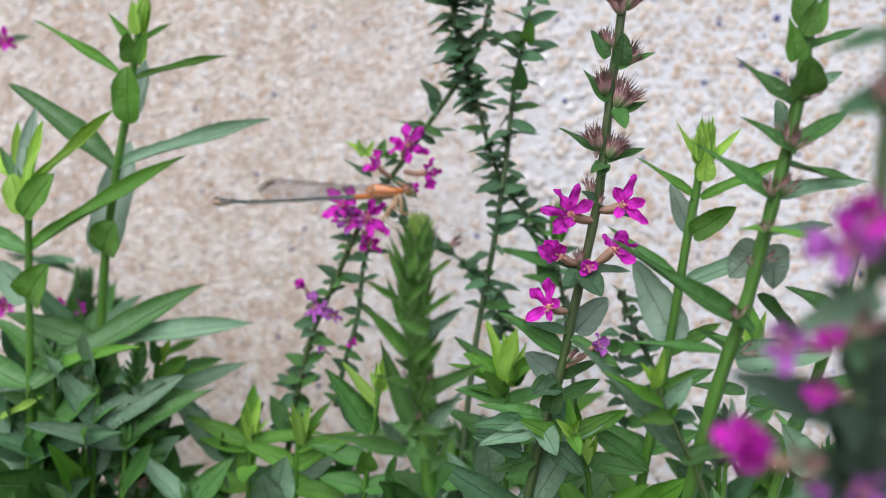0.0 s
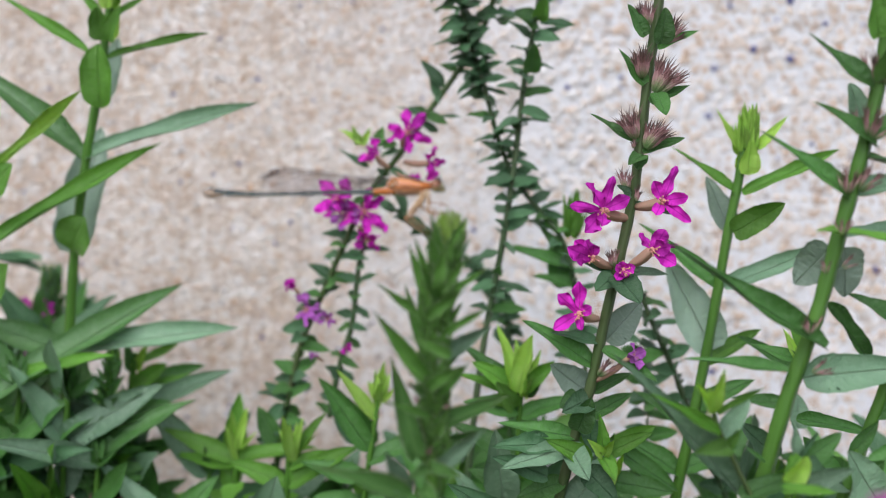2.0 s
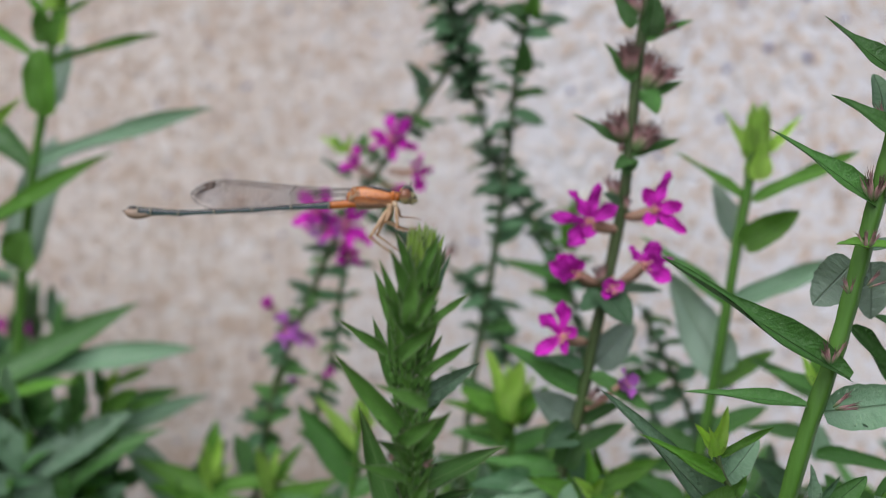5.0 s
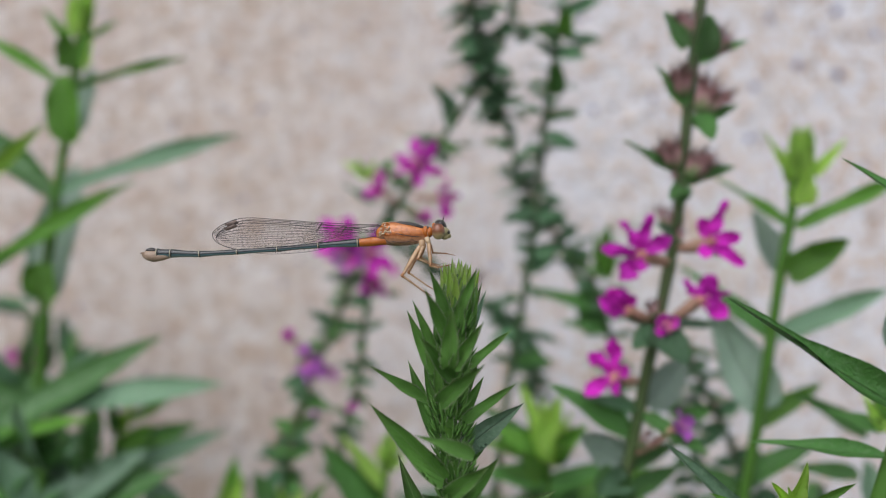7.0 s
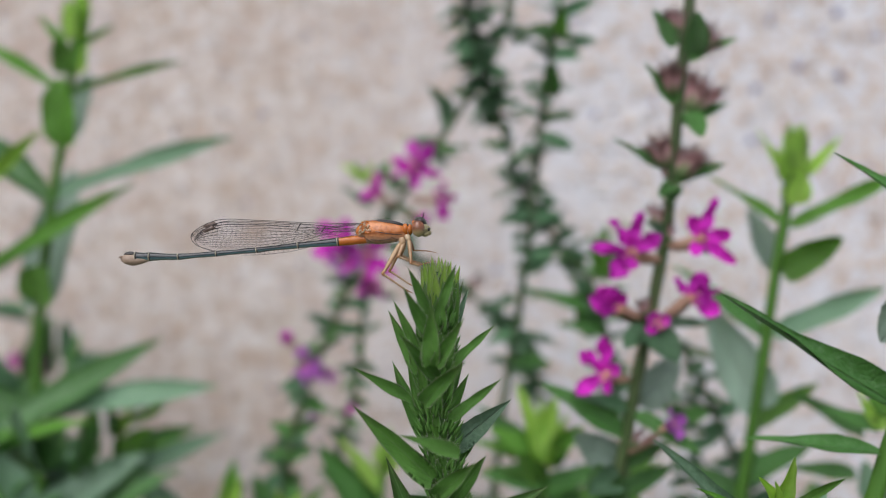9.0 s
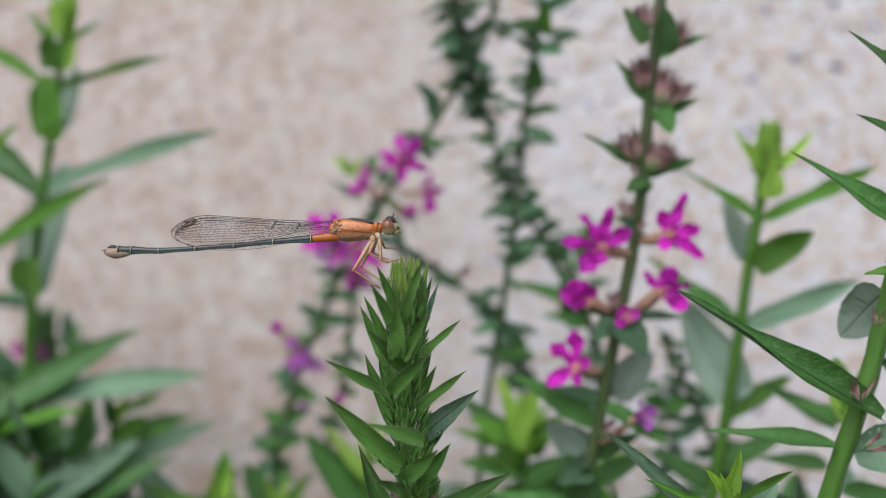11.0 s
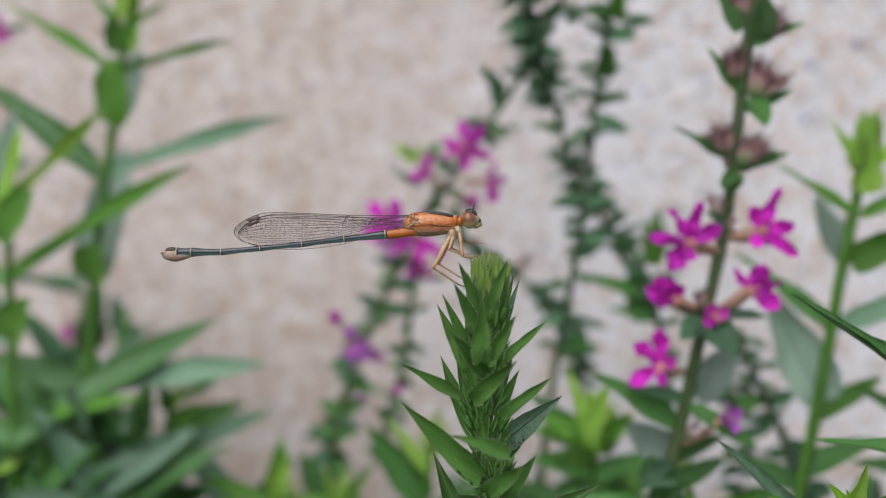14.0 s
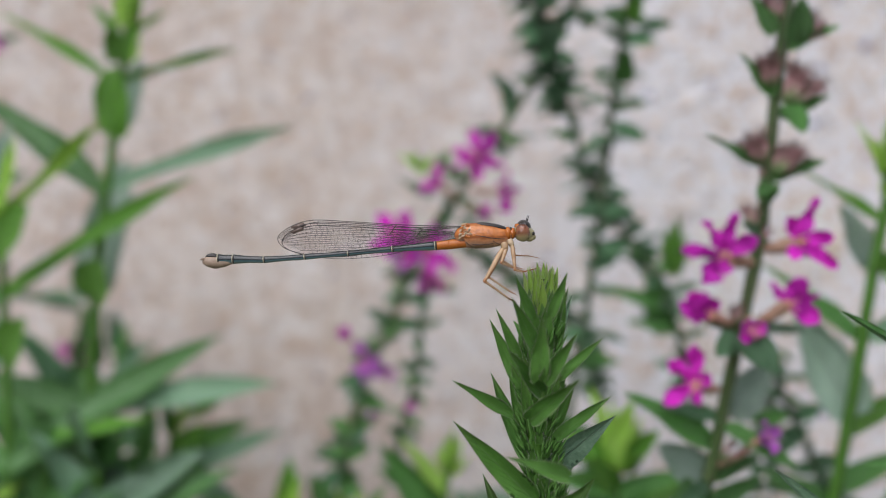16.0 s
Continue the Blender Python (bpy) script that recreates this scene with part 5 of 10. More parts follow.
leaf(back, "small", DARK, (-9.3, 251, 587.7), (-6.2, 0, 4.2), 3.8, 70)
leaf(back, "small", DARK, (-9.3, 251, 586.2), (-6.6, 0, -5.6), 4.4, 70)
# ---------------------------------------------------------------- the dark small-leaved stalks

vine = plant_at(31.6, 240, "small_leaved_stalk", "slender dark stalk with many small paired leaves near the wall", "plant")
vine_line = [(31.6, 240, 0), (32.5, 240, 120), (33.5, 240, 240), (34.2, 240, 360), (34.3, 240, 440), (34.3, 240, 500), (35, 240, 540), (36, 240, 563.4), (37.6, 240, 592.1), (39.1, 240, 607.9), (42.3, 240, 630.6), (44.3, 240, 650.2), (45.6, 240, 668.4), (47.7, 240, 683.6), (49, 240, 694.7), (49.5, 240, 704.3)]
stem(vine, vine_line, 0.7, 0.5, STEM_DARK)
low_pairs(vine, vine_line, 560, 60, 34, 30, 9, DARK, 97)
leaf(back, "small", DARK, (4.6, 251, 630), (6.9, -0.2, -1.3), 2.8, 84, variant=1)
leaf(back, "small", DARK, (4.6, 251, 630.1), (-7.1, 1.2, -0.2), 2.8, 72, variant=0)
leaf(back, "small", DARK, (3.7, 251, 627.7), (0.4, 4.7, 1.3), 4, 76, variant=3)
leaf(back, "small", GREEN, (3.7, 251, 627.2), (-3, -5.5, 0), 3.6, 42, variant=0)
leaf(back, "small", DARK, (2.4, 251, 624.7), (-4.3, 2.9, -0.9), 3.6, 47, variant=3)
leaf(back, "small", DARK, (2.4, 251, 624.1), (7.6, -1.3, -0.1), 3.8, 46, variant=3)
leaf(back, "small", GREEN, (1.5, 251, 621.6), (0.6, -4.3, 0.8), 3, 55, variant=3)
leaf(back, "small", GREEN, (1.5, 251, 622.2), (-1.1, 5.6, -2.2), 4, 41, variant=3)
leaf(back, "small", GREEN, (0.4, 251, 619.4), (7.3, 1.3, -1), 3.4, 77, variant=0)
leaf(back, "small", DARK, (0.4, 251, 618.9), (-5.5, -2.2, 3.3), 4, 49, variant=1)
leaf(back, "ovate", DARK, (-0.4, 251, 617.1), (-4.1, 3.6, 0.3), 3, 41, variant=3)
leaf(back, "ovate", GREEN, (-0.5, 251, 617.4), (3, -5.3, 0.8), 3.4, 69, variant=0)
leaf(back, "small", GREEN, (-1.4, 251, 614.5), (-5.4, -2.8, -0.3), 3.4, 39, variant=1)
leaf(back, "small", DARK, (-1.4, 251, 614.5), (4.4, 1.9, 2.4), 3.4, 43, variant=3)
leaf(back, "ovate", DARK, (-2.7, 251, 611.9), (-5.7, 1.7, -1.9), 3.8, 51, variant=3)
leaf(back, "small", GREEN, (-3.6, 251, 609.2), (1.9, 3.9, -1.3), 3.8, 55, variant=3)
leaf(back, "small", GREEN, (-3.6, 251, 608.7), (-3.2, -2.8, -0.4), 3, 45, variant=3)
leaf(back, "ovate", DARK, (-4.6, 251, 606.7), (-7.3, 2.8, -1.9), 3.7, 77, variant=3)
leaf(back, "small", DARK, (-5.8, 251, 604), (-2.2, -6.1, -1), 3.8, 72, variant=1)
leaf(back, "small", GREEN, (-5.8, 251, 603.8), (2.9, 5, -3.5), 4, 74, variant=1)
leaf(back, "small", GREEN, (-6.5, 251, 601.5), (7.8, -1.4, -0.8), 3.8, 60, variant=1)
leaf(back, "ovate", GREEN, (-7.1, 251, 598.2), (0.4, 5.8, 1.6), 4, 56, variant=3)
leaf(back, "ovate", GREEN, (-7.8, 251, 595), (-5.5, -0.5, 2.4), 3.8, 53, variant=0)
leaf(back, "ovate", GREEN, (-7.8, 251, 595.2), (5.1, 3, 2.8), 3.4, 73, variant=0)
leaf(back, "small", DARK, (-8.2, 251, 593.2), (4.2, -3.6, 1.6), 4, 53, variant=3)
leaf(back, "small", DARK, (-8.2, 251, 593.3), (-5.8, 5.2, -1.8), 3, 80, variant=3)
leaf(back, "small", DARK, (-8.7, 251, 591.5), (4.7, 4.1, -1.3), 3.8, 60, variant=0)
leaf(back, "small", GREEN, (-8.7, 251, 591.2), (-4.2, -3.2, -1.5), 3.8, 60, variant=3)
leaf(back, "ovate", DARK, (-9.1, 251, 589.2), (-8.3, 1.4, -0.5), 2.8, 47, variant=0)
leaf(back, "small", GREEN, (-9.1, 251, 588.5), (6.4, -2.7, 4.4), 2.8, 68, variant=3)
leaf(back, "small", DARK, (-9.6, 251, 586), (0, -4.4, 0.9), 3.6, 62, variant=0)
leaf(back, "small", GREEN, (-9.6, 251, 586.5), (2.9, 4.3, -3.7), 2.8, 77, variant=3)
leaf(back, "small", GREEN, (-9.8, 251, 583.1), (6.2, -4.9, -0.2), 3.6, 75, variant=1)
leaf(back, "small", DARK, (-10.3, 251, 579.8), (3, 3.2, -0.2), 3.3, 35, variant=1)
leaf(back, "small", DARK, (-10.3, 251, 580.7), (-1.3, -4, -1.2), 3, 72, variant=1)
leaf(back, "small", DARK, (-10.5, 251, 577.3), (-7.6, 4.1, -1.4), 3.6, 84, variant=1)
leaf(back, "ovate", GREEN, (-10.5, 251, 577.8), (3.9, -3.7, -0.7), 2.8, 80, variant=3)
leaf(back, "ovate", DARK, (-10.9, 251, 574.6), (-4.3, -3.1, 0.2), 3, 79, variant=3)
leaf(back, "ovate", DARK, (-10.9, 251, 575.4), (5, 2.9, 0.1), 3.1, 74, variant=0)
leaf(back, "small", DARK, (-11.2, 251, 572.3), (7, -3.5, 3.7), 2.7, 43, variant=1)
leaf(back, "small", DARK, (-11.3, 251, 573.1), (-4.9, 2.6, 1.2), 3.3, 43, variant=3)
leaf(back, "small", DARK, (-11.6, 251, 570), (1.2, 5.4, -3.1), 4, 77, variant=1)
leaf(back, "small", DARK, (-11.6, 251, 569.5), (-2.1, -4.7, 1.9), 3.6, 51, variant=3)
leaf(back, "small", DARK, (-12.1, 251, 566.5), (-7.1, 2.4, -2), 2.7, 67, variant=0)
leaf(back, "small", DARK, (-12.4, 251, 563.1), (-6.7, -1.2, 0.7), 2.8, 36, variant=1)
leaf(back, "ovate", DARK, (8, 251, 626.2), (7.1, 0.5, 0.3), 2.8, 33, variant=0)
leaf(back, "small", DARK, (8.1, 251, 625.5), (-6.2, 0.6, -1.6), 2.7, 46, variant=3)
leaf(back, "small", DARK, (7.3, 251, 622.2), (1.9, -4.5, -0.1), 3, 70, variant=0)
leaf(back, "ovate", DARK, (7, 251, 618.7), (-5, -2, 1.1), 2.5, 66, variant=3)
leaf(back, "small", DARK, (7, 251, 617.7), (5.2, 0.4, 2.6), 3.6, 37, variant=3)
leaf(back, "ovate", GREEN, (6.8, 251, 614.6), (0.3, -3.6, -0.5), 3, 82, variant=3)
leaf(back, "small", DARK, (6.8, 251, 615.4), (-1.8, 4.7, -1.8), 3.4, 83, variant=3)
leaf(back, "small", DARK, (6.3, 251, 611.5), (4.3, 1, -2.6), 3.6, 39, variant=3)
leaf(back, "small", DARK, (6.4, 251, 610), (-4.4, -1.8, 0.5), 2.8, 80, variant=3)
leaf(back, "small", GREEN, (6.1, 251, 606.9), (-4.1, 3, -1.8), 3.6, 33, variant=3)
leaf(back, "small", DARK, (6, 251, 607.2), (4.4, -2.8, -0.8), 2.5, 64, variant=1)
leaf(back, "small", GREEN, (5, 251, 603.8), (3.1, 3.9, -2.7), 2.7, 67, variant=3)
leaf(back, "small", GREEN, (3.8, 251, 599), (4.9, -2.5, -2.1), 2.4, 84, variant=3)
leaf(back, "ovate", GREEN, (3.8, 251, 599), (-3.2, 3.1, 0.7), 3.1, 31, variant=3)
leaf(back, "ovate", DARK, (3, 251, 595.5), (4.1, 3, -2.9), 2.7, 41, variant=3)
leaf(back, "small", DARK, (3.1, 251, 594.1), (-2.8, -4.4, 3.5), 3.4, 45, variant=3)
leaf(back, "small", DARK, (2.2, 251, 589), (-3.8, 2.3, -0.2), 2.8, 83, variant=3)
leaf(back, "ovate", GREEN, (1.6, 251, 585), (-3.9, -0.6, 2.4), 2.8, 37, variant=0)
leaf(back, "small", GREEN, (1.6, 251, 585.9), (5.1, 1, -2.6), 3.3, 80, variant=3)
leaf(back, "ovate", GREEN, (33.3, 251, 677.4), (-2, 3.9, 1.1), 3, 64, variant=3)
leaf(back, "ovate", DARK, (33.3, 251, 677.1), (0.7, -4.5, 1.2), 2.8, 79, variant=0)
leaf(back, "small", GREEN, (29.8, 251, 671.6), (-4.4, -0.4, 1.1), 2.4, 79, variant=3)
leaf(back, "small", DARK, (29.8, 251, 671), (4.9, -0.8, -0.5), 2.8, 51, variant=1)
leaf(back, "small", DARK, (25.9, 251, 665.6), (-0.1, -5.5, -3.2), 2.2, 45, variant=3)
leaf(back, "small", DARK, (26, 251, 665.3), (0.4, 4.5, 1.2), 3.1, 57, variant=1)
leaf(back, "ovate", GREEN, (22.8, 251, 660.2), (5.2, -3.2, -2.4), 3.1, 76, variant=3)
leaf(back, "ovate", GREEN, (22.7, 251, 660.8), (-5.6, 0.8, 0.8), 2.5, 82, variant=0)
leaf(back, "small", DARK, (20.1, 251, 655.7), (-0.4, 3.6, 0.8), 3.3, 48, variant=3)
leaf(back, "small", DARK, (20.1, 251, 655.8), (-0.8, -5.2, -0.7), 3.3, 78, variant=1)
leaf(back, "ovate", DARK, (16.3, 251, 651), (-4.5, 0.1, -1.5), 3.1, 41, variant=1)
leaf(back, "small", DARK, (12.4, 251, 644.3), (-1.1, -4.2, 2.2), 3.1, 38, variant=1)
leaf(back, "ovate", DARK, (12.4, 251, 645.2), (1, 3.9, 0.4), 3.1, 71, variant=3)
leaf(back, "ovate", DARK, (8.6, 251, 638.7), (3.8, -1.4, 1.6), 3, 35, variant=0)
leaf(back, "small", GREEN, (8.6, 251, 639.2), (-4.4, 0.4, -2.1), 2.4, 59, variant=3)
leaf(back, "small", DARK, (5.8, 251, 633.4), (-0.8, 4.1, -2.3), 3, 43, variant=1)
leaf(back, "small", DARK, (5.8, 251, 633.7), (0.7, -4.9, 1.6), 2.4, 84, variant=3)
leaf(vine, "small", DARK, (49.2, 240, 696.9), (6.8, 3.9, 3), 3.1, 60, variant=3)
leaf(vine, "ovate", GREEN, (49.1, 240, 697.8), (-7.1, -4.7, -1.9), 2.7, 81, variant=0)
leaf(vine, "small", DARK, (48.9, 240, 693.4), (4.8, -3.3, -2.9), 3.7, 69, variant=0)
leaf(vine, "small", DARK, (48.5, 240, 690.9), (-1, -7.5, -5), 3.4, 73, variant=3)
leaf(vine, "small", DARK, (48.5, 240, 690.1), (1.7, 6.5, 2.8), 3.4, 81, variant=3)
leaf(vine, "ovate", DARK, (48, 240, 686.1), (8.2, 0.3, 3.9), 3.4, 84, variant=3)
leaf(vine, "small", DARK, (48, 240, 686.9), (-6.4, 3.7, 3.9), 3.7, 31, variant=0)
leaf(vine, "small", DARK, (47.6, 240, 681.8), (-1.8, -6.9, -1.7), 3, 34, variant=1)
leaf(vine, "small", DARK, (47, 240, 677.7), (-6.4, -3.1, 3.2), 3.7, 51, variant=0)
leaf(vine, "small", DARK, (47, 240, 677.8), (7.9, 3.9, 3.3), 3.2, 54, variant=3)
leaf(vine, "ovate", DARK, (46.4, 240, 674.3), (2.2, -5.3, 0.8), 3.2, 37, variant=3)
leaf(vine, "ovate", DARK, (46.5, 240, 674.1), (-4.4, 4.5, 2.4), 3.8, 31, variant=3)
leaf(vine, "small", DARK, (46, 240, 671.7), (6.8, 2.3, -0.5), 3.5, 36, variant=1)
leaf(vine, "ovate", DARK, (46, 240, 671.8), (-5.1, -3.1, -0.9), 2.7, 54, variant=1)
leaf(vine, "small", DARK, (45.7, 240, 668.5), (-3.7, 5.1, 3.5), 2.8, 61, variant=3)
leaf(vine, "ovate", DARK, (45.7, 240, 669.2), (0.3, -6.4, -3), 3.7, 65, variant=3)
leaf(vine, "small", DARK, (45.4, 240, 665.6), (-6.6, -3, 0.3), 3.8, 39, variant=1)
leaf(vine, "ovate", GREEN, (45.5, 240, 664.9), (7.5, 3.2, 1.6), 2.8, 71, variant=3)
leaf(vine, "small", DARK, (45.2, 240, 661.4), (6.6, -4.8, -2.4), 3.4, 81, variant=0)
leaf(vine, "small", DARK, (45.1, 240, 662.7), (-2.3, 6.7, -1.9), 3.2, 33, variant=1)
leaf(vine, "small", DARK, (44.9, 240, 658.5), (8.5, 2.8, 0.3), 2.7, 43, variant=3)
leaf(vine, "ovate", DARK, (44.9, 240, 659.2), (-6.2, -4.3, -4.1), 3.5, 44, variant=0)
leaf(vine, "small", DARK, (44.7, 240, 656), (-3.3, 6.3, -1.9), 3.7, 35, variant=0)
leaf(vine, "ovate", DARK, (44.7, 240, 656.9), (0.4, -5.8, 0.2), 3.8, 54, variant=3)
leaf(vine, "ovate", DARK, (44.4, 240, 653.2), (-6.4, -0.8, -0.7), 3.4, 32, variant=0)
leaf(vine, "small", DARK, (44.2, 240, 649.4), (5.4, -3.1, -2.3), 2.5, 53, variant=0)
leaf(vine, "ovate", DARK, (44.2, 240, 650), (-2, 5.3, 2.9), 3.1, 37, variant=0)
leaf(vine, "small", DARK, (43.9, 240, 646), (5.9, 4.1, -2.7), 3.2, 61, variant=0)
leaf(vine, "small", DARK, (43.9, 240, 645.5), (-7, -4.2, -2.5), 3.8, 62, variant=1)
leaf(vine, "ovate", DARK, (43.6, 240, 643.8), (-5.8, 1.1, 1.1), 3.2, 76, variant=3)
leaf(vine, "small", DARK, (43.6, 240, 643.4), (6.9, -1.6, 1.9), 3.8, 61, variant=1)
leaf(vine, "ovate", DARK, (43.3, 240, 640.2), (-3.8, -7.2, -0.3), 3.2, 57, variant=0)
leaf(vine, "ovate", DARK, (43.3, 240, 640.6), (4.6, 3.2, 1.7), 3.5, 40, variant=3)
leaf(vine, "small", DARK, (42.9, 240, 636.1), (6.7, -4.6, 1.4), 3.2, 62, variant=3)
leaf(vine, "small", DARK, (42.9, 240, 636.8), (-2.7, 5, 1.8), 3, 73, variant=3)
leaf(vine, "ovate", DARK, (42.6, 240, 633.4), (6, 3.6, 3.2), 3.5, 77, variant=0)
leaf(vine, "small", DARK, (42.6, 240, 633.1), (-2.7, -4.2, 2.4), 2.5, 42, variant=3)
leaf(vine, "small", DARK, (42.3, 240, 631.3), (-1.9, 6.7, 2), 2.7, 35, variant=1)
leaf(vine, "small", DARK, (42.3, 240, 630.3), (2.3, -7.2, -2.6), 2.5, 48, variant=0)
leaf(vine, "small", DARK, (41.9, 240, 627.7), (-6.9, -1.4, -2.6), 3.4, 36, variant=3)
leaf(vine, "ovate", GREEN, (41.3, 240, 622.8), (0.6, -5.6, 2), 2.7, 82, variant=3)
leaf(vine, "small", DARK, (41.2, 240, 623.5), (0.5, 5.1, -0.3), 3.5, 71, variant=3)
leaf(vine, "small", DARK, (41, 240, 620.2), (9, 0.4, -1.9), 3.1, 47, variant=3)
leaf(vine, "ovate", DARK, (40.9, 240, 620.4), (-5.7, -1, -2.1), 3.2, 52, variant=1)
leaf(vine, "ovate", DARK, (40.5, 240, 617.8), (1.1, 6.3, -2.1), 3.1, 60, variant=1)
leaf(vine, "small", DARK, (40.5, 240, 617.5), (2.5, -4.6, -0.3), 3.8, 36, variant=3)
leaf(vine, "small", DARK, (39.9, 240, 614), (-4.8, -3.4, 1.1), 2.7, 40, variant=3)
leaf(vine, "small", GREEN, (39.9, 240, 614.3), (9.1, 1.7, -0.1), 3.2, 62, variant=0)
leaf(vine, "ovate", GREEN, (47.7, 238, 681.1), (-5.8, -5, 0.7), 5.6, 75)
leaf(vine, "ovate", FRESH, (48.3, 238, 681.5), (0.8, -4, 4.7), 3.9, 85)
leaf(vine, "ovate", GREEN, (46.8, 238, 669.5), (0, -6, 5.7), 4.2, 85)
leaf(vine, "small", DARK, (47.1, 238, 677.7), (6, -2, -0.9), 4.5, 70)
leaf(vine, "small", DARK, (48.5, 240, 681.6), (8.3, 0, -0.4), 3.7, 60)

vineb = plant_at(63.5, 244, "small_leaved_stalk", "dark arching stalk thick with small leaves at its top", "plant")
vineb_line = [(63.5, 244, 0), (64.6, 244, 120), (66, 244, 240), (68.4, 244, 360), (70.5, 244, 440), (71.6, 244, 500), (70.6, 244, 540), (68.4, 244, 563.6), (63.9, 244, 599.8), (57.5, 244, 629.7), (52.2, 244, 636.6), (44.7, 244, 645.1), (40.3, 244, 654.6), (36.7, 244, 665.8), (33.2, 244, 675.6), (30.2, 244, 685.4), (28.4, 244, 695.1), (27.3, 244, 704.9)]
stem(vineb, vineb_line, 0.5, 0.5, STEM_DARK)
low_pairs(vineb, vineb_line, 560, 60, 40, 30, 9, DARK, 107)
leaf(vineb, "small", DARK, (27.7, 244, 701), (3.7, 2.5, -1.1), 3.6, 33, variant=3)
leaf(vineb, "small", DARK, (27.8, 244, 700.3), (-4.1, -1.9, -1.3), 3.3, 41, variant=3)
leaf(vineb, "small", DARK, (28.1, 244, 697.9), (-5.2, 1.2, 2), 2.6, 56, variant=1)
leaf(vineb, "small", GREEN, (28.1, 244, 697.8), (6.4, -1.7, 2.2), 3.4, 77, variant=3)
leaf(vineb, "small", DARK, (28.4, 244, 695), (-2.9, -3.7, 0.4), 3.6, 59, variant=0)
leaf(vineb, "small", DARK, (28.4, 244, 695), (3.7, 4.4, -0.9), 2.6, 54, variant=3)
leaf(vineb, "ovate", DARK, (29.1, 244, 691.8), (6, -2.5, -1.9), 2.7, 40, variant=0)
leaf(vineb, "small", DARK, (29.7, 244, 687.9), (6.4, 1.7, 0.6), 3.3, 53, variant=1)
leaf(vineb, "small", DARK, (29.6, 244, 689), (-5.4, -1.2, -2.4), 3, 50, variant=0)
leaf(vineb, "small", GREEN, (30, 244, 686.6), (-2.4, 3.3, 2.2), 2.4, 71, variant=3)
leaf(vineb, "small", DARK, (30, 244, 685.9), (4.6, -3.8, -1.5), 3.3, 53, variant=3)
leaf(vineb, "small", DARK, (31, 244, 682.9), (-5.7, -0.8, -1.4), 2.3, 44, variant=3)
leaf(vineb, "small", DARK, (31, 244, 682.3), (4.6, 3, 0.4), 3, 84, variant=0)
leaf(vineb, "small", DARK, (32.2, 244, 678.3), (3.4, -2.7, -0.2), 3.4, 81, variant=3)
leaf(vineb, "small", DARK, (32.2, 244, 678.7), (-4.4, 4.9, 0.1), 3.2, 45, variant=0)
leaf(vineb, "ovate", DARK, (33.5, 244, 674.1), (5.2, 2.8, -0.9), 3.2, 33, variant=3)
leaf(vineb, "small", DARK, (33.5, 244, 675.5), (-6, -0.9, -1.4), 3.4, 31, variant=3)
leaf(vineb, "small", DARK, (34.3, 244, 672.1), (-4, 3.7, 2.9), 3.3, 61, variant=0)
leaf(vineb, "small", DARK, (34.3, 244, 671.8), (2.2, -3.5, 0.9), 3, 38, variant=3)
leaf(vineb, "ovate", DARK, (35.2, 244, 670.3), (-3.7, -3.2, -2.8), 3.6, 51, variant=0)
leaf(vineb, "small", DARK, (35.2, 244, 670), (2.8, 2.9, 2.3), 3.4, 73, variant=1)
leaf(vineb, "ovate", DARK, (36.4, 244, 666), (5.7, 0.3, -0.9), 2.6, 38, variant=0)
leaf(vineb, "small", DARK, (36.4, 244, 666.8), (-5.9, 2.4, -3), 3, 57, variant=0)
leaf(vineb, "ovate", DARK, (37.5, 244, 663.9), (2, 4.1, -1.2), 3.4, 60, variant=0)
leaf(vineb, "small", DARK, (37.5, 244, 663.3), (-1.3, -6.1, -0.6), 2.4, 72, variant=3)
leaf(vineb, "small", GREEN, (38.8, 244, 659.4), (-6.4, 1.6, 0.7), 3, 49, variant=1)
leaf(vineb, "ovate", DARK, (40, 244, 655.1), (-0.5, -4.2, 2), 3.3, 74, variant=1)
leaf(vineb, "small", DARK, (40, 244, 655.1), (-0.5, 5, 1.8), 2.4, 66, variant=3)
leaf(vineb, "small", DARK, (41.4, 244, 652.6), (4.8, 3, 0.9), 2.6, 48, variant=0)
leaf(vineb, "small", DARK, (41.4, 244, 652.1), (-5.2, -1.4, 1.5), 2.6, 79, variant=0)
leaf(vineb, "small", DARK, (43, 244, 648.1), (-4.3, 3.8, -1), 3.2, 49, variant=3)
leaf(vineb, "small", GREEN, (43, 244, 648.4), (3.4, -4, 1.1), 2.4, 43, variant=3)
leaf(vineb, "ovate", DARK, (44.2, 244, 646.3), (-6.5, -0.4, 1.1), 2.4, 35, variant=1)
leaf(vineb, "ovate", DARK, (44.3, 244, 645.7), (4.5, -1.2, 2.5), 3.2, 70, variant=0)
leaf(vineb, "ovate", DARK, (47.3, 244, 642.4), (2.4, -5, 1.2), 2.6, 46, variant=1)
leaf(vineb, "ovate", DARK, (47.3, 244, 641.7), (-1, 5.9, 1), 2.7, 51, variant=0)
leaf(vineb, "small", DARK, (50.9, 244, 637.7), (6.5, 0.3, -1.4), 2.6, 60, variant=0)
leaf(vineb, "ovate", DARK, (50.9, 244, 637.5), (-7.5, -1.2, 0.3), 3.4, 51, variant=3)
leaf(vineb, "ovate", DARK, (28.2, 244, 700), (-4.2, 3.8, -0.7), 3.6, 48, variant=1)
leaf(vineb, "ovate", DARK, (28.1, 244, 701.3), (7.2, -3.6, -1.7), 3.3, 68, variant=3)
leaf(vineb, "small", DARK, (28.2, 244, 700), (2, 5.5, 0.9), 2.9, 65, variant=3)
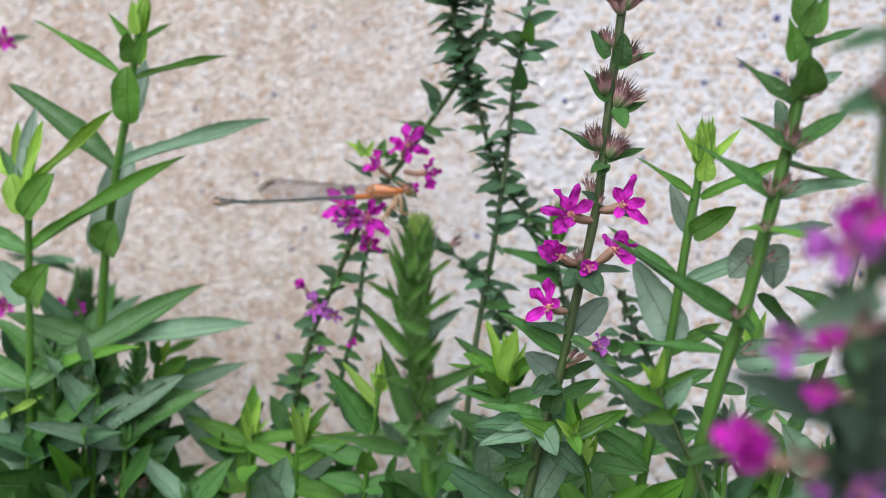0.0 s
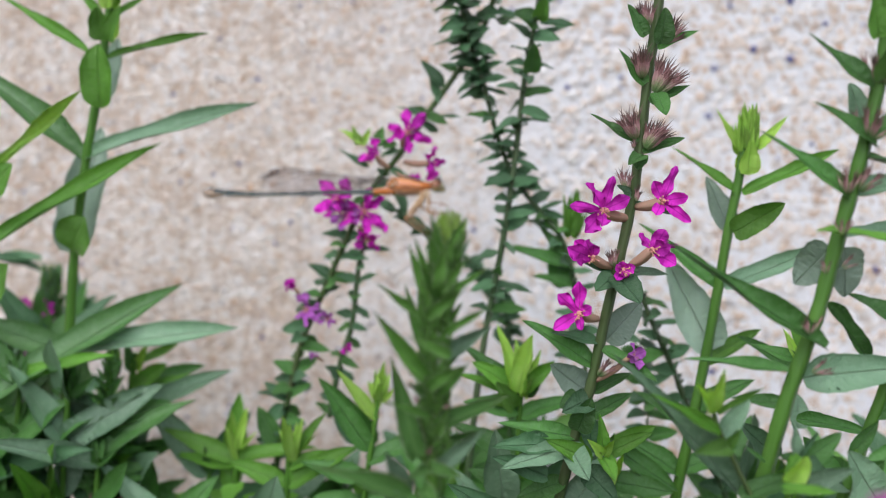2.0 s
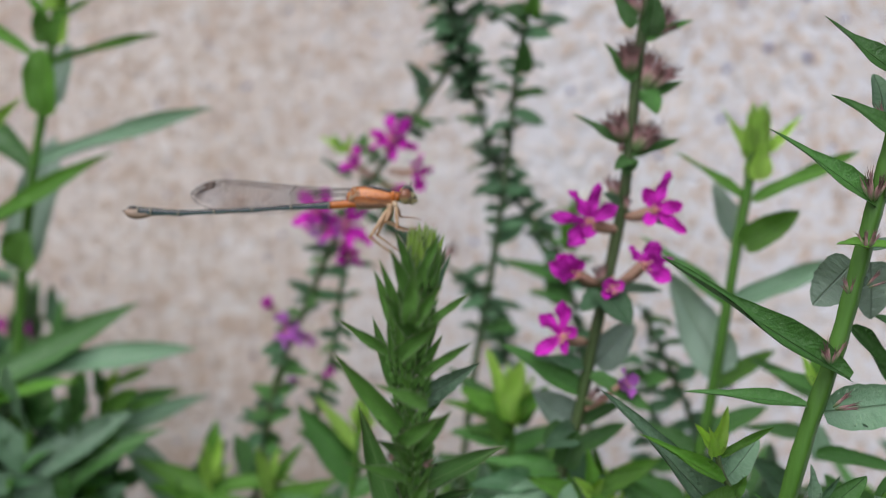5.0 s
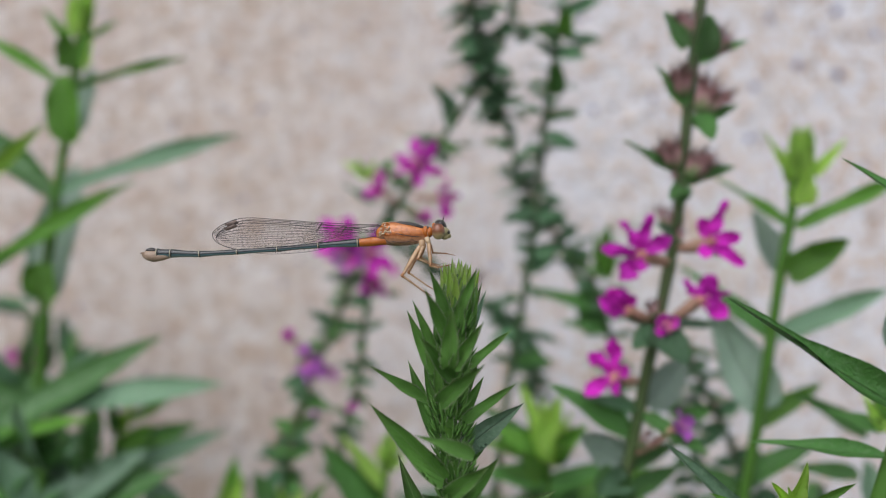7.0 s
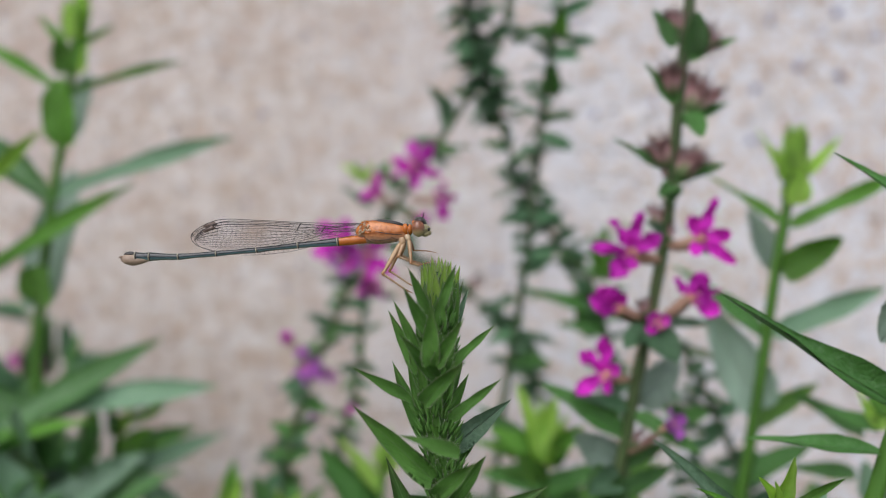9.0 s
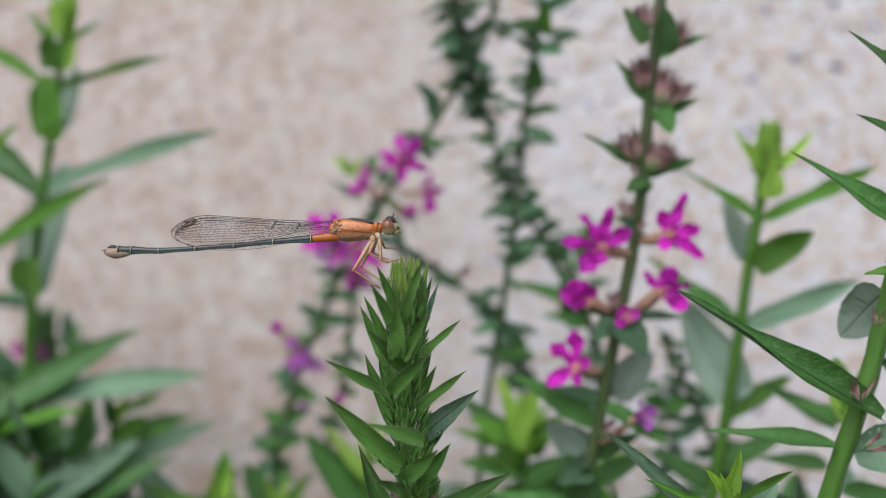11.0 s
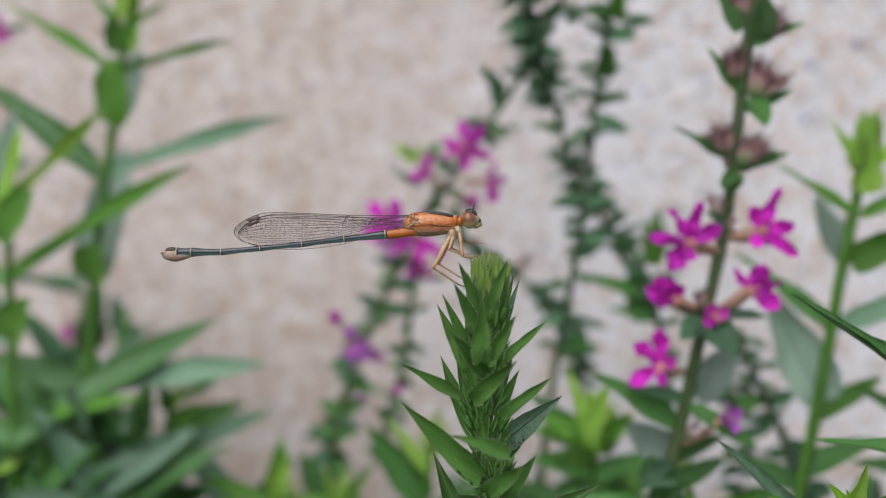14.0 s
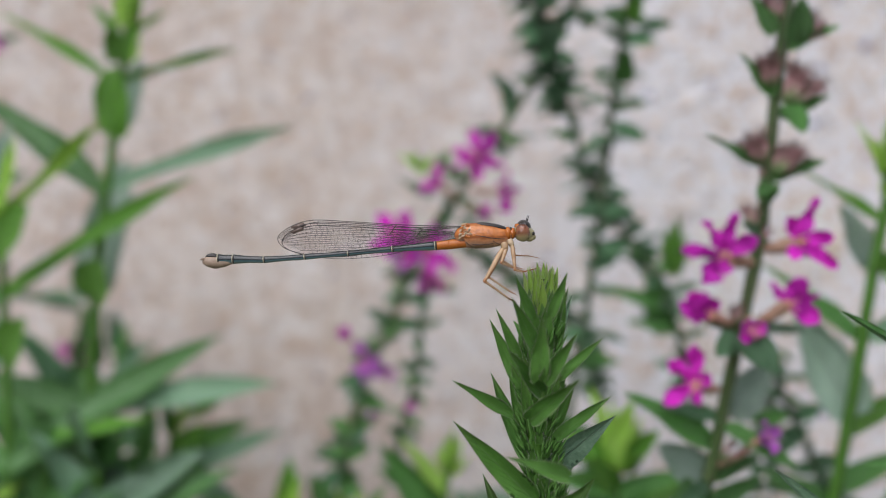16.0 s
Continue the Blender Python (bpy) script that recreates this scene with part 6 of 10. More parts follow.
leaf(vineb, "small", DARK, (28.3, 244, 698.5), (5.9, -5.7, -1.1), 3.6, 74, variant=1)
leaf(vineb, "small", DARK, (28.3, 244, 698.1), (-2.3, 5.7, 1.6), 3.3, 36, variant=3)
leaf(vineb, "ovate", DARK, (28.3, 244, 698.1), (5.7, -0.5, 1.7), 2.7, 66, variant=3)
leaf(vineb, "small", DARK, (28.3, 244, 697.8), (-6.5, -1, 0.6), 3.6, 52, variant=0)
leaf(vineb, "small", DARK, (28.5, 244, 696.7), (-6.5, 5.4, 1.2), 3.2, 69, variant=0)
leaf(vineb, "ovate", DARK, (28.5, 244, 697.1), (3.5, -6.1, -2.1), 2.6, 37, variant=3)
leaf(vineb, "small", DARK, (28.6, 244, 696.1), (-6.2, -4.7, 1.4), 3.2, 56, variant=3)
leaf(vineb, "small", DARK, (28.7, 244, 695.1), (6.5, 3.9, 2), 3.9, 51, variant=3)
leaf(vineb, "small", DARK, (28.9, 244, 694.2), (6.1, -5.5, -2), 2.7, 64, variant=1)
leaf(vineb, "ovate", DARK, (28.8, 244, 695.1), (-4.6, 6.9, 1.7), 3.9, 64, variant=0)
leaf(vineb, "small", DARK, (29, 244, 693.7), (5.6, 2.8, 0.1), 3, 32, variant=1)
leaf(vineb, "small", DARK, (29, 244, 693.2), (-6.1, -3.1, 0.7), 2.7, 76, variant=1)
leaf(vineb, "small", DARK, (29, 244, 693), (-7.8, 2.4, 0.1), 3.9, 80, variant=0)
leaf(vineb, "ovate", DARK, (29.1, 244, 692.1), (6.3, -3.8, -0.3), 3.9, 46, variant=1)
leaf(vineb, "small", DARK, (29.2, 244, 692.1), (0.6, -6, 0.6), 3.4, 43, variant=1)
leaf(vineb, "ovate", DARK, (29.3, 244, 691.1), (1.5, 4.4, 4.1), 3.6, 49, variant=1)
leaf(vineb, "small", DARK, (29.4, 244, 690.8), (7.8, -2.2, 0.9), 2.6, 59, variant=3)
leaf(vineb, "small", GREEN, (29.4, 244, 690.5), (-6.9, -0.6, 2.3), 3.6, 37, variant=3)
leaf(vineb, "small", GREEN, (29.6, 244, 689.4), (-0.9, 7.1, 1.4), 2.6, 76, variant=3)
leaf(vineb, "ovate", DARK, (29.6, 244, 690), (4.4, -6.2, -2.6), 3.4, 37, variant=1)
leaf(vineb, "small", DARK, (29.6, 244, 689.3), (-7.2, 2, -2.8), 2.9, 52, variant=3)
leaf(vineb, "small", DARK, (29.8, 244, 687.2), (-0.3, 7.6, 4.5), 3.6, 67, variant=0)
leaf(vineb, "ovate", DARK, (30, 244, 686.5), (7.6, -2.7, 2), 2.9, 73, variant=3)
leaf(vineb, "small", DARK, (30, 244, 686.9), (-6.3, 2.8, -2.7), 3.6, 50, variant=3)
leaf(vineb, "small", DARK, (30.2, 244, 685.4), (-0.8, -4.8, -3.2), 2.9, 37, variant=0)
leaf(vineb, "small", GREEN, (30.5, 244, 684.7), (-7.2, -1.4, -0.6), 3, 32, variant=0)
leaf(vineb, "small", DARK, (30.5, 244, 684.8), (4.7, -1.6, 1.6), 3.3, 56, variant=0)
leaf(vineb, "small", DARK, (30.7, 244, 683.7), (1.5, -5.9, 1), 2.7, 50, variant=3)
leaf(vineb, "ovate", DARK, (30.7, 244, 682.9), (-1.7, 5, 1.4), 2.6, 51, variant=3)
leaf(vineb, "small", GREEN, (31.1, 244, 681.6), (4.2, 3.3, 1.7), 3, 69, variant=0)
leaf(vineb, "small", DARK, (31.1, 244, 682), (-6.2, -3.8, -3.7), 3.4, 84, variant=1)
leaf(vineb, "small", DARK, (31.4, 244, 681.3), (-3.8, 6.5, 3), 3.6, 80, variant=3)
leaf(vineb, "small", DARK, (31.4, 244, 680.5), (3.2, -4.3, -0.4), 2.7, 83, variant=3)
leaf(vineb, "small", DARK, (31.7, 244, 679.4), (-4.1, -6.5, -2.6), 3.2, 65, variant=3)
leaf(vineb, "small", DARK, (32.1, 244, 678.3), (5.1, -1.5, 2.1), 3, 72, variant=0)
leaf(vineb, "small", DARK, (32.1, 244, 678.1), (-8.5, 0.6, -2), 3.9, 37, variant=0)
leaf(vineb, "small", DARK, (32.2, 244, 678), (3.6, 5.1, 4), 3.3, 49, variant=3)
leaf(vineb, "ovate", DARK, (32.3, 244, 677), (-0.4, -6.8, -3.4), 3.9, 59, variant=0)
leaf(vineb, "small", DARK, (32.5, 244, 677.1), (-6.6, 5.1, 0.9), 3.6, 69, variant=3)
leaf(vineb, "small", DARK, (32.6, 244, 676.7), (6.4, -3.1, -2.9), 3.2, 65, variant=0)
leaf(vineb, "ovate", GREEN, (32.9, 244, 675.9), (-2.9, -4.3, -1.5), 3.2, 42, variant=1)
leaf(vineb, "small", DARK, (32.9, 244, 675.6), (4.3, 6.3, -0.4), 3.6, 71, variant=1)
leaf(vineb, "small", DARK, (33.3, 244, 673.4), (4.5, -3.9, 1.1), 2.6, 67, variant=1)
leaf(vineb, "small", DARK, (33.3, 244, 673.6), (-5.5, 2.7, -0.4), 3, 52, variant=1)
leaf(vineb, "small", GREEN, (33.6, 244, 672.4), (5.4, 6, -0.1), 3.3, 51, variant=3)
leaf(vineb, "small", DARK, (33.6, 244, 672.1), (-4.8, -5.7, 2.5), 3.3, 32, variant=3)
leaf(vineb, "small", DARK, (34.2, 244, 671.4), (-0.8, 5, -0.9), 3.7, 79, variant=0)
leaf(vineb, "small", DARK, (34.2, 244, 671.6), (2.2, -5.3, 0.1), 2.9, 75, variant=0)
leaf(vineb, "small", DARK, (34.5, 244, 671), (-7.5, -2, 0), 2.6, 43, variant=1)
leaf(vineb, "ovate", DARK, (34.5, 244, 670), (6.3, -0.6, 2.7), 3, 50, variant=3)
leaf(vineb, "small", DARK, (35.2, 244, 668.9), (-3, -5, 0.7), 2.7, 62, variant=0)
leaf(vineb, "small", DARK, (35.1, 244, 669.5), (3.8, 5.2, 1.1), 3.4, 65, variant=3)
leaf(vineb, "small", DARK, (35.8, 244, 667.8), (5.9, -3.1, 0.8), 3.4, 60, variant=3)
leaf(vineb, "small", DARK, (35.7, 244, 668.5), (-5.8, 4.1, -3.2), 3.7, 49, variant=1)
leaf(vineb, "small", DARK, (36.3, 244, 666.3), (4.3, 4.9, -0.7), 3.2, 41, variant=3)
leaf(vineb, "small", DARK, (36.2, 244, 667), (-5, -2, 2), 2.7, 68, variant=3)
leaf(vineb, "ovate", DARK, (30.6, 244, 683.8), (2.5, 4.9, -1.1), 2.7, 82, variant=1)
leaf(vineb, "small", DARK, (30.5, 244, 684.4), (-2.2, -5.1, 0.9), 2.4, 58, variant=1)
leaf(vineb, "ovate", DARK, (32.2, 244, 678.8), (-4.2, 2.2, 1.7), 3.3, 80, variant=0)
leaf(vineb, "small", DARK, (32.2, 244, 679.5), (4, -0.3, 1.6), 2.9, 31, variant=0)
leaf(vineb, "small", DARK, (33.8, 244, 674.2), (-1.8, -5, -1.7), 2.4, 80, variant=1)
leaf(vineb, "small", DARK, (33.7, 244, 675.3), (-0.4, 3.9, -1.3), 3, 39, variant=1)
leaf(vineb, "small", DARK, (34.6, 244, 671.6), (3.9, -0.6, 2.4), 3.6, 43, variant=1)
leaf(vineb, "ovate", DARK, (34.6, 244, 672.1), (-5.4, -1.6, -0.2), 3.4, 62, variant=0)
leaf(vineb, "small", DARK, (35.7, 244, 669.1), (0, 4.3, 1), 2.9, 48, variant=1)
leaf(vineb, "small", DARK, (35.8, 244, 668.2), (-1.8, -4.4, -2.1), 2.9, 69, variant=3)
leaf(vineb, "ovate", DARK, (36.9, 244, 664.3), (-3.9, 4.1, 0.9), 2.6, 76, variant=3)
leaf(vineb, "small", DARK, (38.5, 244, 659.8), (-2.2, -3.2, -2), 2.7, 64, variant=3)
leaf(vineb, "ovate", DARK, (38.6, 244, 659.1), (1.4, 3.9, 2.8), 2.4, 55, variant=0)
leaf(vineb, "small", DARK, (40.4, 244, 655.9), (5.8, -0.8, 0.1), 3, 40, variant=1)
leaf(vineb, "small", DARK, (40.4, 244, 655.2), (-6.2, -1, -1.7), 2.7, 40, variant=0)
leaf(vineb, "small", DARK, (41.6, 244, 651), (-1.3, -4.7, -0.5), 3.4, 34, variant=3)
leaf(vineb, "small", DARK, (36, 244, 699.6), (5.2, 2.1, -1), 3.2, 32, variant=0)
leaf(vineb, "small", DARK, (36, 244, 699.2), (-3.4, -2.4, 1), 3.6, 59, variant=0)
leaf(vineb, "ovate", DARK, (36.3, 244, 696.8), (-2.3, 5.3, -1.4), 2.6, 43, variant=1)
leaf(vineb, "small", DARK, (36.3, 244, 696.2), (3.9, -4.3, -0.4), 2.6, 69, variant=3)
leaf(vineb, "small", DARK, (36.7, 244, 692.6), (-3.1, -3.2, -1.1), 2.7, 68, variant=3)
leaf(vineb, "small", DARK, (36.7, 244, 693.2), (3.5, 3.5, -0.3), 3.4, 74, variant=3)
leaf(vineb, "small", DARK, (37.1, 244, 689.9), (3.1, -2.3, -0.6), 2.7, 52, variant=3)
leaf(vineb, "small", DARK, (37.1, 244, 691.2), (-3.4, 1, 1.1), 3.6, 49, variant=3)
leaf(vineb, "small", DARK, (37.7, 244, 688.3), (0.4, 4.4, -1), 2.6, 36, variant=3)
leaf(vineb, "ovate", DARK, (37.7, 244, 688.4), (1, -4.5, -3.2), 2.7, 51, variant=1)
leaf(vineb, "ovate", DARK, (38.6, 244, 684.1), (-5.1, 3.1, -0.2), 3.6, 84, variant=3)
leaf(vineb, "ovate", DARK, (38.6, 244, 684.2), (5, 0.3, -0.9), 3.6, 51, variant=1)
leaf(vineb, "small", DARK, (39.5, 244, 681.5), (-2.3, -4.8, 0.7), 3.2, 33, variant=1)
leaf(vineb, "ovate", GREEN, (39.4, 244, 681.7), (3.5, 4.2, 2.6), 3.7, 59, variant=3)
leaf(vineb, "small", DARK, (41.6, 244, 652.3), (-0.8, 4.2, 1.5), 3, 48, variant=3)
leaf(vineb, "small", DARK, (41.6, 244, 652), (1.7, -4.5, -0.6), 2.7, 67, variant=0)
leaf(vineb, "small", DARK, (42.5, 244, 650.7), (-7, 0.5, -2.2), 2.3, 37, variant=3)
leaf(vineb, "small", DARK, (42.5, 244, 650.6), (5.1, 0.6, 0.7), 3, 76, variant=3)
leaf(vineb, "small", DARK, (43.8, 244, 646.8), (0.2, -4.5, 0.9), 2.4, 61, variant=3)
leaf(vineb, "small", DARK, (43.8, 244, 646.8), (-1.2, 6.1, 2.9), 3.6, 54, variant=0)
leaf(vineb, "small", DARK, (44.7, 244, 644.9), (6.3, 3.4, -0.5), 3.3, 73, variant=0)
leaf(vineb, "small", DARK, (44.7, 244, 645.4), (-4.8, -2, -0.1), 2.4, 55, variant=3)
leaf(vineb, "ovate", DARK, (46.5, 244, 643.1), (-3.8, 3.6, 2.3), 2.4, 67, variant=0)
leaf(vineb, "ovate", DARK, (46.5, 244, 643.1), (4.7, -2.5, -0.3), 3.6, 53, variant=1)
leaf(vineb, "small", DARK, (48.9, 244, 639.8), (4.9, 3.3, 2.9), 3.3, 81, variant=3)
leaf(vineb, "small", DARK, (51.2, 244, 638), (5.1, -1.7, 2.4), 2.3, 41, variant=0)
leaf(vineb, "ovate", GREEN, (52.5, 244, 635.8), (3.6, 3.6, -1.3), 3.6, 84, variant=3)
leaf(vineb, "small", GREEN, (52.5, 244, 636.5), (-3, -4.1, -0.8), 3, 53, variant=1)
leaf(vineb, "ovate", DARK, (54.2, 244, 633.4), (-5.8, 2.3, 2), 3, 45, variant=3)
leaf(vineb, "small", GREEN, (54.2, 244, 633.1), (3.9, -1.7, 0.5), 3.2, 34, variant=0)
leaf(vineb, "ovate", DARK, (55.9, 244, 630.6), (-2.8, -4.4, -1), 3, 58, variant=3)
leaf(vineb, "small", GREEN, (55.9, 244, 630.8), (1.8, 4.5, -0.8), 2.4, 60, variant=3)
leaf(vineb, "small", DARK, (57.6, 244, 628), (7.2, -0.7, 2.3), 2.7, 63, variant=3)
leaf(vineb, "small", DARK, (58.1, 244, 625.8), (4.3, 3.4, 0.7), 3.6, 41, variant=0)
leaf(vineb, "small", DARK, (58.1, 244, 626), (-2.6, -5, 0), 3, 75, variant=3)
leaf(vineb, "small", DARK, (58.8, 244, 623.9), (-3.5, 3.1, 1.4), 2.4, 63, variant=3)
leaf(vineb, "small", DARK, (58.8, 244, 623.4), (5.1, -4.1, 0.7), 3.4, 33, variant=0)
leaf(vineb, "small", GREEN, (59.5, 244, 620.7), (-0.3, -4.2, 1.8), 2.7, 35, variant=3)
leaf(vineb, "ovate", DARK, (60.2, 244, 618.6), (6.1, -1.2, 2.4), 2.3, 47, variant=3)
leaf(vineb, "ovate", DARK, (60.7, 244, 616.8), (2.5, 6, -3.7), 3.3, 57, variant=3)
leaf(vineb, "small", DARK, (60.7, 244, 615.6), (0.1, -4.9, 2.6), 3, 53, variant=0)
leaf(vineb, "ovate", DARK, (61.4, 244, 612.9), (-5.5, 1.5, 0.8), 3.4, 49, variant=0)
leaf(vineb, "ovate", DARK, (61.4, 244, 613.6), (4.4, -0.4, -1.3), 3, 72, variant=1)
leaf(vineb, "ovate", DARK, (61.9, 244, 611.4), (-2.9, -5.9, -1.7), 3.3, 31, variant=0)
leaf(vineb, "ovate", DARK, (62, 244, 610.3), (0.2, 5.6, -0.8), 2.3, 37, variant=3)
leaf(vineb, "small", DARK, (62, 244, 609.3), (5.1, -1.9, 0.5), 3.4, 68, variant=3)
leaf(vineb, "ovate", DARK, (62, 244, 608.9), (-3.8, 2, -0.6), 2.3, 39, variant=0)
leaf(vineb, "ovate", DARK, (62.1, 244, 607), (3.4, 4.1, 1.3), 2.6, 40, variant=0)
leaf(vineb, "ovate", DARK, (62.3, 244, 603.9), (-6.3, -0.4, -0.7), 3, 65, variant=0)
leaf(vineb, "small", DARK, (62.2, 244, 604.3), (3.9, -1.4, -1.2), 2.6, 47, variant=0)
leaf(vineb, "lance", GREEN, (59.9, 244, 624), (-17.4, 0, 5), 3.7, 55)
leaf(vineb, "lance", GREEN, (58.4, 244, 626.8), (-7.5, 0, 7.6), 3.7, 70)
leaf(vineb, "ovate", GREEN, (58.3, 247, 619.4), (-3.8, 3, 9.9), 6.3, 85)
leaf(vineb, "lance", GREEN, (60.1, 244, 619.8), (-10.1, 0, 2.4), 3.4, 50)
tip_tuft(vineb, (58.8, 244, 635.2), 0.05, 10.6, 1.9, FRESH, 14, 77, 0.35)

trail = plant_at(41.3, 262, "small_leaved_stalk", "thin trailing stalk with small leaves and brown buds against the wall", "plant")
trail_line = [(41.3, 262, 0), (42.4, 262, 120), (43.6, 262, 240), (44.7, 262, 360), (45.1, 262, 440), (45.4, 262, 500), (45.9, 262, 540), (46.3, 262, 556.3), (47.6, 262, 599), (42.2, 262, 617.6), (30.9, 262, 626.5), (21.3, 262, 632.3), (14.9, 262, 636.7)]
stem(trail, trail_line, 0.5, 0.3, STEM_DARK)
low_pairs(trail, trail_line, 560, 60, 40, 30, 9, DARK, 117)
leaf(trail, "small", DARK, (18.1, 262, 634.5), (5.4, 2, -3.9), 3.1, 70)
leaf(trail, "small", DARK, (22.1, 262, 631.6), (-5.6, 2, 3.8), 3.1, 70)
leaf(trail, "small", DARK, (26.1, 262, 629.4), (5.4, 2, -3.9), 3.1, 70)
leaf(trail, "small", DARK, (30.9, 262, 626.5), (-5.5, 2, 3.8), 3.1, 70)
leaf(trail, "small", DARK, (34.9, 262, 623.5), (5.5, 2, -4), 3.1, 70)
leaf(trail, "small", DARK, (38.9, 262, 620.6), (-5.5, 2, 3.7), 3.1, 70)
leaf(trail, "small", DARK, (42.2, 262, 616.8), (5.6, 2, -4), 3.1, 70)
leaf(trail, "small", DARK, (43.9, 262, 613), (-5.4, 2, 3.7), 3.1, 70)
leaf(trail, "small", DARK, (44.9, 262, 608.3), (5.6, 2, -4.1), 3.1, 70)
leaf(trail, "small", DARK, (37.3, 262, 621.3), (5.5, 2, -4), 3.1, 70)
leaf(trail, "small", DARK, (14.9, 262, 635.9), (-5.7, 2, 3.9), 3.1, 70)
leaf(trail, "small", DARK, (28.5, 262, 627.9), (-5.6, 2, 3.8), 3.1, 70)
leaf(trail, "small", DARK, (20.5, 262, 633.1), (5.4, 2, -3.9), 3.1, 70)
leaf(trail, "small", DARK, (15.4, 262, 636), (3.3, 1.8, -0.8), 3.4, 77, variant=1)
leaf(trail, "small", DARK, (15.4, 262, 636), (-3.3, -1.7, 1.9), 3.1, 34, variant=0)
leaf(trail, "small", DARK, (16.8, 262, 635.1), (1.7, -4.3, -0.2), 2.6, 51, variant=3)
leaf(trail, "small", DARK, (18.8, 262, 633.8), (-4.5, -0.8, 0.8), 2.8, 42, variant=0)
leaf(trail, "small", DARK, (18.7, 262, 634.1), (4.2, -1.2, -1.2), 3.4, 64, variant=3)
leaf(trail, "ovate", DARK, (20.4, 262, 632.7), (2, 4.2, -1.9), 2.8, 41, variant=3)
leaf(trail, "small", DARK, (22.7, 262, 631.7), (4.7, -0.6, -1.4), 2.8, 40, variant=3)
leaf(trail, "small", DARK, (22.7, 262, 631.9), (-3.5, -0.1, -1.7), 3.1, 66, variant=0)
leaf(trail, "small", DARK, (25.3, 262, 629.2), (-0.3, 4.5, 2.6), 2.3, 62, variant=0)
leaf(trail, "small", GREEN, (25.3, 262, 629.8), (0.5, -4.7, -0.9), 2.2, 53, variant=1)
leaf(trail, "ovate", DARK, (27.8, 262, 628.8), (-4.2, -1.6, -2.3), 2.3, 64, variant=3)
leaf(trail, "ovate", DARK, (27.8, 262, 628.5), (4.4, 0.5, 0), 2.3, 72, variant=0)
leaf(trail, "small", DARK, (30.1, 262, 626.9), (-0.3, 3.1, 1.5), 2.8, 42, variant=0)
leaf(trail, "ovate", DARK, (31.7, 262, 626.4), (-4.9, 0.1, 0.7), 3.1, 43, variant=1)
leaf(trail, "ovate", GREEN, (33.6, 262, 624.1), (-0.9, 4.7, 1), 3.1, 52, variant=3)
leaf(trail, "small", DARK, (33.6, 262, 624.6), (-0.3, -3.2, 0.1), 2.6, 54, variant=3)
leaf(trail, "small", DARK, (34.9, 262, 622.7), (-2.3, -2.6, 0.8), 2.5, 63, variant=0)
leaf(trail, "small", DARK, (34.9, 262, 623.2), (4.3, 1.4, 2), 3.3, 81, variant=3)
leaf(trail, "small", DARK, (36.5, 262, 621.6), (2.8, -2.1, 1.6), 3, 31, variant=1)
leaf(trail, "ovate", DARK, (36.5, 262, 622.3), (-3.9, 3.6, 0.3), 2.6, 49, variant=3)
leaf(trail, "ovate", DARK, (38.1, 262, 620.7), (4.1, 1.5, 0.2), 3.3, 40, variant=3)
leaf(trail, "ovate", DARK, (38.1, 262, 620.4), (-3.5, -1.2, -0.8), 3.4, 45, variant=1)
leaf(trail, "ovate", DARK, (39.4, 262, 619.5), (-3.8, 1.2, 0.5), 3.3, 69, variant=0)
leaf(trail, "small", DARK, (39.4, 262, 619.3), (2.2, -2.4, 2.1), 3.4, 78, variant=3)
leaf(trail, "ovate", DARK, (42.3, 262, 617.3), (0.9, -3.7, 1.7), 2.8, 67, variant=3)
leaf(trail, "small", DARK, (42.3, 262, 617.4), (-2.4, 3.4, -0.7), 2.8, 77, variant=3)
leaf(trail, "small", DARK, (42.7, 262, 615.1), (5.3, 1.5, 2.1), 3.3, 38, variant=3)
leaf(trail, "small", DARK, (42.7, 262, 615.9), (-5, -0.9, 1.3), 3.3, 50, variant=0)
leaf(trail, "ovate", DARK, (43.1, 262, 614.7), (0.6, 4, 1.3), 3.1, 81, variant=3)
leaf(trail, "ovate", DARK, (43, 262, 615), (-0.7, -4, -2.1), 2.5, 66, variant=3)
leaf(trail, "ovate", GREEN, (43.6, 262, 612.7), (4.4, -2.4, 0.4), 2.5, 62, variant=3)
leaf(trail, "small", DARK, (44, 262, 610.6), (-2.2, -3, 2.5), 2.6, 61, variant=0)
leaf(trail, "ovate", DARK, (44, 262, 611.4), (0.7, 3.5, 1.3), 2.3, 57, variant=3)
leaf(trail, "small", DARK, (44.3, 262, 610), (5.3, 0.7, -0.2), 3.4, 79, variant=1)
leaf(trail, "ovate", DARK, (44.3, 262, 610.3), (-5.2, 0.6, -3), 3, 51, variant=0)
leaf(trail, "small", DARK, (44.9, 262, 607.7), (-1.2, 3.7, 2), 3.4, 72, variant=3)
leaf(trail, "small", DARK, (44.9, 262, 609), (0.3, -3.6, 0.6), 3, 55, variant=1)
leaf(trail, "ovate", GREEN, (45.2, 262, 607.9), (-2.3, -2.3, 0.6), 2.3, 51, variant=3)
leaf(trail, "ovate", DARK, (45.3, 262, 607.1), (4.4, 2.4, -1.7), 3.3, 35, variant=3)
leaf(trail, "ovate", DARK, (45.6, 262, 606.3), (3.9, -1.3, 1.1), 2.6, 31, variant=3)
leaf(trail, "ovate", DARK, (45.7, 262, 605.1), (-3.6, 0.9, 0.7), 3, 72, variant=3)
leaf(trail, "small", DARK, (46, 262, 604.2), (1.7, 4.7, 1.5), 2.3, 76, variant=1)
leaf(trail, "small", DARK, (46, 262, 605.1), (-1.4, -3.5, 0.7), 3, 41, variant=1)
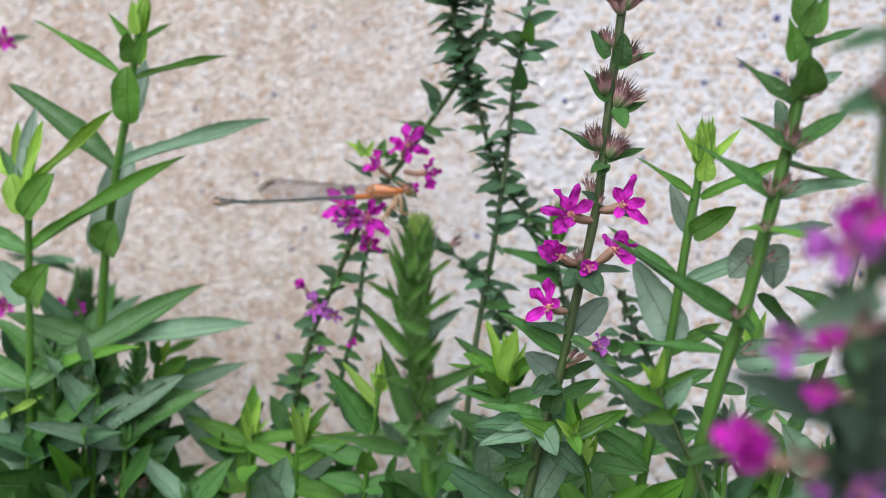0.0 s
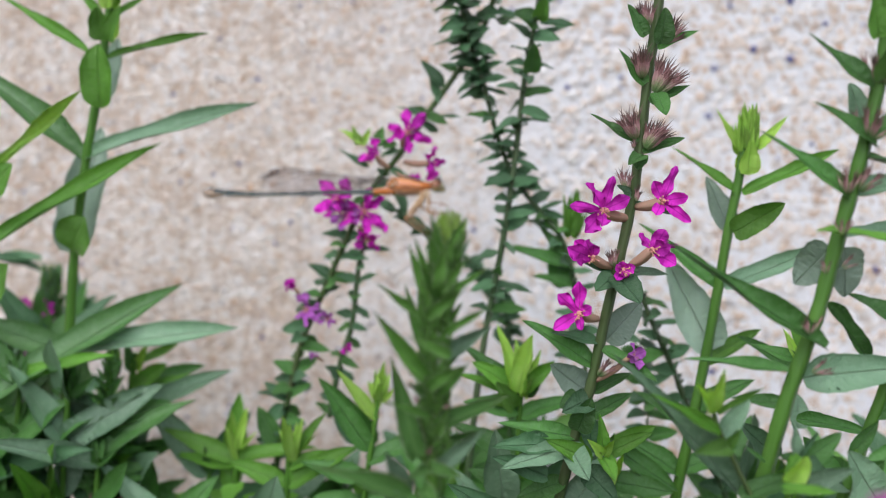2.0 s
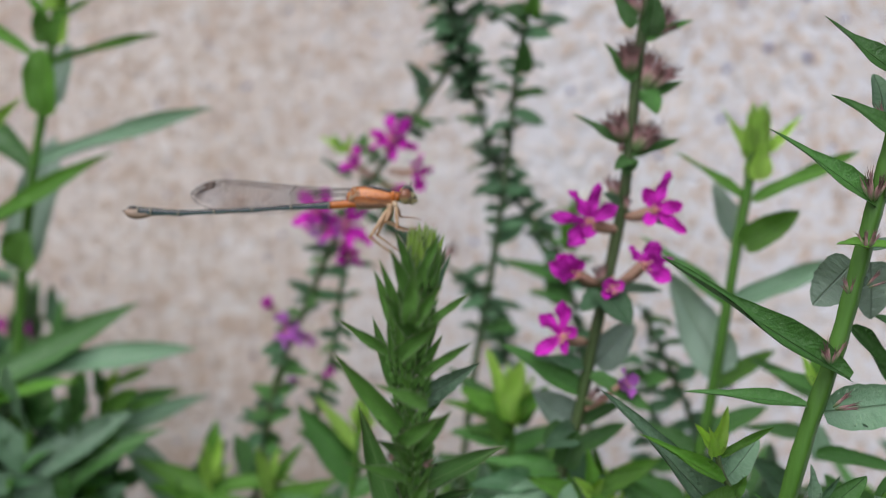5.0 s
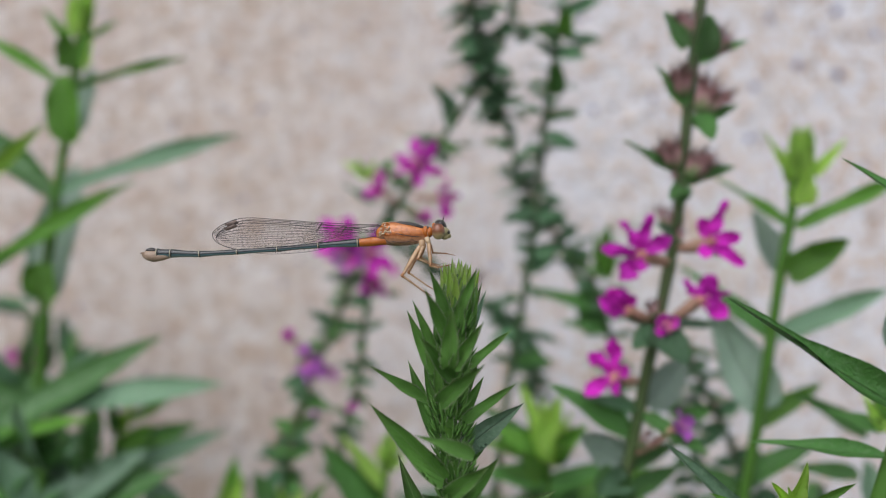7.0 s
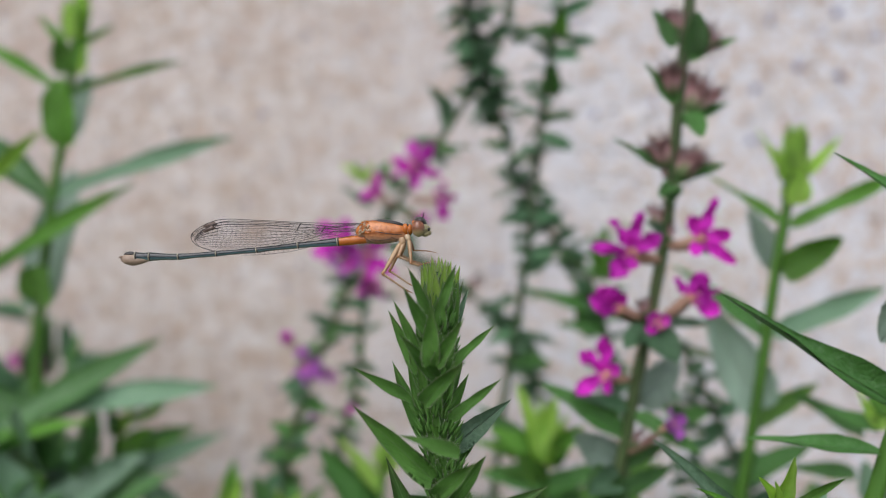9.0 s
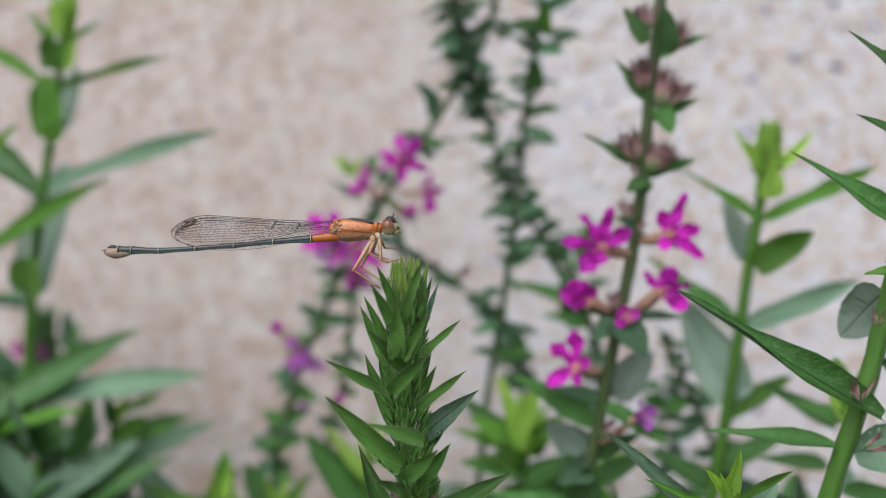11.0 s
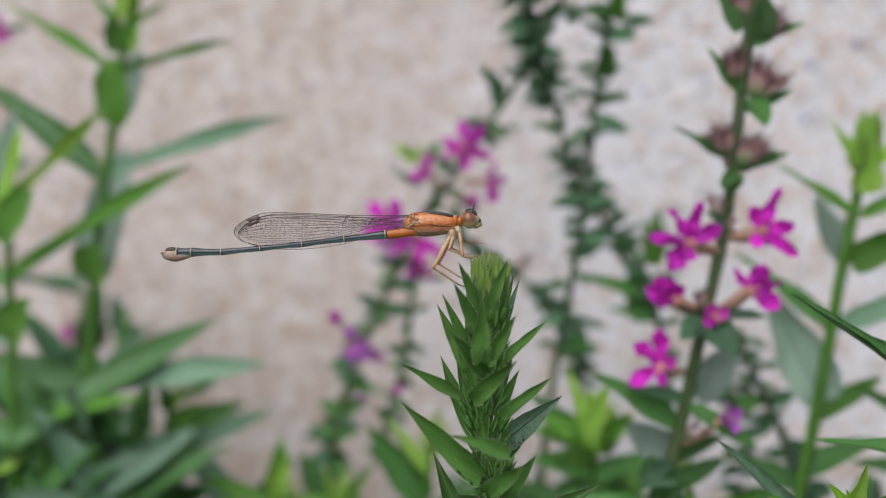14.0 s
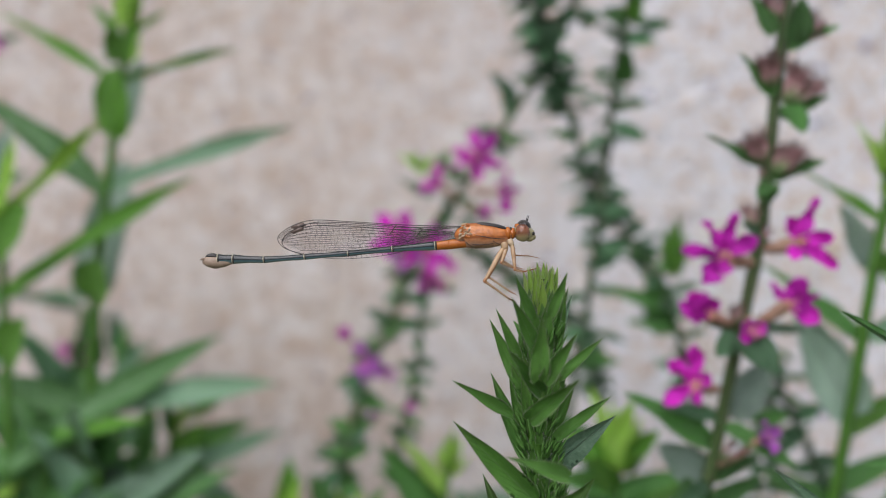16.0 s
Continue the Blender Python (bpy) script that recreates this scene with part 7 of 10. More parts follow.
leaf(trail, "small", DARK, (46.5, 262, 602.8), (-4.6, 1, 1.9), 3.4, 69, variant=0)
leaf(trail, "small", DARK, (46.5, 262, 602.8), (4.5, -0.9, -0.8), 3.3, 38, variant=3)
seed_cluster(trail, (30.1, 261, 628.3), (0.6, -0.3, 0.6), 5.3, 3, seed=0)
seed_cluster(trail, (26.1, 261, 630.2), (-0.2, -0.3, 1), 3.7, 2, seed=1)

lowvine = plant_at(89.2, 235, "small_leaved_stalk", "dark low stalk with small leaves behind the flowers", "plant")
lowvine_line = [(89.2, 235, 0), (91, 235, 120), (93.7, 235, 240), (99.6, 235, 360), (106.4, 235, 440), (110.4, 235, 500), (107.7, 235, 540), (97.1, 235, 571.8), (89.9, 235, 586), (83.2, 235, 601.3), (76.8, 235, 614), (73.9, 235, 620.3)]
stem(lowvine, lowvine_line, 0.8, 0.5, STEM_DARK)
low_pairs(lowvine, lowvine_line, 560, 60, 34, 30, 9, DARK, 127)
leaf(lowvine, "small", DARK, (74, 235, 619.9), (1.1, 4, -2.1), 3.6, 78, variant=3)
leaf(lowvine, "small", DARK, (74, 235, 620.4), (-1.1, -4, -0.1), 3.8, 41, variant=3)
leaf(lowvine, "small", GREEN, (75, 235, 618.1), (6.6, 1.9, -1.8), 3.6, 37, variant=3)
leaf(lowvine, "small", DARK, (76.3, 235, 615.1), (1.7, -4.5, 0.8), 3.8, 56, variant=0)
leaf(lowvine, "ovate", DARK, (76.4, 235, 614.5), (-0.5, 3.7, -1), 4.2, 51, variant=3)
leaf(lowvine, "small", DARK, (77.1, 235, 612.8), (7, -0.3, 1.1), 2.9, 31, variant=0)
leaf(lowvine, "small", DARK, (78, 235, 611.7), (1.6, 3.8, -1.4), 3.8, 33, variant=0)
leaf(lowvine, "small", DARK, (78.1, 235, 610.9), (-1.7, -4.8, 2.4), 3.6, 60, variant=3)
leaf(lowvine, "small", DARK, (78.9, 235, 609.4), (-5.2, 0.2, 1.6), 3.7, 44, variant=1)
leaf(lowvine, "small", GREEN, (78.9, 235, 609.5), (5.1, 3, -2.2), 3.3, 36, variant=0)
leaf(lowvine, "ovate", GREEN, (80, 235, 607.9), (-0.6, -5.4, 0.5), 4.3, 58, variant=0)
leaf(lowvine, "ovate", DARK, (80, 235, 608.3), (1.4, 4.4, -2.3), 3.7, 45, variant=3)
leaf(lowvine, "small", DARK, (80.9, 235, 605.9), (5.6, 0.7, 2.5), 3.8, 80, variant=3)
leaf(lowvine, "ovate", DARK, (80.9, 235, 605.6), (-5.4, 0.1, 1.3), 3.1, 32, variant=1)
leaf(lowvine, "small", DARK, (82.3, 235, 603.5), (-2.4, 3.5, -2.9), 4.1, 68, variant=0)
leaf(lowvine, "small", DARK, (82.3, 235, 603.7), (0, -4.8, 1.6), 3.4, 35, variant=3)
leaf(lowvine, "small", DARK, (83.2, 235, 602.1), (-7, -1.2, 0.5), 3.7, 54, variant=3)
leaf(lowvine, "small", DARK, (84.1, 235, 599.5), (-2.1, -4.1, 2.4), 3.6, 42, variant=3)
leaf(lowvine, "ovate", DARK, (84.1, 235, 598.9), (0.2, 4, -0.6), 3.6, 73, variant=1)
leaf(lowvine, "ovate", DARK, (85.3, 235, 597), (5.5, -0.2, 0.8), 3.8, 47, variant=1)
leaf(lowvine, "small", DARK, (85.3, 235, 596.1), (-5.2, 1, -0.7), 3.1, 57, variant=0)
leaf(lowvine, "ovate", DARK, (86.4, 235, 594.4), (3, 4.3, 0.6), 3.8, 76, variant=0)
leaf(lowvine, "small", DARK, (86.5, 235, 593.4), (-3.1, -4, 1.1), 4.2, 40, variant=3)
leaf(lowvine, "ovate", DARK, (87.5, 235, 591.5), (-5.1, 3.1, 0), 4.1, 47, variant=3)
leaf(lowvine, "small", DARK, (87.5, 235, 591.9), (2.4, -4.8, 2.5), 4.2, 41, variant=3)
leaf(lowvine, "ovate", GREEN, (88.7, 235, 589.1), (-5.2, -1.4, 1.7), 3.7, 41, variant=1)
leaf(lowvine, "ovate", DARK, (88.7, 235, 589.1), (6.8, 3.4, -0.6), 4.2, 77, variant=1)
leaf(lowvine, "ovate", DARK, (89.7, 235, 586.2), (0.2, -5.5, 3.1), 4.5, 51, variant=1)
leaf(lowvine, "small", DARK, (89.8, 235, 586), (1, 3.8, -2.1), 4.3, 32, variant=1)
leaf(lowvine, "ovate", DARK, (90.9, 235, 584.3), (6.1, 2.3, -1.3), 3.2, 35, variant=3)
leaf(lowvine, "small", DARK, (90.9, 235, 584.6), (-5.6, -3.8, 2.9), 3.7, 38, variant=3)
leaf(lowvine, "small", DARK, (91.6, 235, 582.1), (-0.3, 5.5, 0.4), 4.3, 75, variant=3)
leaf(lowvine, "small", DARK, (91.6, 235, 582.8), (-0.2, -4.9, 0.7), 3.8, 76, variant=0)
leaf(lowvine, "small", DARK, (92.9, 235, 580.5), (-5.6, 2.1, -0.4), 3.8, 45, variant=3)
leaf(lowvine, "ovate", DARK, (92.9, 235, 580.5), (7, -1.3, -0.6), 3.8, 79, variant=3)
leaf(lowvine, "ovate", DARK, (94.2, 235, 577.6), (-2.7, -4.4, 3.7), 4, 34, variant=1)
leaf(lowvine, "small", DARK, (94.2, 235, 577.6), (3, 4.7, -3.3), 3.3, 76, variant=3)
leaf(lowvine, "small", DARK, (95.1, 235, 575.3), (3.8, -1.7, 2.5), 3.4, 56, variant=3)
leaf(lowvine, "ovate", DARK, (95.1, 235, 575.6), (-5.3, -0.2, 0.6), 4, 77, variant=3)
leaf(lowvine, "small", DARK, (74.5, 235, 608.2), (5.6, 4.7, -1.7), 3.8, 40, variant=1)
leaf(lowvine, "ovate", DARK, (74.5, 235, 609.4), (-5.3, -2.5, -0.6), 3.3, 38, variant=3)
leaf(lowvine, "small", GREEN, (74.9, 235, 605.5), (-4.5, 1.5, 1.4), 4.5, 67, variant=0)
leaf(lowvine, "ovate", GREEN, (74.9, 235, 605.2), (4.7, -2, 1.5), 3.7, 71, variant=3)
leaf(lowvine, "small", DARK, (75.2, 235, 602.8), (-3.1, -3.8, 0.2), 3.4, 37, variant=0)
leaf(lowvine, "small", DARK, (75.2, 235, 602.7), (3.4, 5.9, 0.9), 4.3, 51, variant=0)
leaf(lowvine, "small", DARK, (75.7, 235, 599.2), (5.3, -3.2, 2.3), 3.3, 72, variant=3)
leaf(lowvine, "small", GREEN, (75.7, 235, 599.2), (-4.5, 2.4, 1), 3.2, 57, variant=1)
leaf(lowvine, "small", DARK, (76.1, 235, 596.6), (4, 4.1, -1.6), 4.3, 39, variant=0)
leaf(lowvine, "small", DARK, (76.1, 235, 596.5), (-4.3, -4.2, -1.3), 3.7, 37, variant=3)
leaf(lowvine, "small", GREEN, (76.3, 235, 595.2), (-2.8, 2.9, -1.3), 3.3, 39, variant=0)
leaf(lowvine, "ovate", GREEN, (76.3, 235, 594.2), (2.1, -5.2, 1.1), 3.3, 68, variant=3)
leaf(lowvine, "small", DARK, (76.7, 235, 592.4), (-5, -2.6, -1), 3.6, 34, variant=1)
leaf(lowvine, "small", GREEN, (76.7, 235, 592.4), (7, 2.4, -2.1), 2.9, 59, variant=3)
leaf(lowvine, "small", DARK, (76.9, 235, 590.6), (-0.6, -4.6, 1.4), 3.4, 54, variant=0)
leaf(lowvine, "small", GREEN, (77.3, 235, 586.9), (7.1, -1, 1.6), 4.3, 67, variant=1)
leaf(lowvine, "small", DARK, (77.3, 235, 587.6), (-5.3, 0.6, 1), 4.2, 43, variant=0)
leaf(lowvine, "small", DARK, (77.6, 235, 585.4), (-3.8, -4.8, 3.5), 4.5, 46, variant=1)
leaf(lowvine, "small", GREEN, (78, 235, 582.2), (-6.3, 0.3, -1), 3.6, 64, variant=3)
leaf(lowvine, "small", DARK, (77.9, 235, 582.9), (5, -0.2, -0.2), 4.1, 55, variant=1)
leaf(lowvine, "small", DARK, (78.3, 235, 579.2), (-1, -6.3, 5.8), 4.1, 57, variant=3)
leaf(lowvine, "small", DARK, (78.3, 235, 579.4), (-1.5, 5.9, -1.5), 2.9, 80, variant=0)
leaf(lowvine, "small", DARK, (78.7, 235, 576.3), (5, 0.3, 2.5), 2.9, 69, variant=0)
# ---------------------------------------------------------------- the stalk nearest the camera

near = plant_at(69.5, 101, "flowering_loosestrife", "loosestrife stalk in bloom with magenta flowers and shade-darkened leaves", "plant")
near_line = [(69.5, 101, 0), (70, 101, 120), (70.6, 101, 240), (71, 101, 360), (71.1, 101, 440), (71.1, 101, 500), (71.1, 101, 540), (71.3, 101, 570), (71.4, 101, 585), (71.7, 101, 600), (72.1, 101, 612.4), (72.3, 101, 620.6), (72.7, 101, 629.7), (73.2, 101, 638.8), (73.5, 101, 646.7), (73.7, 101, 653.6), (74, 101, 660.5)]
stem(near, near_line, 0.9, 0.7, STEM_DARK)
low_pairs(near, near_line, 590, 60, 36, 30, 9, SHADED_LEAF, 137)
flower(near, (66.9, 101, 616.1), (62.4, 98, 617.6), (-0.6,-0.6,0.5), 7.4, MAGENTA, 0.15, seed=27)
flower(near, (66.9, 101, 616.1), (62, 98, 618.2), (-0.7,-0.5,0.5), 7.2, MAGENTA, 0.3, seed=29)
flower(near, (66.9, 101, 616.1), (62.6, 98, 617.4), (-0.5,-0.8,0.3), 6.6, MAGENTA, 0.3, seed=31)
flower(near, (71.7, 101, 627.4), (65.1, 98, 627.2), (-0.8,-0.5,0.1), 5.6, LILAC, 0.6, seed=33)
flower(near, (71.6, 101, 627.4), (68.2, 98, 627.9), (-0.5,-0.8,0.1), 4.1, MAGENTA, 0.3, seed=35)
flower(near, (71.9, 101, 622.6), (68.1, 98, 623.5), (-0.6,-0.7,0), 4.1, MAGENTA, 0.4, seed=37)
flower(near, (72.8, 101, 636.2), (69.4, 98, 635.7), (-0.3,-0.9,0.1), 7.6, LILAC, 0.6, seed=39)
flower(near, (72.9, 101, 635.7), (70.7, 98, 637.7), (-0.2,-0.9,0.2), 6.6, MAGENTA, 0.6, seed=41)
flower(near, (71.9, 101, 614.4), (71.7, 98, 615), (0.2,-0.9,-0.1), 4.6, LILAC, 0.6, seed=43)
flower(near, (67.9, 101, 614.7), (67.7, 98, 615.1), (0.2,-0.9,-0.1), 3.1, LILAC, 0.4, seed=45)
# most of these leaves carry their shade in the colour
leaf(near, "lance", SHADED_LEAF, (72, 101, 620.8), (-12, -2, 3.6), 4.3, 82)
leaf(near, "lance", SHADED_LEAF, (72.3, 101, 620.3), (4.9, -2, 3.5), 4.6, 80)
leaf(near, "ovate", SHADED_LEAF, (72.3, 101, 625.6), (3.2, -1, 4.3), 4.6, 85)
leaf(near, "ovate", SHADED_LEAF, (72.2, 101, 617.5), (2.7, -2, 4.7), 5.1, 85)
leaf(near, "ovate", SHADED_LEAF, (72.2, 101, 613.4), (3.5, -2, 3.4), 5.1, 85)
leaf(near, "ovate", SHADED_LEAF, (72.1, 101, 612.4), (-2.8, 0, 5), 4.1, 85)
leaf(near, "ovate", SHADED_LEAF, (72.5, 101, 617.5), (-1.7, 2, 4.6), 3.6, 85)
leaf(near, "lance", GREY, (73.3, 100, 631.6), (-8.2, -1, -3.6), 3.4, 75)
leaf(near, "ovate", DARK, (73.2, 101, 625.4), (-3.6, -1, 3.2), 3.2, 80)
leaf(near, "lance", SHADED_LEAF, (73, 101, 629.7), (-4.6, 0, 2.8), 2.8, 70)
leaf(near, "ovate", SHADED_LEAF, (73, 101, 633.7), (3, 0, 3.1), 4.1, 85)
leaf(near, "lance", DARK, (73.3, 101, 648.7), (-4.6, 0, -1.4), 3.1, 60)
leaf(near, "lance", DARK, (73.2, 101, 654.6), (-4.7, 2, -1.5), 2, 60)
leaf(near, "lance", DARK, (73.5, 101, 645.2), (3.2, 0, 2.6), 3.1, 60)
leaf(near, "ovate", SHADED_LEAF, (72, 101, 612.9), (-5.3, -3, 2.2), 3.1, 80)
leaf(near, "ovate", SHADED_LEAF, (72.9, 101, 622.6), (1.2, -3, 4.6), 4.1, 88)
leaf(near, "ovate", SHADED_LEAF, (72.9, 101, 614.5), (0.2, -3, 5.9), 4.1, 88)
leaf(near, "ovate", SHADED_LEAF, (72.1, 101, 616.5), (-1, 1, 3.8), 3.1, 88)
leaf(near, "ovate", SHADED_LEAF, (72.1, 101, 623.6), (-0.1, 3, 3.1), 2.5, 88)
leaf(near, "lance", SHADED_LEAF, (72.5, 101, 613.9), (1.6, -2, -0.7), 3.6, 80)
leaf(near, "lance", SHADED_LEAF, (73.7, 101.0, 617.6), (-4.6, -2.0, 5.0), 3.6, 82, variant=1)
leaf(near, "ovate", SHADED_LEAF, (74.2, 101.0, 614.0), (-3.8, -2.0, 3.9), 3.1, 85, variant=1)
leaf(near, "ovate", SHADED_LEAF, (74.2, 101.0, 619.1), (0.3, -1.0, 5.3), 3.1, 85, variant=1)
leaf(near, "lance", SHADED_LEAF, (74.7, 101.0, 614.6), (1.4, -1.0, 3.9), 3.1, 82, variant=2)
seed_cluster(near, (69.2, 100, 616.1), (-0.8, -0.3, 0.4), 3.6, 5, seed=0)
seed_cluster(near, (72.3, 100, 634.3), (-0.3, -0.3, 1), 3.6, 5, seed=1)
seed_cluster(near, (73.1, 100, 648.1), (-0.3, -0.3, 1), 3.6, 6, seed=2)
seed_cluster(near, (70.7, 100, 627.7), (0.6, -0.3, 1), 3.6, 6, seed=3)
# ---------------------------------------------------------------- stalks and shoots low between the others

rim = plant_at(84.6, 172, "leafy_loosestrife", "leafy loosestrife stalk beside the stout one", "plant")
rim_line = [(84.6, 172, 0), (86.3, 172, 120), (87.8, 172, 240), (87.9, 172, 360), (86.1, 172, 440), (84.3, 172, 500), (84.5, 172, 540), (87.1, 172, 570), (92.5, 172, 594.6), (95.5, 172, 604.6), (98.2, 172, 613.5), (101.1, 172, 624.2), (103.7, 172, 635.6)]
stem(rim, rim_line, 1, 0.8, STEM_GREEN)
low_pairs(rim, rim_line, 570, 60, 40, 42, 11, GREEN, 147)
leaf(rim, "lance", GREEN, (96.5, 172, 608.6), (11.4, 0, 3.6), 3.8, 55)
leaf(rim, "lance", GREY, (93.4, 172, 597.4), (-9.7, -2, 2), 3.8, 55)
leaf(rim, "lance", GREEN, (100.7, 172, 622.9), (-9.4, 0, 4.4), 3.5, 60)
leaf(rim, "ovate", FRESH, (93.5, 192, 615.1), (-0.8, 4, 7.1), 3.3, 85)
leaf(rim, "bract", YOUNG, (93.2, 192, 613.1), (3.7, 4, 7.7), 2.6, 85)
leaf(rim, "bract", YOUNG, (93.2, 192, 613.1), (-1.8, 4, 5.4), 2.3, 85)
leaf(rim, "lance", GREEN, (93.2, 192, 613.1), (-7.2, 4, 2.1), 2.6, 60)
leaf(pale, "lance", GREEN, (100.4, 214.0, 607.0), (-12.9, -1.0, 7.3), 3.4, 65, variant=1)
leaf(pale, "lance", GREEN, (99.3, 214.0, 600.4), (-12.6, -2.0, 1.3), 3.2, 60, variant=0)
leaf(rim, "lance", GREEN, (92.4, 190.0, 603.2), (15.2, 2.0, -2.9), 3.1, 60, variant=1)
leaf(pale, "ovate", GREY, (101.7, 214.0, 595.5), (-0.3, 2.0, 7.0), 4.5, 85, variant=1)
leaf(pale, "lance", DARK, (92.1, 200.0, 593.2), (-9.1, -4.0, 7.4), 5.2, 80, variant=2)
leaf(rim, "lance", GREY, (96.2, 168.0, 596.3), (-6.1, -2.0, 8.3), 6.2, 84, variant=2)
leaf(rim, "lance", GREEN, (99.8, 190.0, 591.4), (-5.1, 2.0, 8.2), 4.9, 80, variant=1)
leaf(rim, "lance", GREEN, (93.8, 172.0, 602.5), (2.6, -2.0, 5.7), 2.5, 70, variant=2)

lowright = plant_at(77.3, 158, "young_shoot", "bright young loosestrife shoot with a reddish stem", "plant")
lowright_line = [(77.3, 158, 0), (76.6, 158, 120), (76.5, 158, 240), (79.1, 158, 360), (84.4, 158, 440), (89.2, 158, 500), (90, 158, 540), (85.1, 158, 570), (79.6, 158, 585), (73.6, 158.0, 599.3), (71.6, 158.0, 602.8), (69.8, 158.0, 606.3), (68.2, 158.0, 609.1), (67.4, 158.0, 611.6)]
stem(lowright, lowright_line, 0.4, 0.3, STEM_BROWN)
low_pairs(lowright, lowright_line, 560, 60, 40, 40, 10, GREEN, 157)
leaf(lowright, "lance", GREY, (72.7, 162, 599), (-19.2, -4, 19.5), 4.1, 70, variant=4)
leaf(lowright, "lance", YOUNG, (66.4, 156.0, 611.8), (0.6, -3.0, 6.5), 1.9, 84, variant=4)
leaf(lowright, "lance", YOUNG, (66.7, 156.0, 612.1), (-3.3, -3.0, 4.0), 1.3, 80, variant=5)
leaf(lowright, "lance", YOUNG, (66.2, 155.0, 611.8), (-1.5, -3.0, 4.2), 1.3, 85, variant=4)
leaf(lowright, "lance", FRESH, (68.1, 157.0, 608.2), (-10.8, -3.0, 6.2), 1.8, 62, variant=4)
leaf(lowright, "lance", FRESH, (68.1, 158.0, 611.0), (5.7, -1.0, 4.1), 1.1, 60, variant=4)
leaf(lowright, "ovate", GREY, (69.3, 160.0, 607.6), (4.4, 2.0, 4.9), 2.9, 84, variant=1)
leaf(lowright, "ovate", FRESH, (68.9, 155.0, 607.3), (-5.8, -4.0, 0.2), 2.5, 66, variant=1)
leaf(lowright, "lance", FRESH, (69.0, 156.0, 607.2), (0.8, -2.0, 2.9), 1.5, 75, variant=4)
leaf(lowright, "lance", GREEN, (75.8, 160.0, 603.9), (-3.4, 1.0, 2.4), 0.7, 60, variant=0)
leaf(lowright, "lance", GREEN, (71.7, 158, 599.6), (9, 2, 2.9), 3, 55)

folded = plant_at(82, 160, "young_shoot", "young loosestrife shoot with a folded yellow-green leaf beside the stout stalk", "plant")
folded_line = [(82, 160, 0), (80, 160, 240), (79.5, 160, 440), (79.6, 160, 540), (79.8, 160, 575), (79.2, 160.0, 597.2), (79.5, 160.0, 599.8), (80.1, 160.0, 602.8), (80.4, 160.0, 605.2)]
stem(folded, folded_line, 0.5, 0.35, STEM_GREEN)
low_pairs(folded, folded_line, 560, 60, 40, 38, 9, GREEN, 163)
leaf(folded, "cup", YOUNG, (77.8, 157.0, 601.6), (1.2, -3.0, 5.3), 3.0, 80, variant=4)
leaf(folded, "cup", FRESH, (79.0, 159.0, 601.3), (0.9, 1.0, 4.3), 2.7, 88, variant=1)
leaf(folded, "lance", GREY, (79.8, 160.0, 605.1), (0.0, 1.0, 4.7), 1.7, 82, variant=4)
leaf(folded, "lance", DARK, (80.5, 160.0, 605.1), (2.1, -1.0, 4.0), 0.8, 70, variant=5)
leaf(folded, "lance", GREEN, (81.6, 161.0, 603.9), (6.0, 2.0, 4.1), 2.9, 78, variant=1)
leaf(folded, "lance", GREY, (79.0, 158.0, 601.0), (6.9, -3.0, 4.1), 3.0, 74, variant=1)
leaf(folded, "lance", FRESH, (76.3, 155.0, 601.8), (5.8, -4.0, 1.1), 1.8, 50, variant=3)
leaf(folded, "ovate", DARK, (81.2, 160.0, 604.7), (2.9, 0.0, -2.5), 2.5, 80, variant=1)
leaf(folded, "lance", GREEN, (78.2, 157.0, 602.5), (-3.2, -3.0, -0.6), 1.5, 60, variant=0)

shoot_a = plant_at(-18.9, 246, "young_shoot", "young loosestrife shoot with upright folded leaves", "plant")
shoot_a_line = [(-18.9, 246, 0), (-19.4, 246, 120), (-19.9, 246, 240), (-20.5, 246, 360), (-20.9, 246, 440), (-21.1, 246, 500), (-21.1, 246, 540), (-20.9, 246, 557.7), (-20.8, 246, 571.9), (-20.5, 246, 580.8)]
stem(shoot_a, shoot_a_line, 1, 0.6, STEM_GREEN)
low_pairs(shoot_a, shoot_a_line, 546, 60, 38, 38, 10, GREEN, 201)
leaf(shoot_a, "lance", FRESH, (-22.2, 248, 565.2), (0.7, 3, 23.9), 6.7, 88)
leaf(shoot_a, "lance", YOUNG, (-19.8, 244, 576.9), (2.5, -2, 10.8), 2.3, 85)
leaf(shoot_a, "lance", YOUNG, (-20.1, 244, 576.2), (-1.4, -1, 10.4), 2, 85)
leaf(shoot_a, "lance", FRESH, (-21.1, 246, 573.4), (-18, 0, 7), 4.9, 60)
leaf(shoot_a, "lance", FRESH, (-20.2, 246, 573.4), (20, -2, 4.5), 4.9, 50)
leaf(shoot_a, "lance", FRESH, (-21.1, 246, 571.9), (-15.6, 2, 1.7), 4.3, 55)
leaf(shoot_a, "lance", YOUNG, (-19.8, 243, 574.3), (-2.2, -3, 9.4), 1.7, 85)
leaf(shoot_a, "ovate", FRESH, (-19.9, 243, 568.4), (-0.3, -5, -3.1), 5.8, 70)
leaf(shoot_a, "lance", FRESH, (-20.8, 246, 561.5), (-14.9, 0, 2.2), 5.8, 55)
leaf(shoot_a, "lance", FRESH, (-19.9, 246, 561.5), (15.3, 0, 3.7), 5.8, 55)
tip_tuft(shoot_a, (-20.4, 246, 578.7), 0, 6.7, 1.9, YOUNG, 9, 201, 0.9)

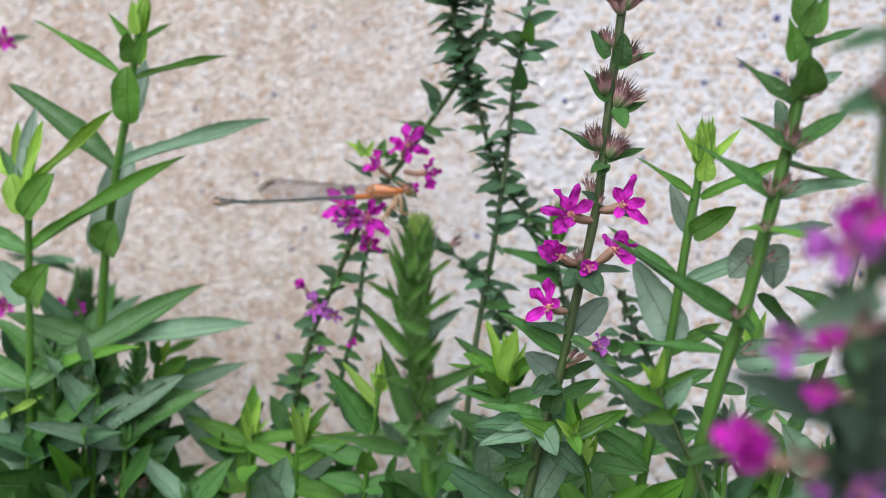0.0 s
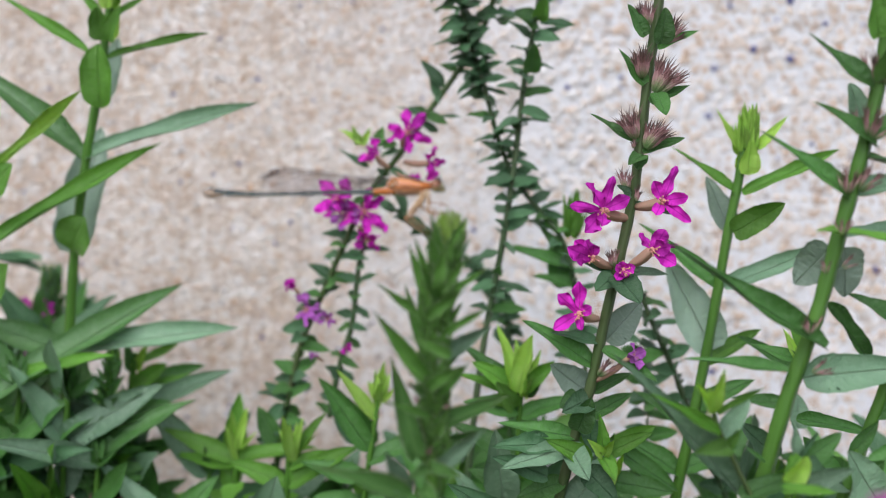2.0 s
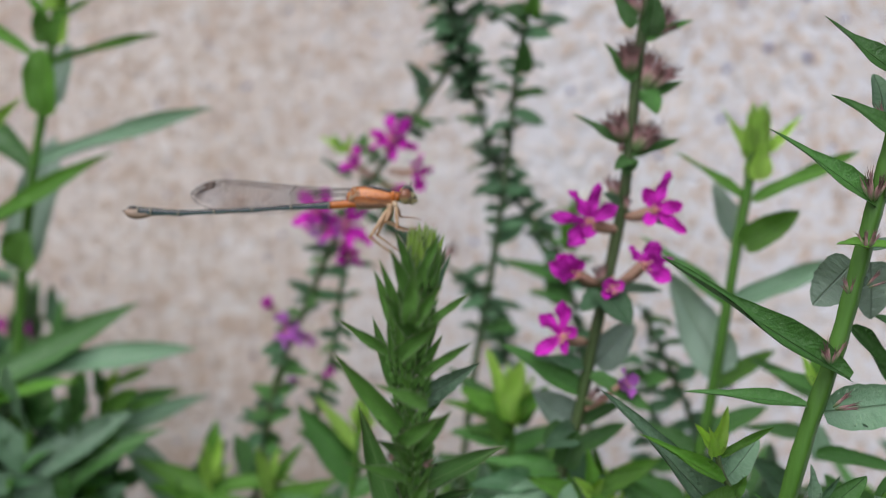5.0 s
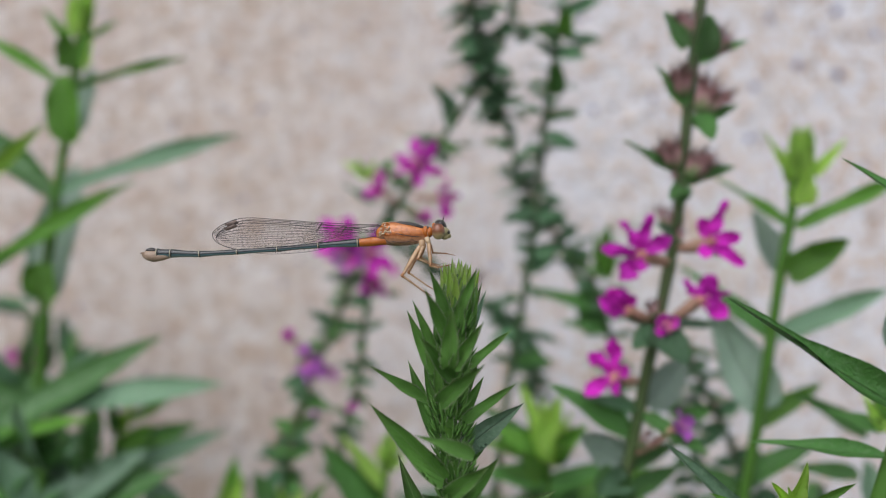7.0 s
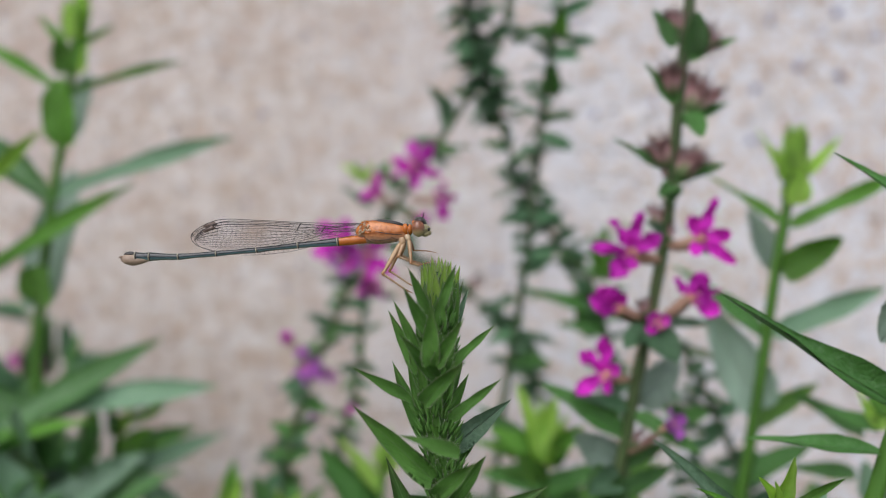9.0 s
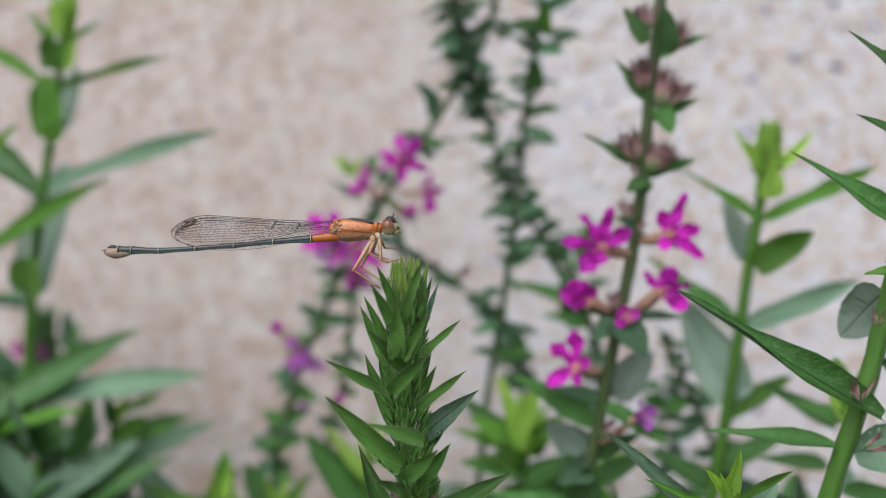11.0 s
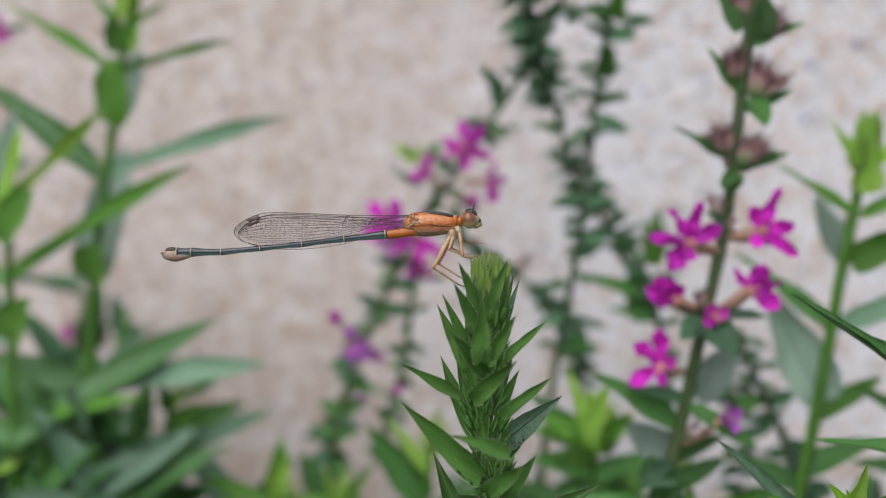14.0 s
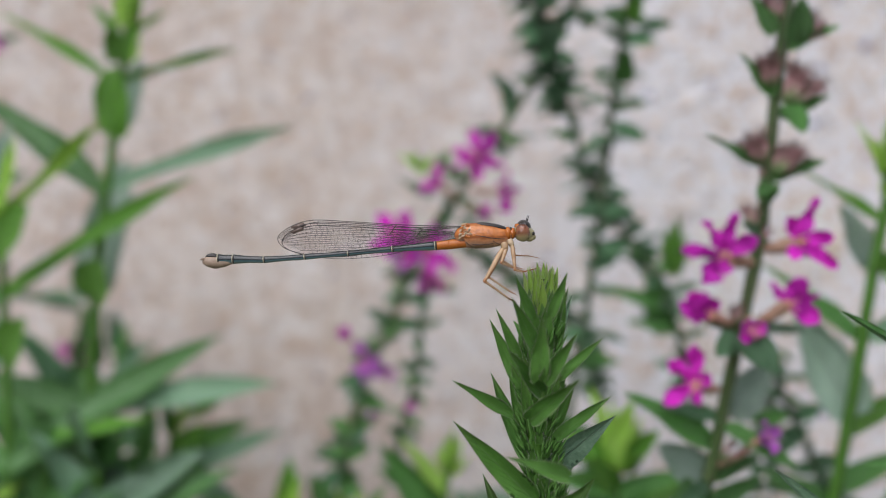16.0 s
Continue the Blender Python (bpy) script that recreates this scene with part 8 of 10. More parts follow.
shoot_b = plant_at(-4.1, 236, "young_shoot", "fresh loosestrife shoot beside the wall", "plant")
shoot_b_line = [(-4.1, 236, 0), (-4.5, 236, 120), (-5, 236, 240), (-5.7, 236, 360), (-6.2, 236, 440), (-6.5, 236, 500), (-6.4, 236, 540), (-6.1, 236, 562), (-5.8, 236, 575.4), (-5.2, 236, 582.5)]
stem(shoot_b, shoot_b_line, 1, 0.6, STEM_GREEN)
low_pairs(shoot_b, shoot_b_line, 550, 60, 38, 38, 10, GREEN, 211)
leaf(shoot_b, "lance", YOUNG, (-4.6, 234, 577.5), (-2.2, -2, 11.2), 2.5, 75)
leaf(shoot_b, "lance", YOUNG, (-4.5, 235, 577.2), (2, 0, 10.6), 2.1, 85)
leaf(shoot_b, "lance", FRESH, (-4.8, 236, 578.3), (7.6, 0, 10.5), 3, 70)
leaf(shoot_b, "lance", FRESH, (-5.8, 236, 575.4), (11.1, 0, 4.1), 4.1, 55)
leaf(shoot_b, "lance", FRESH, (-5.7, 236, 571.2), (16.7, -2, 10.5), 6.1, 60)
leaf(shoot_b, "lance", FRESH, (-6.4, 236, 571.2), (-13.6, 0, 5), 5, 60)
leaf(shoot_b, "lance", GREY, (-9.2, 228, 563.9), (3.6, -6, 13.9), 9.6, 85)
leaf(shoot_b, "lance", GREY, (-10.5, 228, 563.8), (-0.8, -6, 9.4), 8.3, 85)
leaf(shoot_b, "lance", FRESH, (-5.5, 236, 565.5), (13.1, -3, -0.4), 5.5, 55)
tip_tuft(shoot_b, (-5.1, 236, 580.6), 0, 6.3, 1.8, YOUNG, 9, 211, 0.9)

shoot_c = plant_at(14, 232, "young_shoot", "pale young loosestrife shoot with curved leaves", "plant")
shoot_c_line = [(14, 232, 0), (13.5, 232, 120), (12.9, 232, 240), (11.5, 232, 360), (10, 232, 440), (9.3, 232, 500), (10.2, 232, 540), (12, 232, 564.3), (13.5, 232, 578.9), (14.8, 232, 591.4), (15.1, 232, 596.9)]
stem(shoot_c, shoot_c_line, 0.9, 0.5, STEM_GREEN)
low_pairs(shoot_c, shoot_c_line, 552, 60, 38, 38, 10, GREEN, 221)
leaf(shoot_c, "lance", YOUNG, (14.9, 232, 588.6), (-9.7, 0, 11.2), 3.2, 65)
leaf(shoot_c, "lance", YOUNG, (15.1, 232, 591.4), (1, 0, 11), 1.9, 85)
leaf(shoot_c, "lance", YOUNG, (14.8, 232, 591.4), (-0.7, 0, 8.9), 1.5, 85)
leaf(shoot_c, "lance", GREEN, (13.4, 232, 581.7), (-10.9, -4, 16.1), 5.1, 75)
leaf(shoot_c, "lance", GREEN, (13.1, 232, 578.9), (14.5, 0, 7.6), 5.4, 55)
leaf(shoot_c, "lance", GREEN, (12.7, 232, 574.7), (-15, 0, 3.4), 5.4, 55)
leaf(shoot_c, "ovate", FRESH, (13.1, 232, 572), (-1.1, -4, 6.6), 5.4, 80)
leaf(shoot_c, "lance", GREEN, (12.5, 232, 567.8), (12.9, 0, 3.4), 5.9, 55)
leaf(shoot_c, "lance", GREEN, (11.8, 232, 567.7), (-11.1, 0, 2.2), 5.9, 55)
tip_tuft(shoot_c, (15.2, 232, 595), 0, 6.2, 1.8, YOUNG, 9, 221, 0.9)

shoot_d = plant_at(51.4, 224, "young_shoot", "bright tufted loosestrife shoot with yellow-green tip", "plant")
shoot_d_line = [(51.4, 224, 0), (50.5, 224, 120), (49.6, 224, 240), (48.9, 224, 360), (48.8, 224, 440), (48.8, 224, 500), (48.4, 224, 540), (47.4, 224, 571.6), (46.8, 224, 583.9), (46.7, 224, 594.2), (46.9, 224, 600.7)]
stem(shoot_d, shoot_d_line, 0.9, 0.5, STEM_GREEN)
low_pairs(shoot_d, shoot_d_line, 560, 60, 38, 38, 10, GREEN, 231)
leaf(shoot_d, "lance", YOUNG, (46.9, 223, 598.3), (-5.8, 4, 14.3), 3.2, 80)
leaf(shoot_d, "lance", YOUNG, (47.1, 222, 598.5), (1.6, 5, 11.1), 3, 85)
leaf(shoot_d, "lance", YOUNG, (46.8, 221, 598.7), (-1.6, 4, 11.1), 2.8, 85)
leaf(shoot_d, "lance", YOUNG, (47.5, 224, 598.1), (3.3, 1, 9.6), 1.8, 85)
leaf(shoot_d, "lance", GREEN, (46.5, 224, 598.1), (-13.2, 0, 10.3), 4.6, 65)
leaf(shoot_d, "lance", FRESH, (46.1, 224, 598.1), (-13.8, -2, 4), 3.3, 55)
leaf(shoot_d, "lance", FRESH, (46.6, 224, 596.1), (-10, -2, 0.6), 3.8, 50)
leaf(shoot_d, "ovate", GREEN, (47.8, 224, 597.5), (3.5, 0, 7.2), 3.8, 80)
leaf(shoot_d, "lance", GREEN, (46.3, 224, 594.2), (-12.2, -3, 2), 4.8, 60)
leaf(shoot_d, "lance", GREEN, (47, 224, 592.9), (12.5, 0, 4.5), 4.6, 55)
leaf(shoot_d, "lance", GREEN, (46.8, 224, 583.9), (-15, 0, 7), 5.8, 60)
leaf(shoot_d, "lance", GREEN, (47.2, 224, 583.9), (14.1, 0, 4.6), 5.8, 55)
leaf(shoot_d, "lance", GREY, (43.7, 218, 575.4), (-2.8, -4, 17.2), 7.6, 88)
leaf(shoot_d, "lance", GREEN, (47.1, 224, 576.1), (-11.1, 0, 4.6), 6.1, 55)
leaf(shoot_d, "lance", GREEN, (47.1, 224, 576.1), (11, 0, -2.1), 6.1, 55)
leaf(shoot_d, "lance", YOUNG, (45.2, 222.0, 598.4), (-4.5, -2.0, 14.4), 4.0, 52, variant=1)
leaf(shoot_d, "lance", YOUNG, (46.0, 221.0, 598.7), (2.2, -3.0, 13.3), 4.5, 52, variant=4)
leaf(shoot_d, "lance", FRESH, (44.7, 223.0, 599.2), (-9.0, -2.0, 5.8), 4.5, 64, variant=1)
leaf(shoot_d, "lance", FRESH, (47.3, 223.0, 598.5), (6.3, -1.0, 7.3), 3.8, 66, variant=4)
leaf(shoot_d, "ovate", FRESH, (45.1, 219.0, 595.8), (-4.3, -3.0, 6.2), 4.0, 78, variant=1)
tip_tuft(shoot_d, (47, 224, 598.9), 0, 5.8, 1.6, YOUNG, 9, 231, 0.9)

shoot_e = plant_at(67.2, 210, "young_shoot", "fresh star-shaped loosestrife shoot below the flowers", "plant")
shoot_e_line = [(67.2, 210, 0), (66.7, 210, 120), (66.5, 210, 240), (67.1, 210, 360), (68.5, 210, 440), (69.4, 210, 500), (68.7, 210, 540), (65.2, 210, 577.4), (63.9, 210, 585.2), (62.7, 210, 591.1)]
stem(shoot_e, shoot_e_line, 0.8, 0.5, STEM_GREEN)
low_pairs(shoot_e, shoot_e_line, 565, 60, 38, 38, 10, GREEN, 241)
leaf(shoot_e, "lance", FRESH, (62.7, 210, 589.9), (-2.2, -4, 8.6), 1.9, 85)
leaf(shoot_e, "lance", FRESH, (63.2, 210, 589.9), (0.7, -4, 5.2), 1.3, 85)
leaf(shoot_e, "lance", FRESH, (62.7, 210, 590.5), (-11.6, -3, 2.6), 4, 65)
leaf(shoot_e, "lance", FRESH, (63.4, 210, 590.6), (9.1, -2, 5.7), 4, 65)
leaf(shoot_e, "lance", YOUNG, (63.4, 210, 588.8), (0.4, -6, -4), 3.5, 80)
leaf(shoot_e, "lance", GREEN, (63.1, 210, 588.1), (-4.5, -6, -6), 5.4, 80)
leaf(shoot_e, "lance", YOUNG, (64.9, 210, 585.2), (0.7, -5, 6.2), 1.8, 85)
leaf(shoot_e, "lance", GREEN, (64.5, 210, 584), (12.8, 0, -1.8), 5.2, 60)
leaf(shoot_e, "lance", GREEN, (64.3, 210, 582.8), (-10.4, 0, -4.1), 5.2, 60)
leaf(shoot_e, "lance", GREEN, (66.4, 212, 589.5), (12.8, 2, -8.3), 4.7, 65)
tip_tuft(shoot_e, (62.8, 210, 589.4), 0, 5.4, 1.5, YOUNG, 9, 241, 0.9)

farleft = plant_at(-93, 300, "flowering_loosestrife", "dark loosestrife spike with pink flowers close to the wall", "plant")
farleft_line = [(-93, 300, 0), (-93.5, 300, 120), (-94.2, 300, 240), (-95.2, 300, 360), (-95.9, 300, 440), (-96, 300, 500), (-95.4, 300, 536), (-94.3, 300, 571.7), (-93.6, 300, 597.8), (-93.4, 300, 612.6)]
stem(farleft, farleft_line, 1.6, 1.1, STEM_DARK)
low_pairs(farleft, farleft_line, 560, 60, 34, 36, 10, DARK, 167)
spike_bracts(farleft, (-94, 300, 597.7), (-93.4, 300, 612.6), 34, 2.9, 2.2, 6.2, 2.5, 29, DARK)
flower(farleft, (-95, 300, 597.7), (-98.6, 297, 601.6), (-0.4,-0.9,0), 8, MAGENTA, 0.7, seed=25)
flower(farleft, (-94, 300, 598.7), (-93.6, 297, 601.8), (0,-1,0.1), 7.2, MAGENTA, 0.7, seed=27)
flower(farleft, (-104.9, 300, 582.4), (-109, 297, 587.3), (-0.3,-0.9,0), 8, MAGENTA, 0.7, seed=29)
flower(farleft, (-102.9, 300, 578.8), (-98.8, 297, 586), (0.3,-0.9,0), 8, MAGENTA, 0.7, seed=31)
flower(farleft, (-104.9, 300, 580.5), (-112.8, 297, 589.9), (-0.3,-0.9,0), 7.2, MAGENTA, 0.7, seed=33)
leaf(farleft, "small", DARK, (-85.7, 300, 601.8), (-1.2, 0, 12.9), 5.4, 80)
leaf(farleft, "small", GREEN, (-84.7, 300, 598.2), (2.5, 0, 13), 4.7, 80)
leaf(farleft, "small", DARK, (-86.6, 300, 598.1), (7.3, 0, 7.7), 5.4, 70)
leaf(farleft, "lance", DARK, (-95.6, 300, 586.5), (-15.1, 0, 3), 7.2, 60)
leaf(farleft, "lance", DARK, (-95.6, 300, 586.5), (16.7, 0, 4.5), 7.2, 60)
leaf(farleft, "lance", GREEN, (-93.8, 300, 590.3), (-0.2, -8, 17.3), 6.5, 85)
leaf(farleft, "lance", DARK, (-95.3, 300, 571.7), (-18.9, 0, 6.6), 9.1, 60)
leaf(farleft, "lance", DARK, (-95.3, 300, 571.7), (20.4, 0, 8.4), 9.1, 60)
leaf(farleft, "lance", DARK, (-96.7, 300, 616.1), (-23.9, 0, -0.1), 4.3, 40)
leaf(farleft, "lance", DARK, (-96.6, 300, 612.4), (-24, 0, 5.5), 3.6, 40)

corner = plant_at(-124.3, 290, "flowering_loosestrife", "loosestrife stalk with a magenta flower against the wall", "plant")
corner_line = [(-124.3, 290, 0), (-123, 290, 120), (-121.4, 290, 240), (-119.6, 290, 360), (-118.4, 290, 440), (-118.1, 290, 500), (-118.7, 290, 536.7), (-121.1, 290, 609.3), (-121.2, 290, 664.2), (-120.8, 290, 689.5)]
stem(corner, corner_line, 1.6, 1.1, STEM_DARK)
low_pairs(corner, corner_line, 560, 60, 34, 36, 10, DARK, 177)
flower(corner, (-119.8, 290, 685.1), (-114.7, 287, 686.9), (0.4,-0.9,0), 9.7, MAGENTA, 0.8, seed=44)
flower(corner, (-119, 290, 598.3), (-112.6, 287, 602.6), (0.4,-0.9,0), 9.7, MAGENTA, 0.7, seed=46)
leaf(corner, "lance", DARK, (-120.7, 290, 685.9), (13.5, 0, 3), 3.9, 55)
leaf(corner, "lance", DARK, (-120.8, 290, 689.5), (-12.2, 0, 3.2), 4.3, 55)
leaf(corner, "lance", DARK, (-120.9, 290, 646), (14.8, 0, 6), 5.4, 60)
leaf(corner, "lance", DARK, (-120.9, 290, 646), (-13.2, 0, 3.1), 5.4, 60)

fill_a = plant_at(-57.2, 236, "leafy_loosestrife", "low leafy loosestrife shoot in the shade of the others", "plant")
fill_a_line = [(-61.7, 236, 0), (-61.1, 236, 120), (-60.5, 236, 240), (-60, 236, 360), (-60, 236, 440), (-60, 236, 500), (-59.7, 236, 540), (-59, 236, 570), (-58.5, 236, 584.3), (-58.1, 236, 592.8)]
stem(fill_a, fill_a_line, 1, 0.6, STEM_GREEN)
low_pairs(fill_a, fill_a_line, 590, 60, 22, 40, 8.5, GREY, 300)
tip_tuft(fill_a, (-58.1, 236, 592.8), 0, 8.3, 1.9, GREEN, 9, 400, 1.1)

fill_b = plant_at(-80.5, 250, "leafy_loosestrife", "low leafy loosestrife shoot in the shade of the others", "plant")
fill_b_line = [(-86.4, 250, 0), (-85.9, 250, 120), (-85.3, 250, 240), (-84.9, 250, 360), (-84.9, 250, 440), (-85, 250, 500), (-84.6, 250, 540), (-83.8, 250, 568.5), (-83.2, 250, 583.7), (-82.8, 250, 592.8)]
stem(fill_b, fill_b_line, 1, 0.6, STEM_GREEN)
low_pairs(fill_b, fill_b_line, 590, 60, 22, 40, 8.5, GREEN, 301)
tip_tuft(fill_b, (-82.8, 250, 592.8), 0, 8.8, 2.1, GREEN, 9, 401, 1.1)

fill_c = plant_at(-66.6, 236, "leafy_loosestrife", "low leafy loosestrife shoot in the shade of the others", "plant")
fill_c_line = [(-73.1, 236, 0), (-72.5, 236, 120), (-71.9, 236, 240), (-71.5, 236, 360), (-71.5, 236, 440), (-71.6, 236, 500), (-71.3, 236, 540), (-70.5, 236, 571.6), (-69.9, 236, 585.9), (-69.5, 236, 594.4)]
stem(fill_c, fill_c_line, 1, 0.6, STEM_GREEN)
low_pairs(fill_c, fill_c_line, 592, 60, 22, 40, 8.5, GREEN, 302)
tip_tuft(fill_c, (-69.5, 236, 594.4), 0, 8.3, 1.9, GREEN, 9, 402, 1.1)

fill_d = plant_at(-23.6, 250, "leafy_loosestrife", "low leafy loosestrife shoot in the shade of the others", "plant")
fill_d_line = [(-31.9, 250, 0), (-31.3, 250, 120), (-30.6, 250, 240), (-30.1, 250, 360), (-30, 250, 440), (-29.9, 250, 500), (-29.1, 250, 546.7), (-28.7, 250, 562), (-28.3, 250, 571.1)]
stem(fill_d, fill_d_line, 1, 0.6, STEM_GREEN)
low_pairs(fill_d, fill_d_line, 568, 60, 22, 40, 8.5, GREY, 303)
tip_tuft(fill_d, (-28.3, 250, 571.1), 0, 8.8, 2.1, GREEN, 9, 403, 1.1)

fill_e = plant_at(-48.3, 236, "leafy_loosestrife", "low leafy loosestrife shoot in the shade of the others", "plant")
fill_e_line = [(-54.2, 236, 0), (-53.5, 236, 120), (-52.9, 236, 240), (-52.5, 236, 360), (-52.5, 236, 440), (-52.4, 236, 500), (-51.8, 236, 540), (-51.4, 236, 554), (-50.9, 236, 568.3), (-50.6, 236, 576.8)]
stem(fill_e, fill_e_line, 1, 0.6, STEM_GREEN)
low_pairs(fill_e, fill_e_line, 574, 60, 22, 40, 8.5, GREEN, 304)
tip_tuft(fill_e, (-50.6, 236, 576.8), 0, 8.3, 1.9, GREEN, 9, 404, 1.1)

fill_f = plant_at(95.1, 250, "leafy_loosestrife", "low leafy loosestrife shoot in the shade of the others", "plant")
fill_f_line = [(87.1, 250, 0), (87.8, 250, 120), (88.7, 250, 240), (89.5, 250, 360), (89.9, 250, 440), (90.2, 250, 500), (90.4, 250, 537.8), (90.5, 250, 552.9), (90.6, 250, 561.9)]
stem(fill_f, fill_f_line, 1, 0.6, STEM_GREEN)
low_pairs(fill_f, fill_f_line, 559, 60, 22, 40, 8.5, GREEN, 305)
tip_tuft(fill_f, (90.6, 250, 561.9), 0, 8.8, 2.1, GREEN, 9, 405, 1.1)

fill_g = plant_at(95.2, 236, "leafy_loosestrife", "low leafy loosestrife shoot in the shade of the others", "plant")
fill_g_line = [(97.9, 236, 0), (98.6, 236, 120), (99.5, 236, 240), (100.3, 236, 360), (100.8, 236, 440), (101, 236, 500), (101.2, 236, 540), (101.3, 236, 557.5), (101.3, 236, 571.5), (101.4, 236, 579.9)]
stem(fill_g, fill_g_line, 1, 0.6, STEM_GREEN)
low_pairs(fill_g, fill_g_line, 577, 60, 22, 40, 8.5, GREY, 306)
tip_tuft(fill_g, (101.4, 236, 579.9), 0, 8.3, 1.9, GREEN, 9, 406, 1.1)

fill_h = plant_at(122.5, 236, "leafy_loosestrife", "low leafy loosestrife shoot in the shade of the others", "plant")
fill_h_line = [(119.9, 236, 0), (120.7, 236, 120), (121.6, 236, 240), (122.5, 236, 360), (123, 236, 440), (123.2, 236, 500), (123.3, 236, 540), (123.4, 236, 554.4), (123.4, 236, 568.5), (123.5, 236, 576.8)]
stem(fill_h, fill_h_line, 1, 0.6, STEM_GREEN)
low_pairs(fill_h, fill_h_line, 574, 60, 22, 40, 8.5, GREEN, 307)
tip_tuft(fill_h, (123.5, 236, 576.8), 0, 8.3, 1.9, GREEN, 9, 407, 1.1)

fill_i = plant_at(-65.7, 236, "leafy_loosestrife", "low leafy loosestrife shoot in the shade of the others", "plant")
fill_i_line = [(-74.1, 236, 0), (-73.5, 236, 120), (-72.9, 236, 240), (-72.5, 236, 360), (-72.5, 236, 440), (-72.4, 236, 500), (-71.4, 236, 550.1), (-70.9, 236, 564.4), (-70.5, 236, 573)]
stem(fill_i, fill_i_line, 1, 0.6, STEM_GREEN)
low_pairs(fill_i, fill_i_line, 570, 60, 22, 40, 8.5, GREEN, 308)
tip_tuft(fill_i, (-70.5, 236, 573), 0, 8.3, 1.9, GREEN, 9, 408, 1.1)

fill_j = plant_at(-31.9, 236, "leafy_loosestrife", "low leafy loosestrife shoot in the shade of the others", "plant")
fill_j_line = [(-36.6, 236, 0), (-36, 236, 120), (-35.3, 236, 240), (-34.9, 236, 360), (-34.8, 236, 440), (-34.6, 236, 500), (-33.8, 236, 537.6), (-33.4, 236, 552), (-33.1, 236, 560.6)]
stem(fill_j, fill_j_line, 1, 0.6, STEM_GREEN)
low_pairs(fill_j, fill_j_line, 558, 60, 22, 40, 8.5, GREY, 309)
tip_tuft(fill_j, (-33.1, 236, 560.6), 0, 8.3, 1.9, GREEN, 9, 409, 1.1)

fill_k = plant_at(24.7, 236, "leafy_loosestrife", "low leafy loosestrife shoot in the shade of the others", "plant")
fill_k_line = [(16.9, 236, 0), (17.6, 236, 120), (18.4, 236, 240), (19, 236, 360), (19.2, 236, 440), (19.4, 236, 500), (19.9, 236, 540.5), (20.2, 236, 554.8), (20.5, 236, 563.3)]
stem(fill_k, fill_k_line, 1, 0.6, STEM_GREEN)
low_pairs(fill_k, fill_k_line, 560, 60, 22, 40, 8.5, GREEN, 310)
tip_tuft(fill_k, (20.5, 236, 563.3), 0, 8.3, 1.9, GREEN, 9, 410, 1.1)

fill_l = plant_at(24.6, 240, "leafy_loosestrife", "low leafy loosestrife shoot in the shade of the others", "plant")
fill_l_line = [(26.3, 240, 0), (27, 240, 120), (27.7, 240, 240), (28.4, 240, 360), (28.6, 240, 440), (28.8, 240, 500), (29.3, 240, 547.9), (29.6, 240, 562.3), (29.8, 240, 571)]
stem(fill_l, fill_l_line, 1, 0.6, STEM_GREEN)
low_pairs(fill_l, fill_l_line, 568, 60, 22, 40, 8.5, GREEN, 311)
tip_tuft(fill_l, (29.8, 240, 571), 0, 8.4, 2, GREEN, 9, 411, 1.1)

fill_m = plant_at(-54.4, 262, "leafy_loosestrife", "low leafy loosestrife shoot in the shade of the others", "plant")
fill_m_line = [(-57, 262, 0), (-56.4, 262, 120), (-55.7, 262, 240), (-55.3, 262, 360), (-55.3, 262, 440), (-55.1, 262, 500), (-54.3, 262, 540.8), (-53.7, 262, 556.9), (-53.4, 262, 566.6)]
stem(fill_m, fill_m_line, 1.1, 0.6, STEM_GREEN)
low_pairs(fill_m, fill_m_line, 563, 60, 22, 40, 8.5, GREY, 312)
tip_tuft(fill_m, (-53.4, 262, 566.6), 0, 9.3, 2.2, GREEN, 9, 412, 1.1)

fill_n = plant_at(104.9, 236, "leafy_loosestrife", "low leafy loosestrife shoot in the shade of the others", "plant")
fill_n_line = [(104.9, 236, 0), (105.7, 236, 120), (106.6, 236, 240), (107.4, 236, 360), (107.9, 236, 440), (108.1, 236, 500), (108.3, 236, 540), (108.3, 236, 553.7), (108.4, 236, 567.7), (108.5, 236, 576.1)]
stem(fill_n, fill_n_line, 1, 0.6, STEM_GREEN)
low_pairs(fill_n, fill_n_line, 573, 60, 22, 40, 8.5, GREEN, 313)
tip_tuft(fill_n, (108.5, 236, 576.1), 0, 8.3, 1.9, GREEN, 9, 413, 1.1)

fill_o = plant_at(127.3, 236, "leafy_loosestrife", "low leafy loosestrife shoot in the shade of the others", "plant")
fill_o_line = [(123.8, 236, 0), (124.6, 236, 120), (125.5, 236, 240), (126.4, 236, 360), (126.9, 236, 440), (127.2, 236, 500), (127.3, 236, 540), (127.3, 236, 557.5), (127.3, 236, 571.4), (127.4, 236, 579.8)]
stem(fill_o, fill_o_line, 1, 0.6, STEM_GREEN)
low_pairs(fill_o, fill_o_line, 577, 60, 22, 40, 8.5, GREEN, 314)
tip_tuft(fill_o, (127.4, 236, 579.8), 0, 8.3, 1.9, GREEN, 9, 414, 1.1)

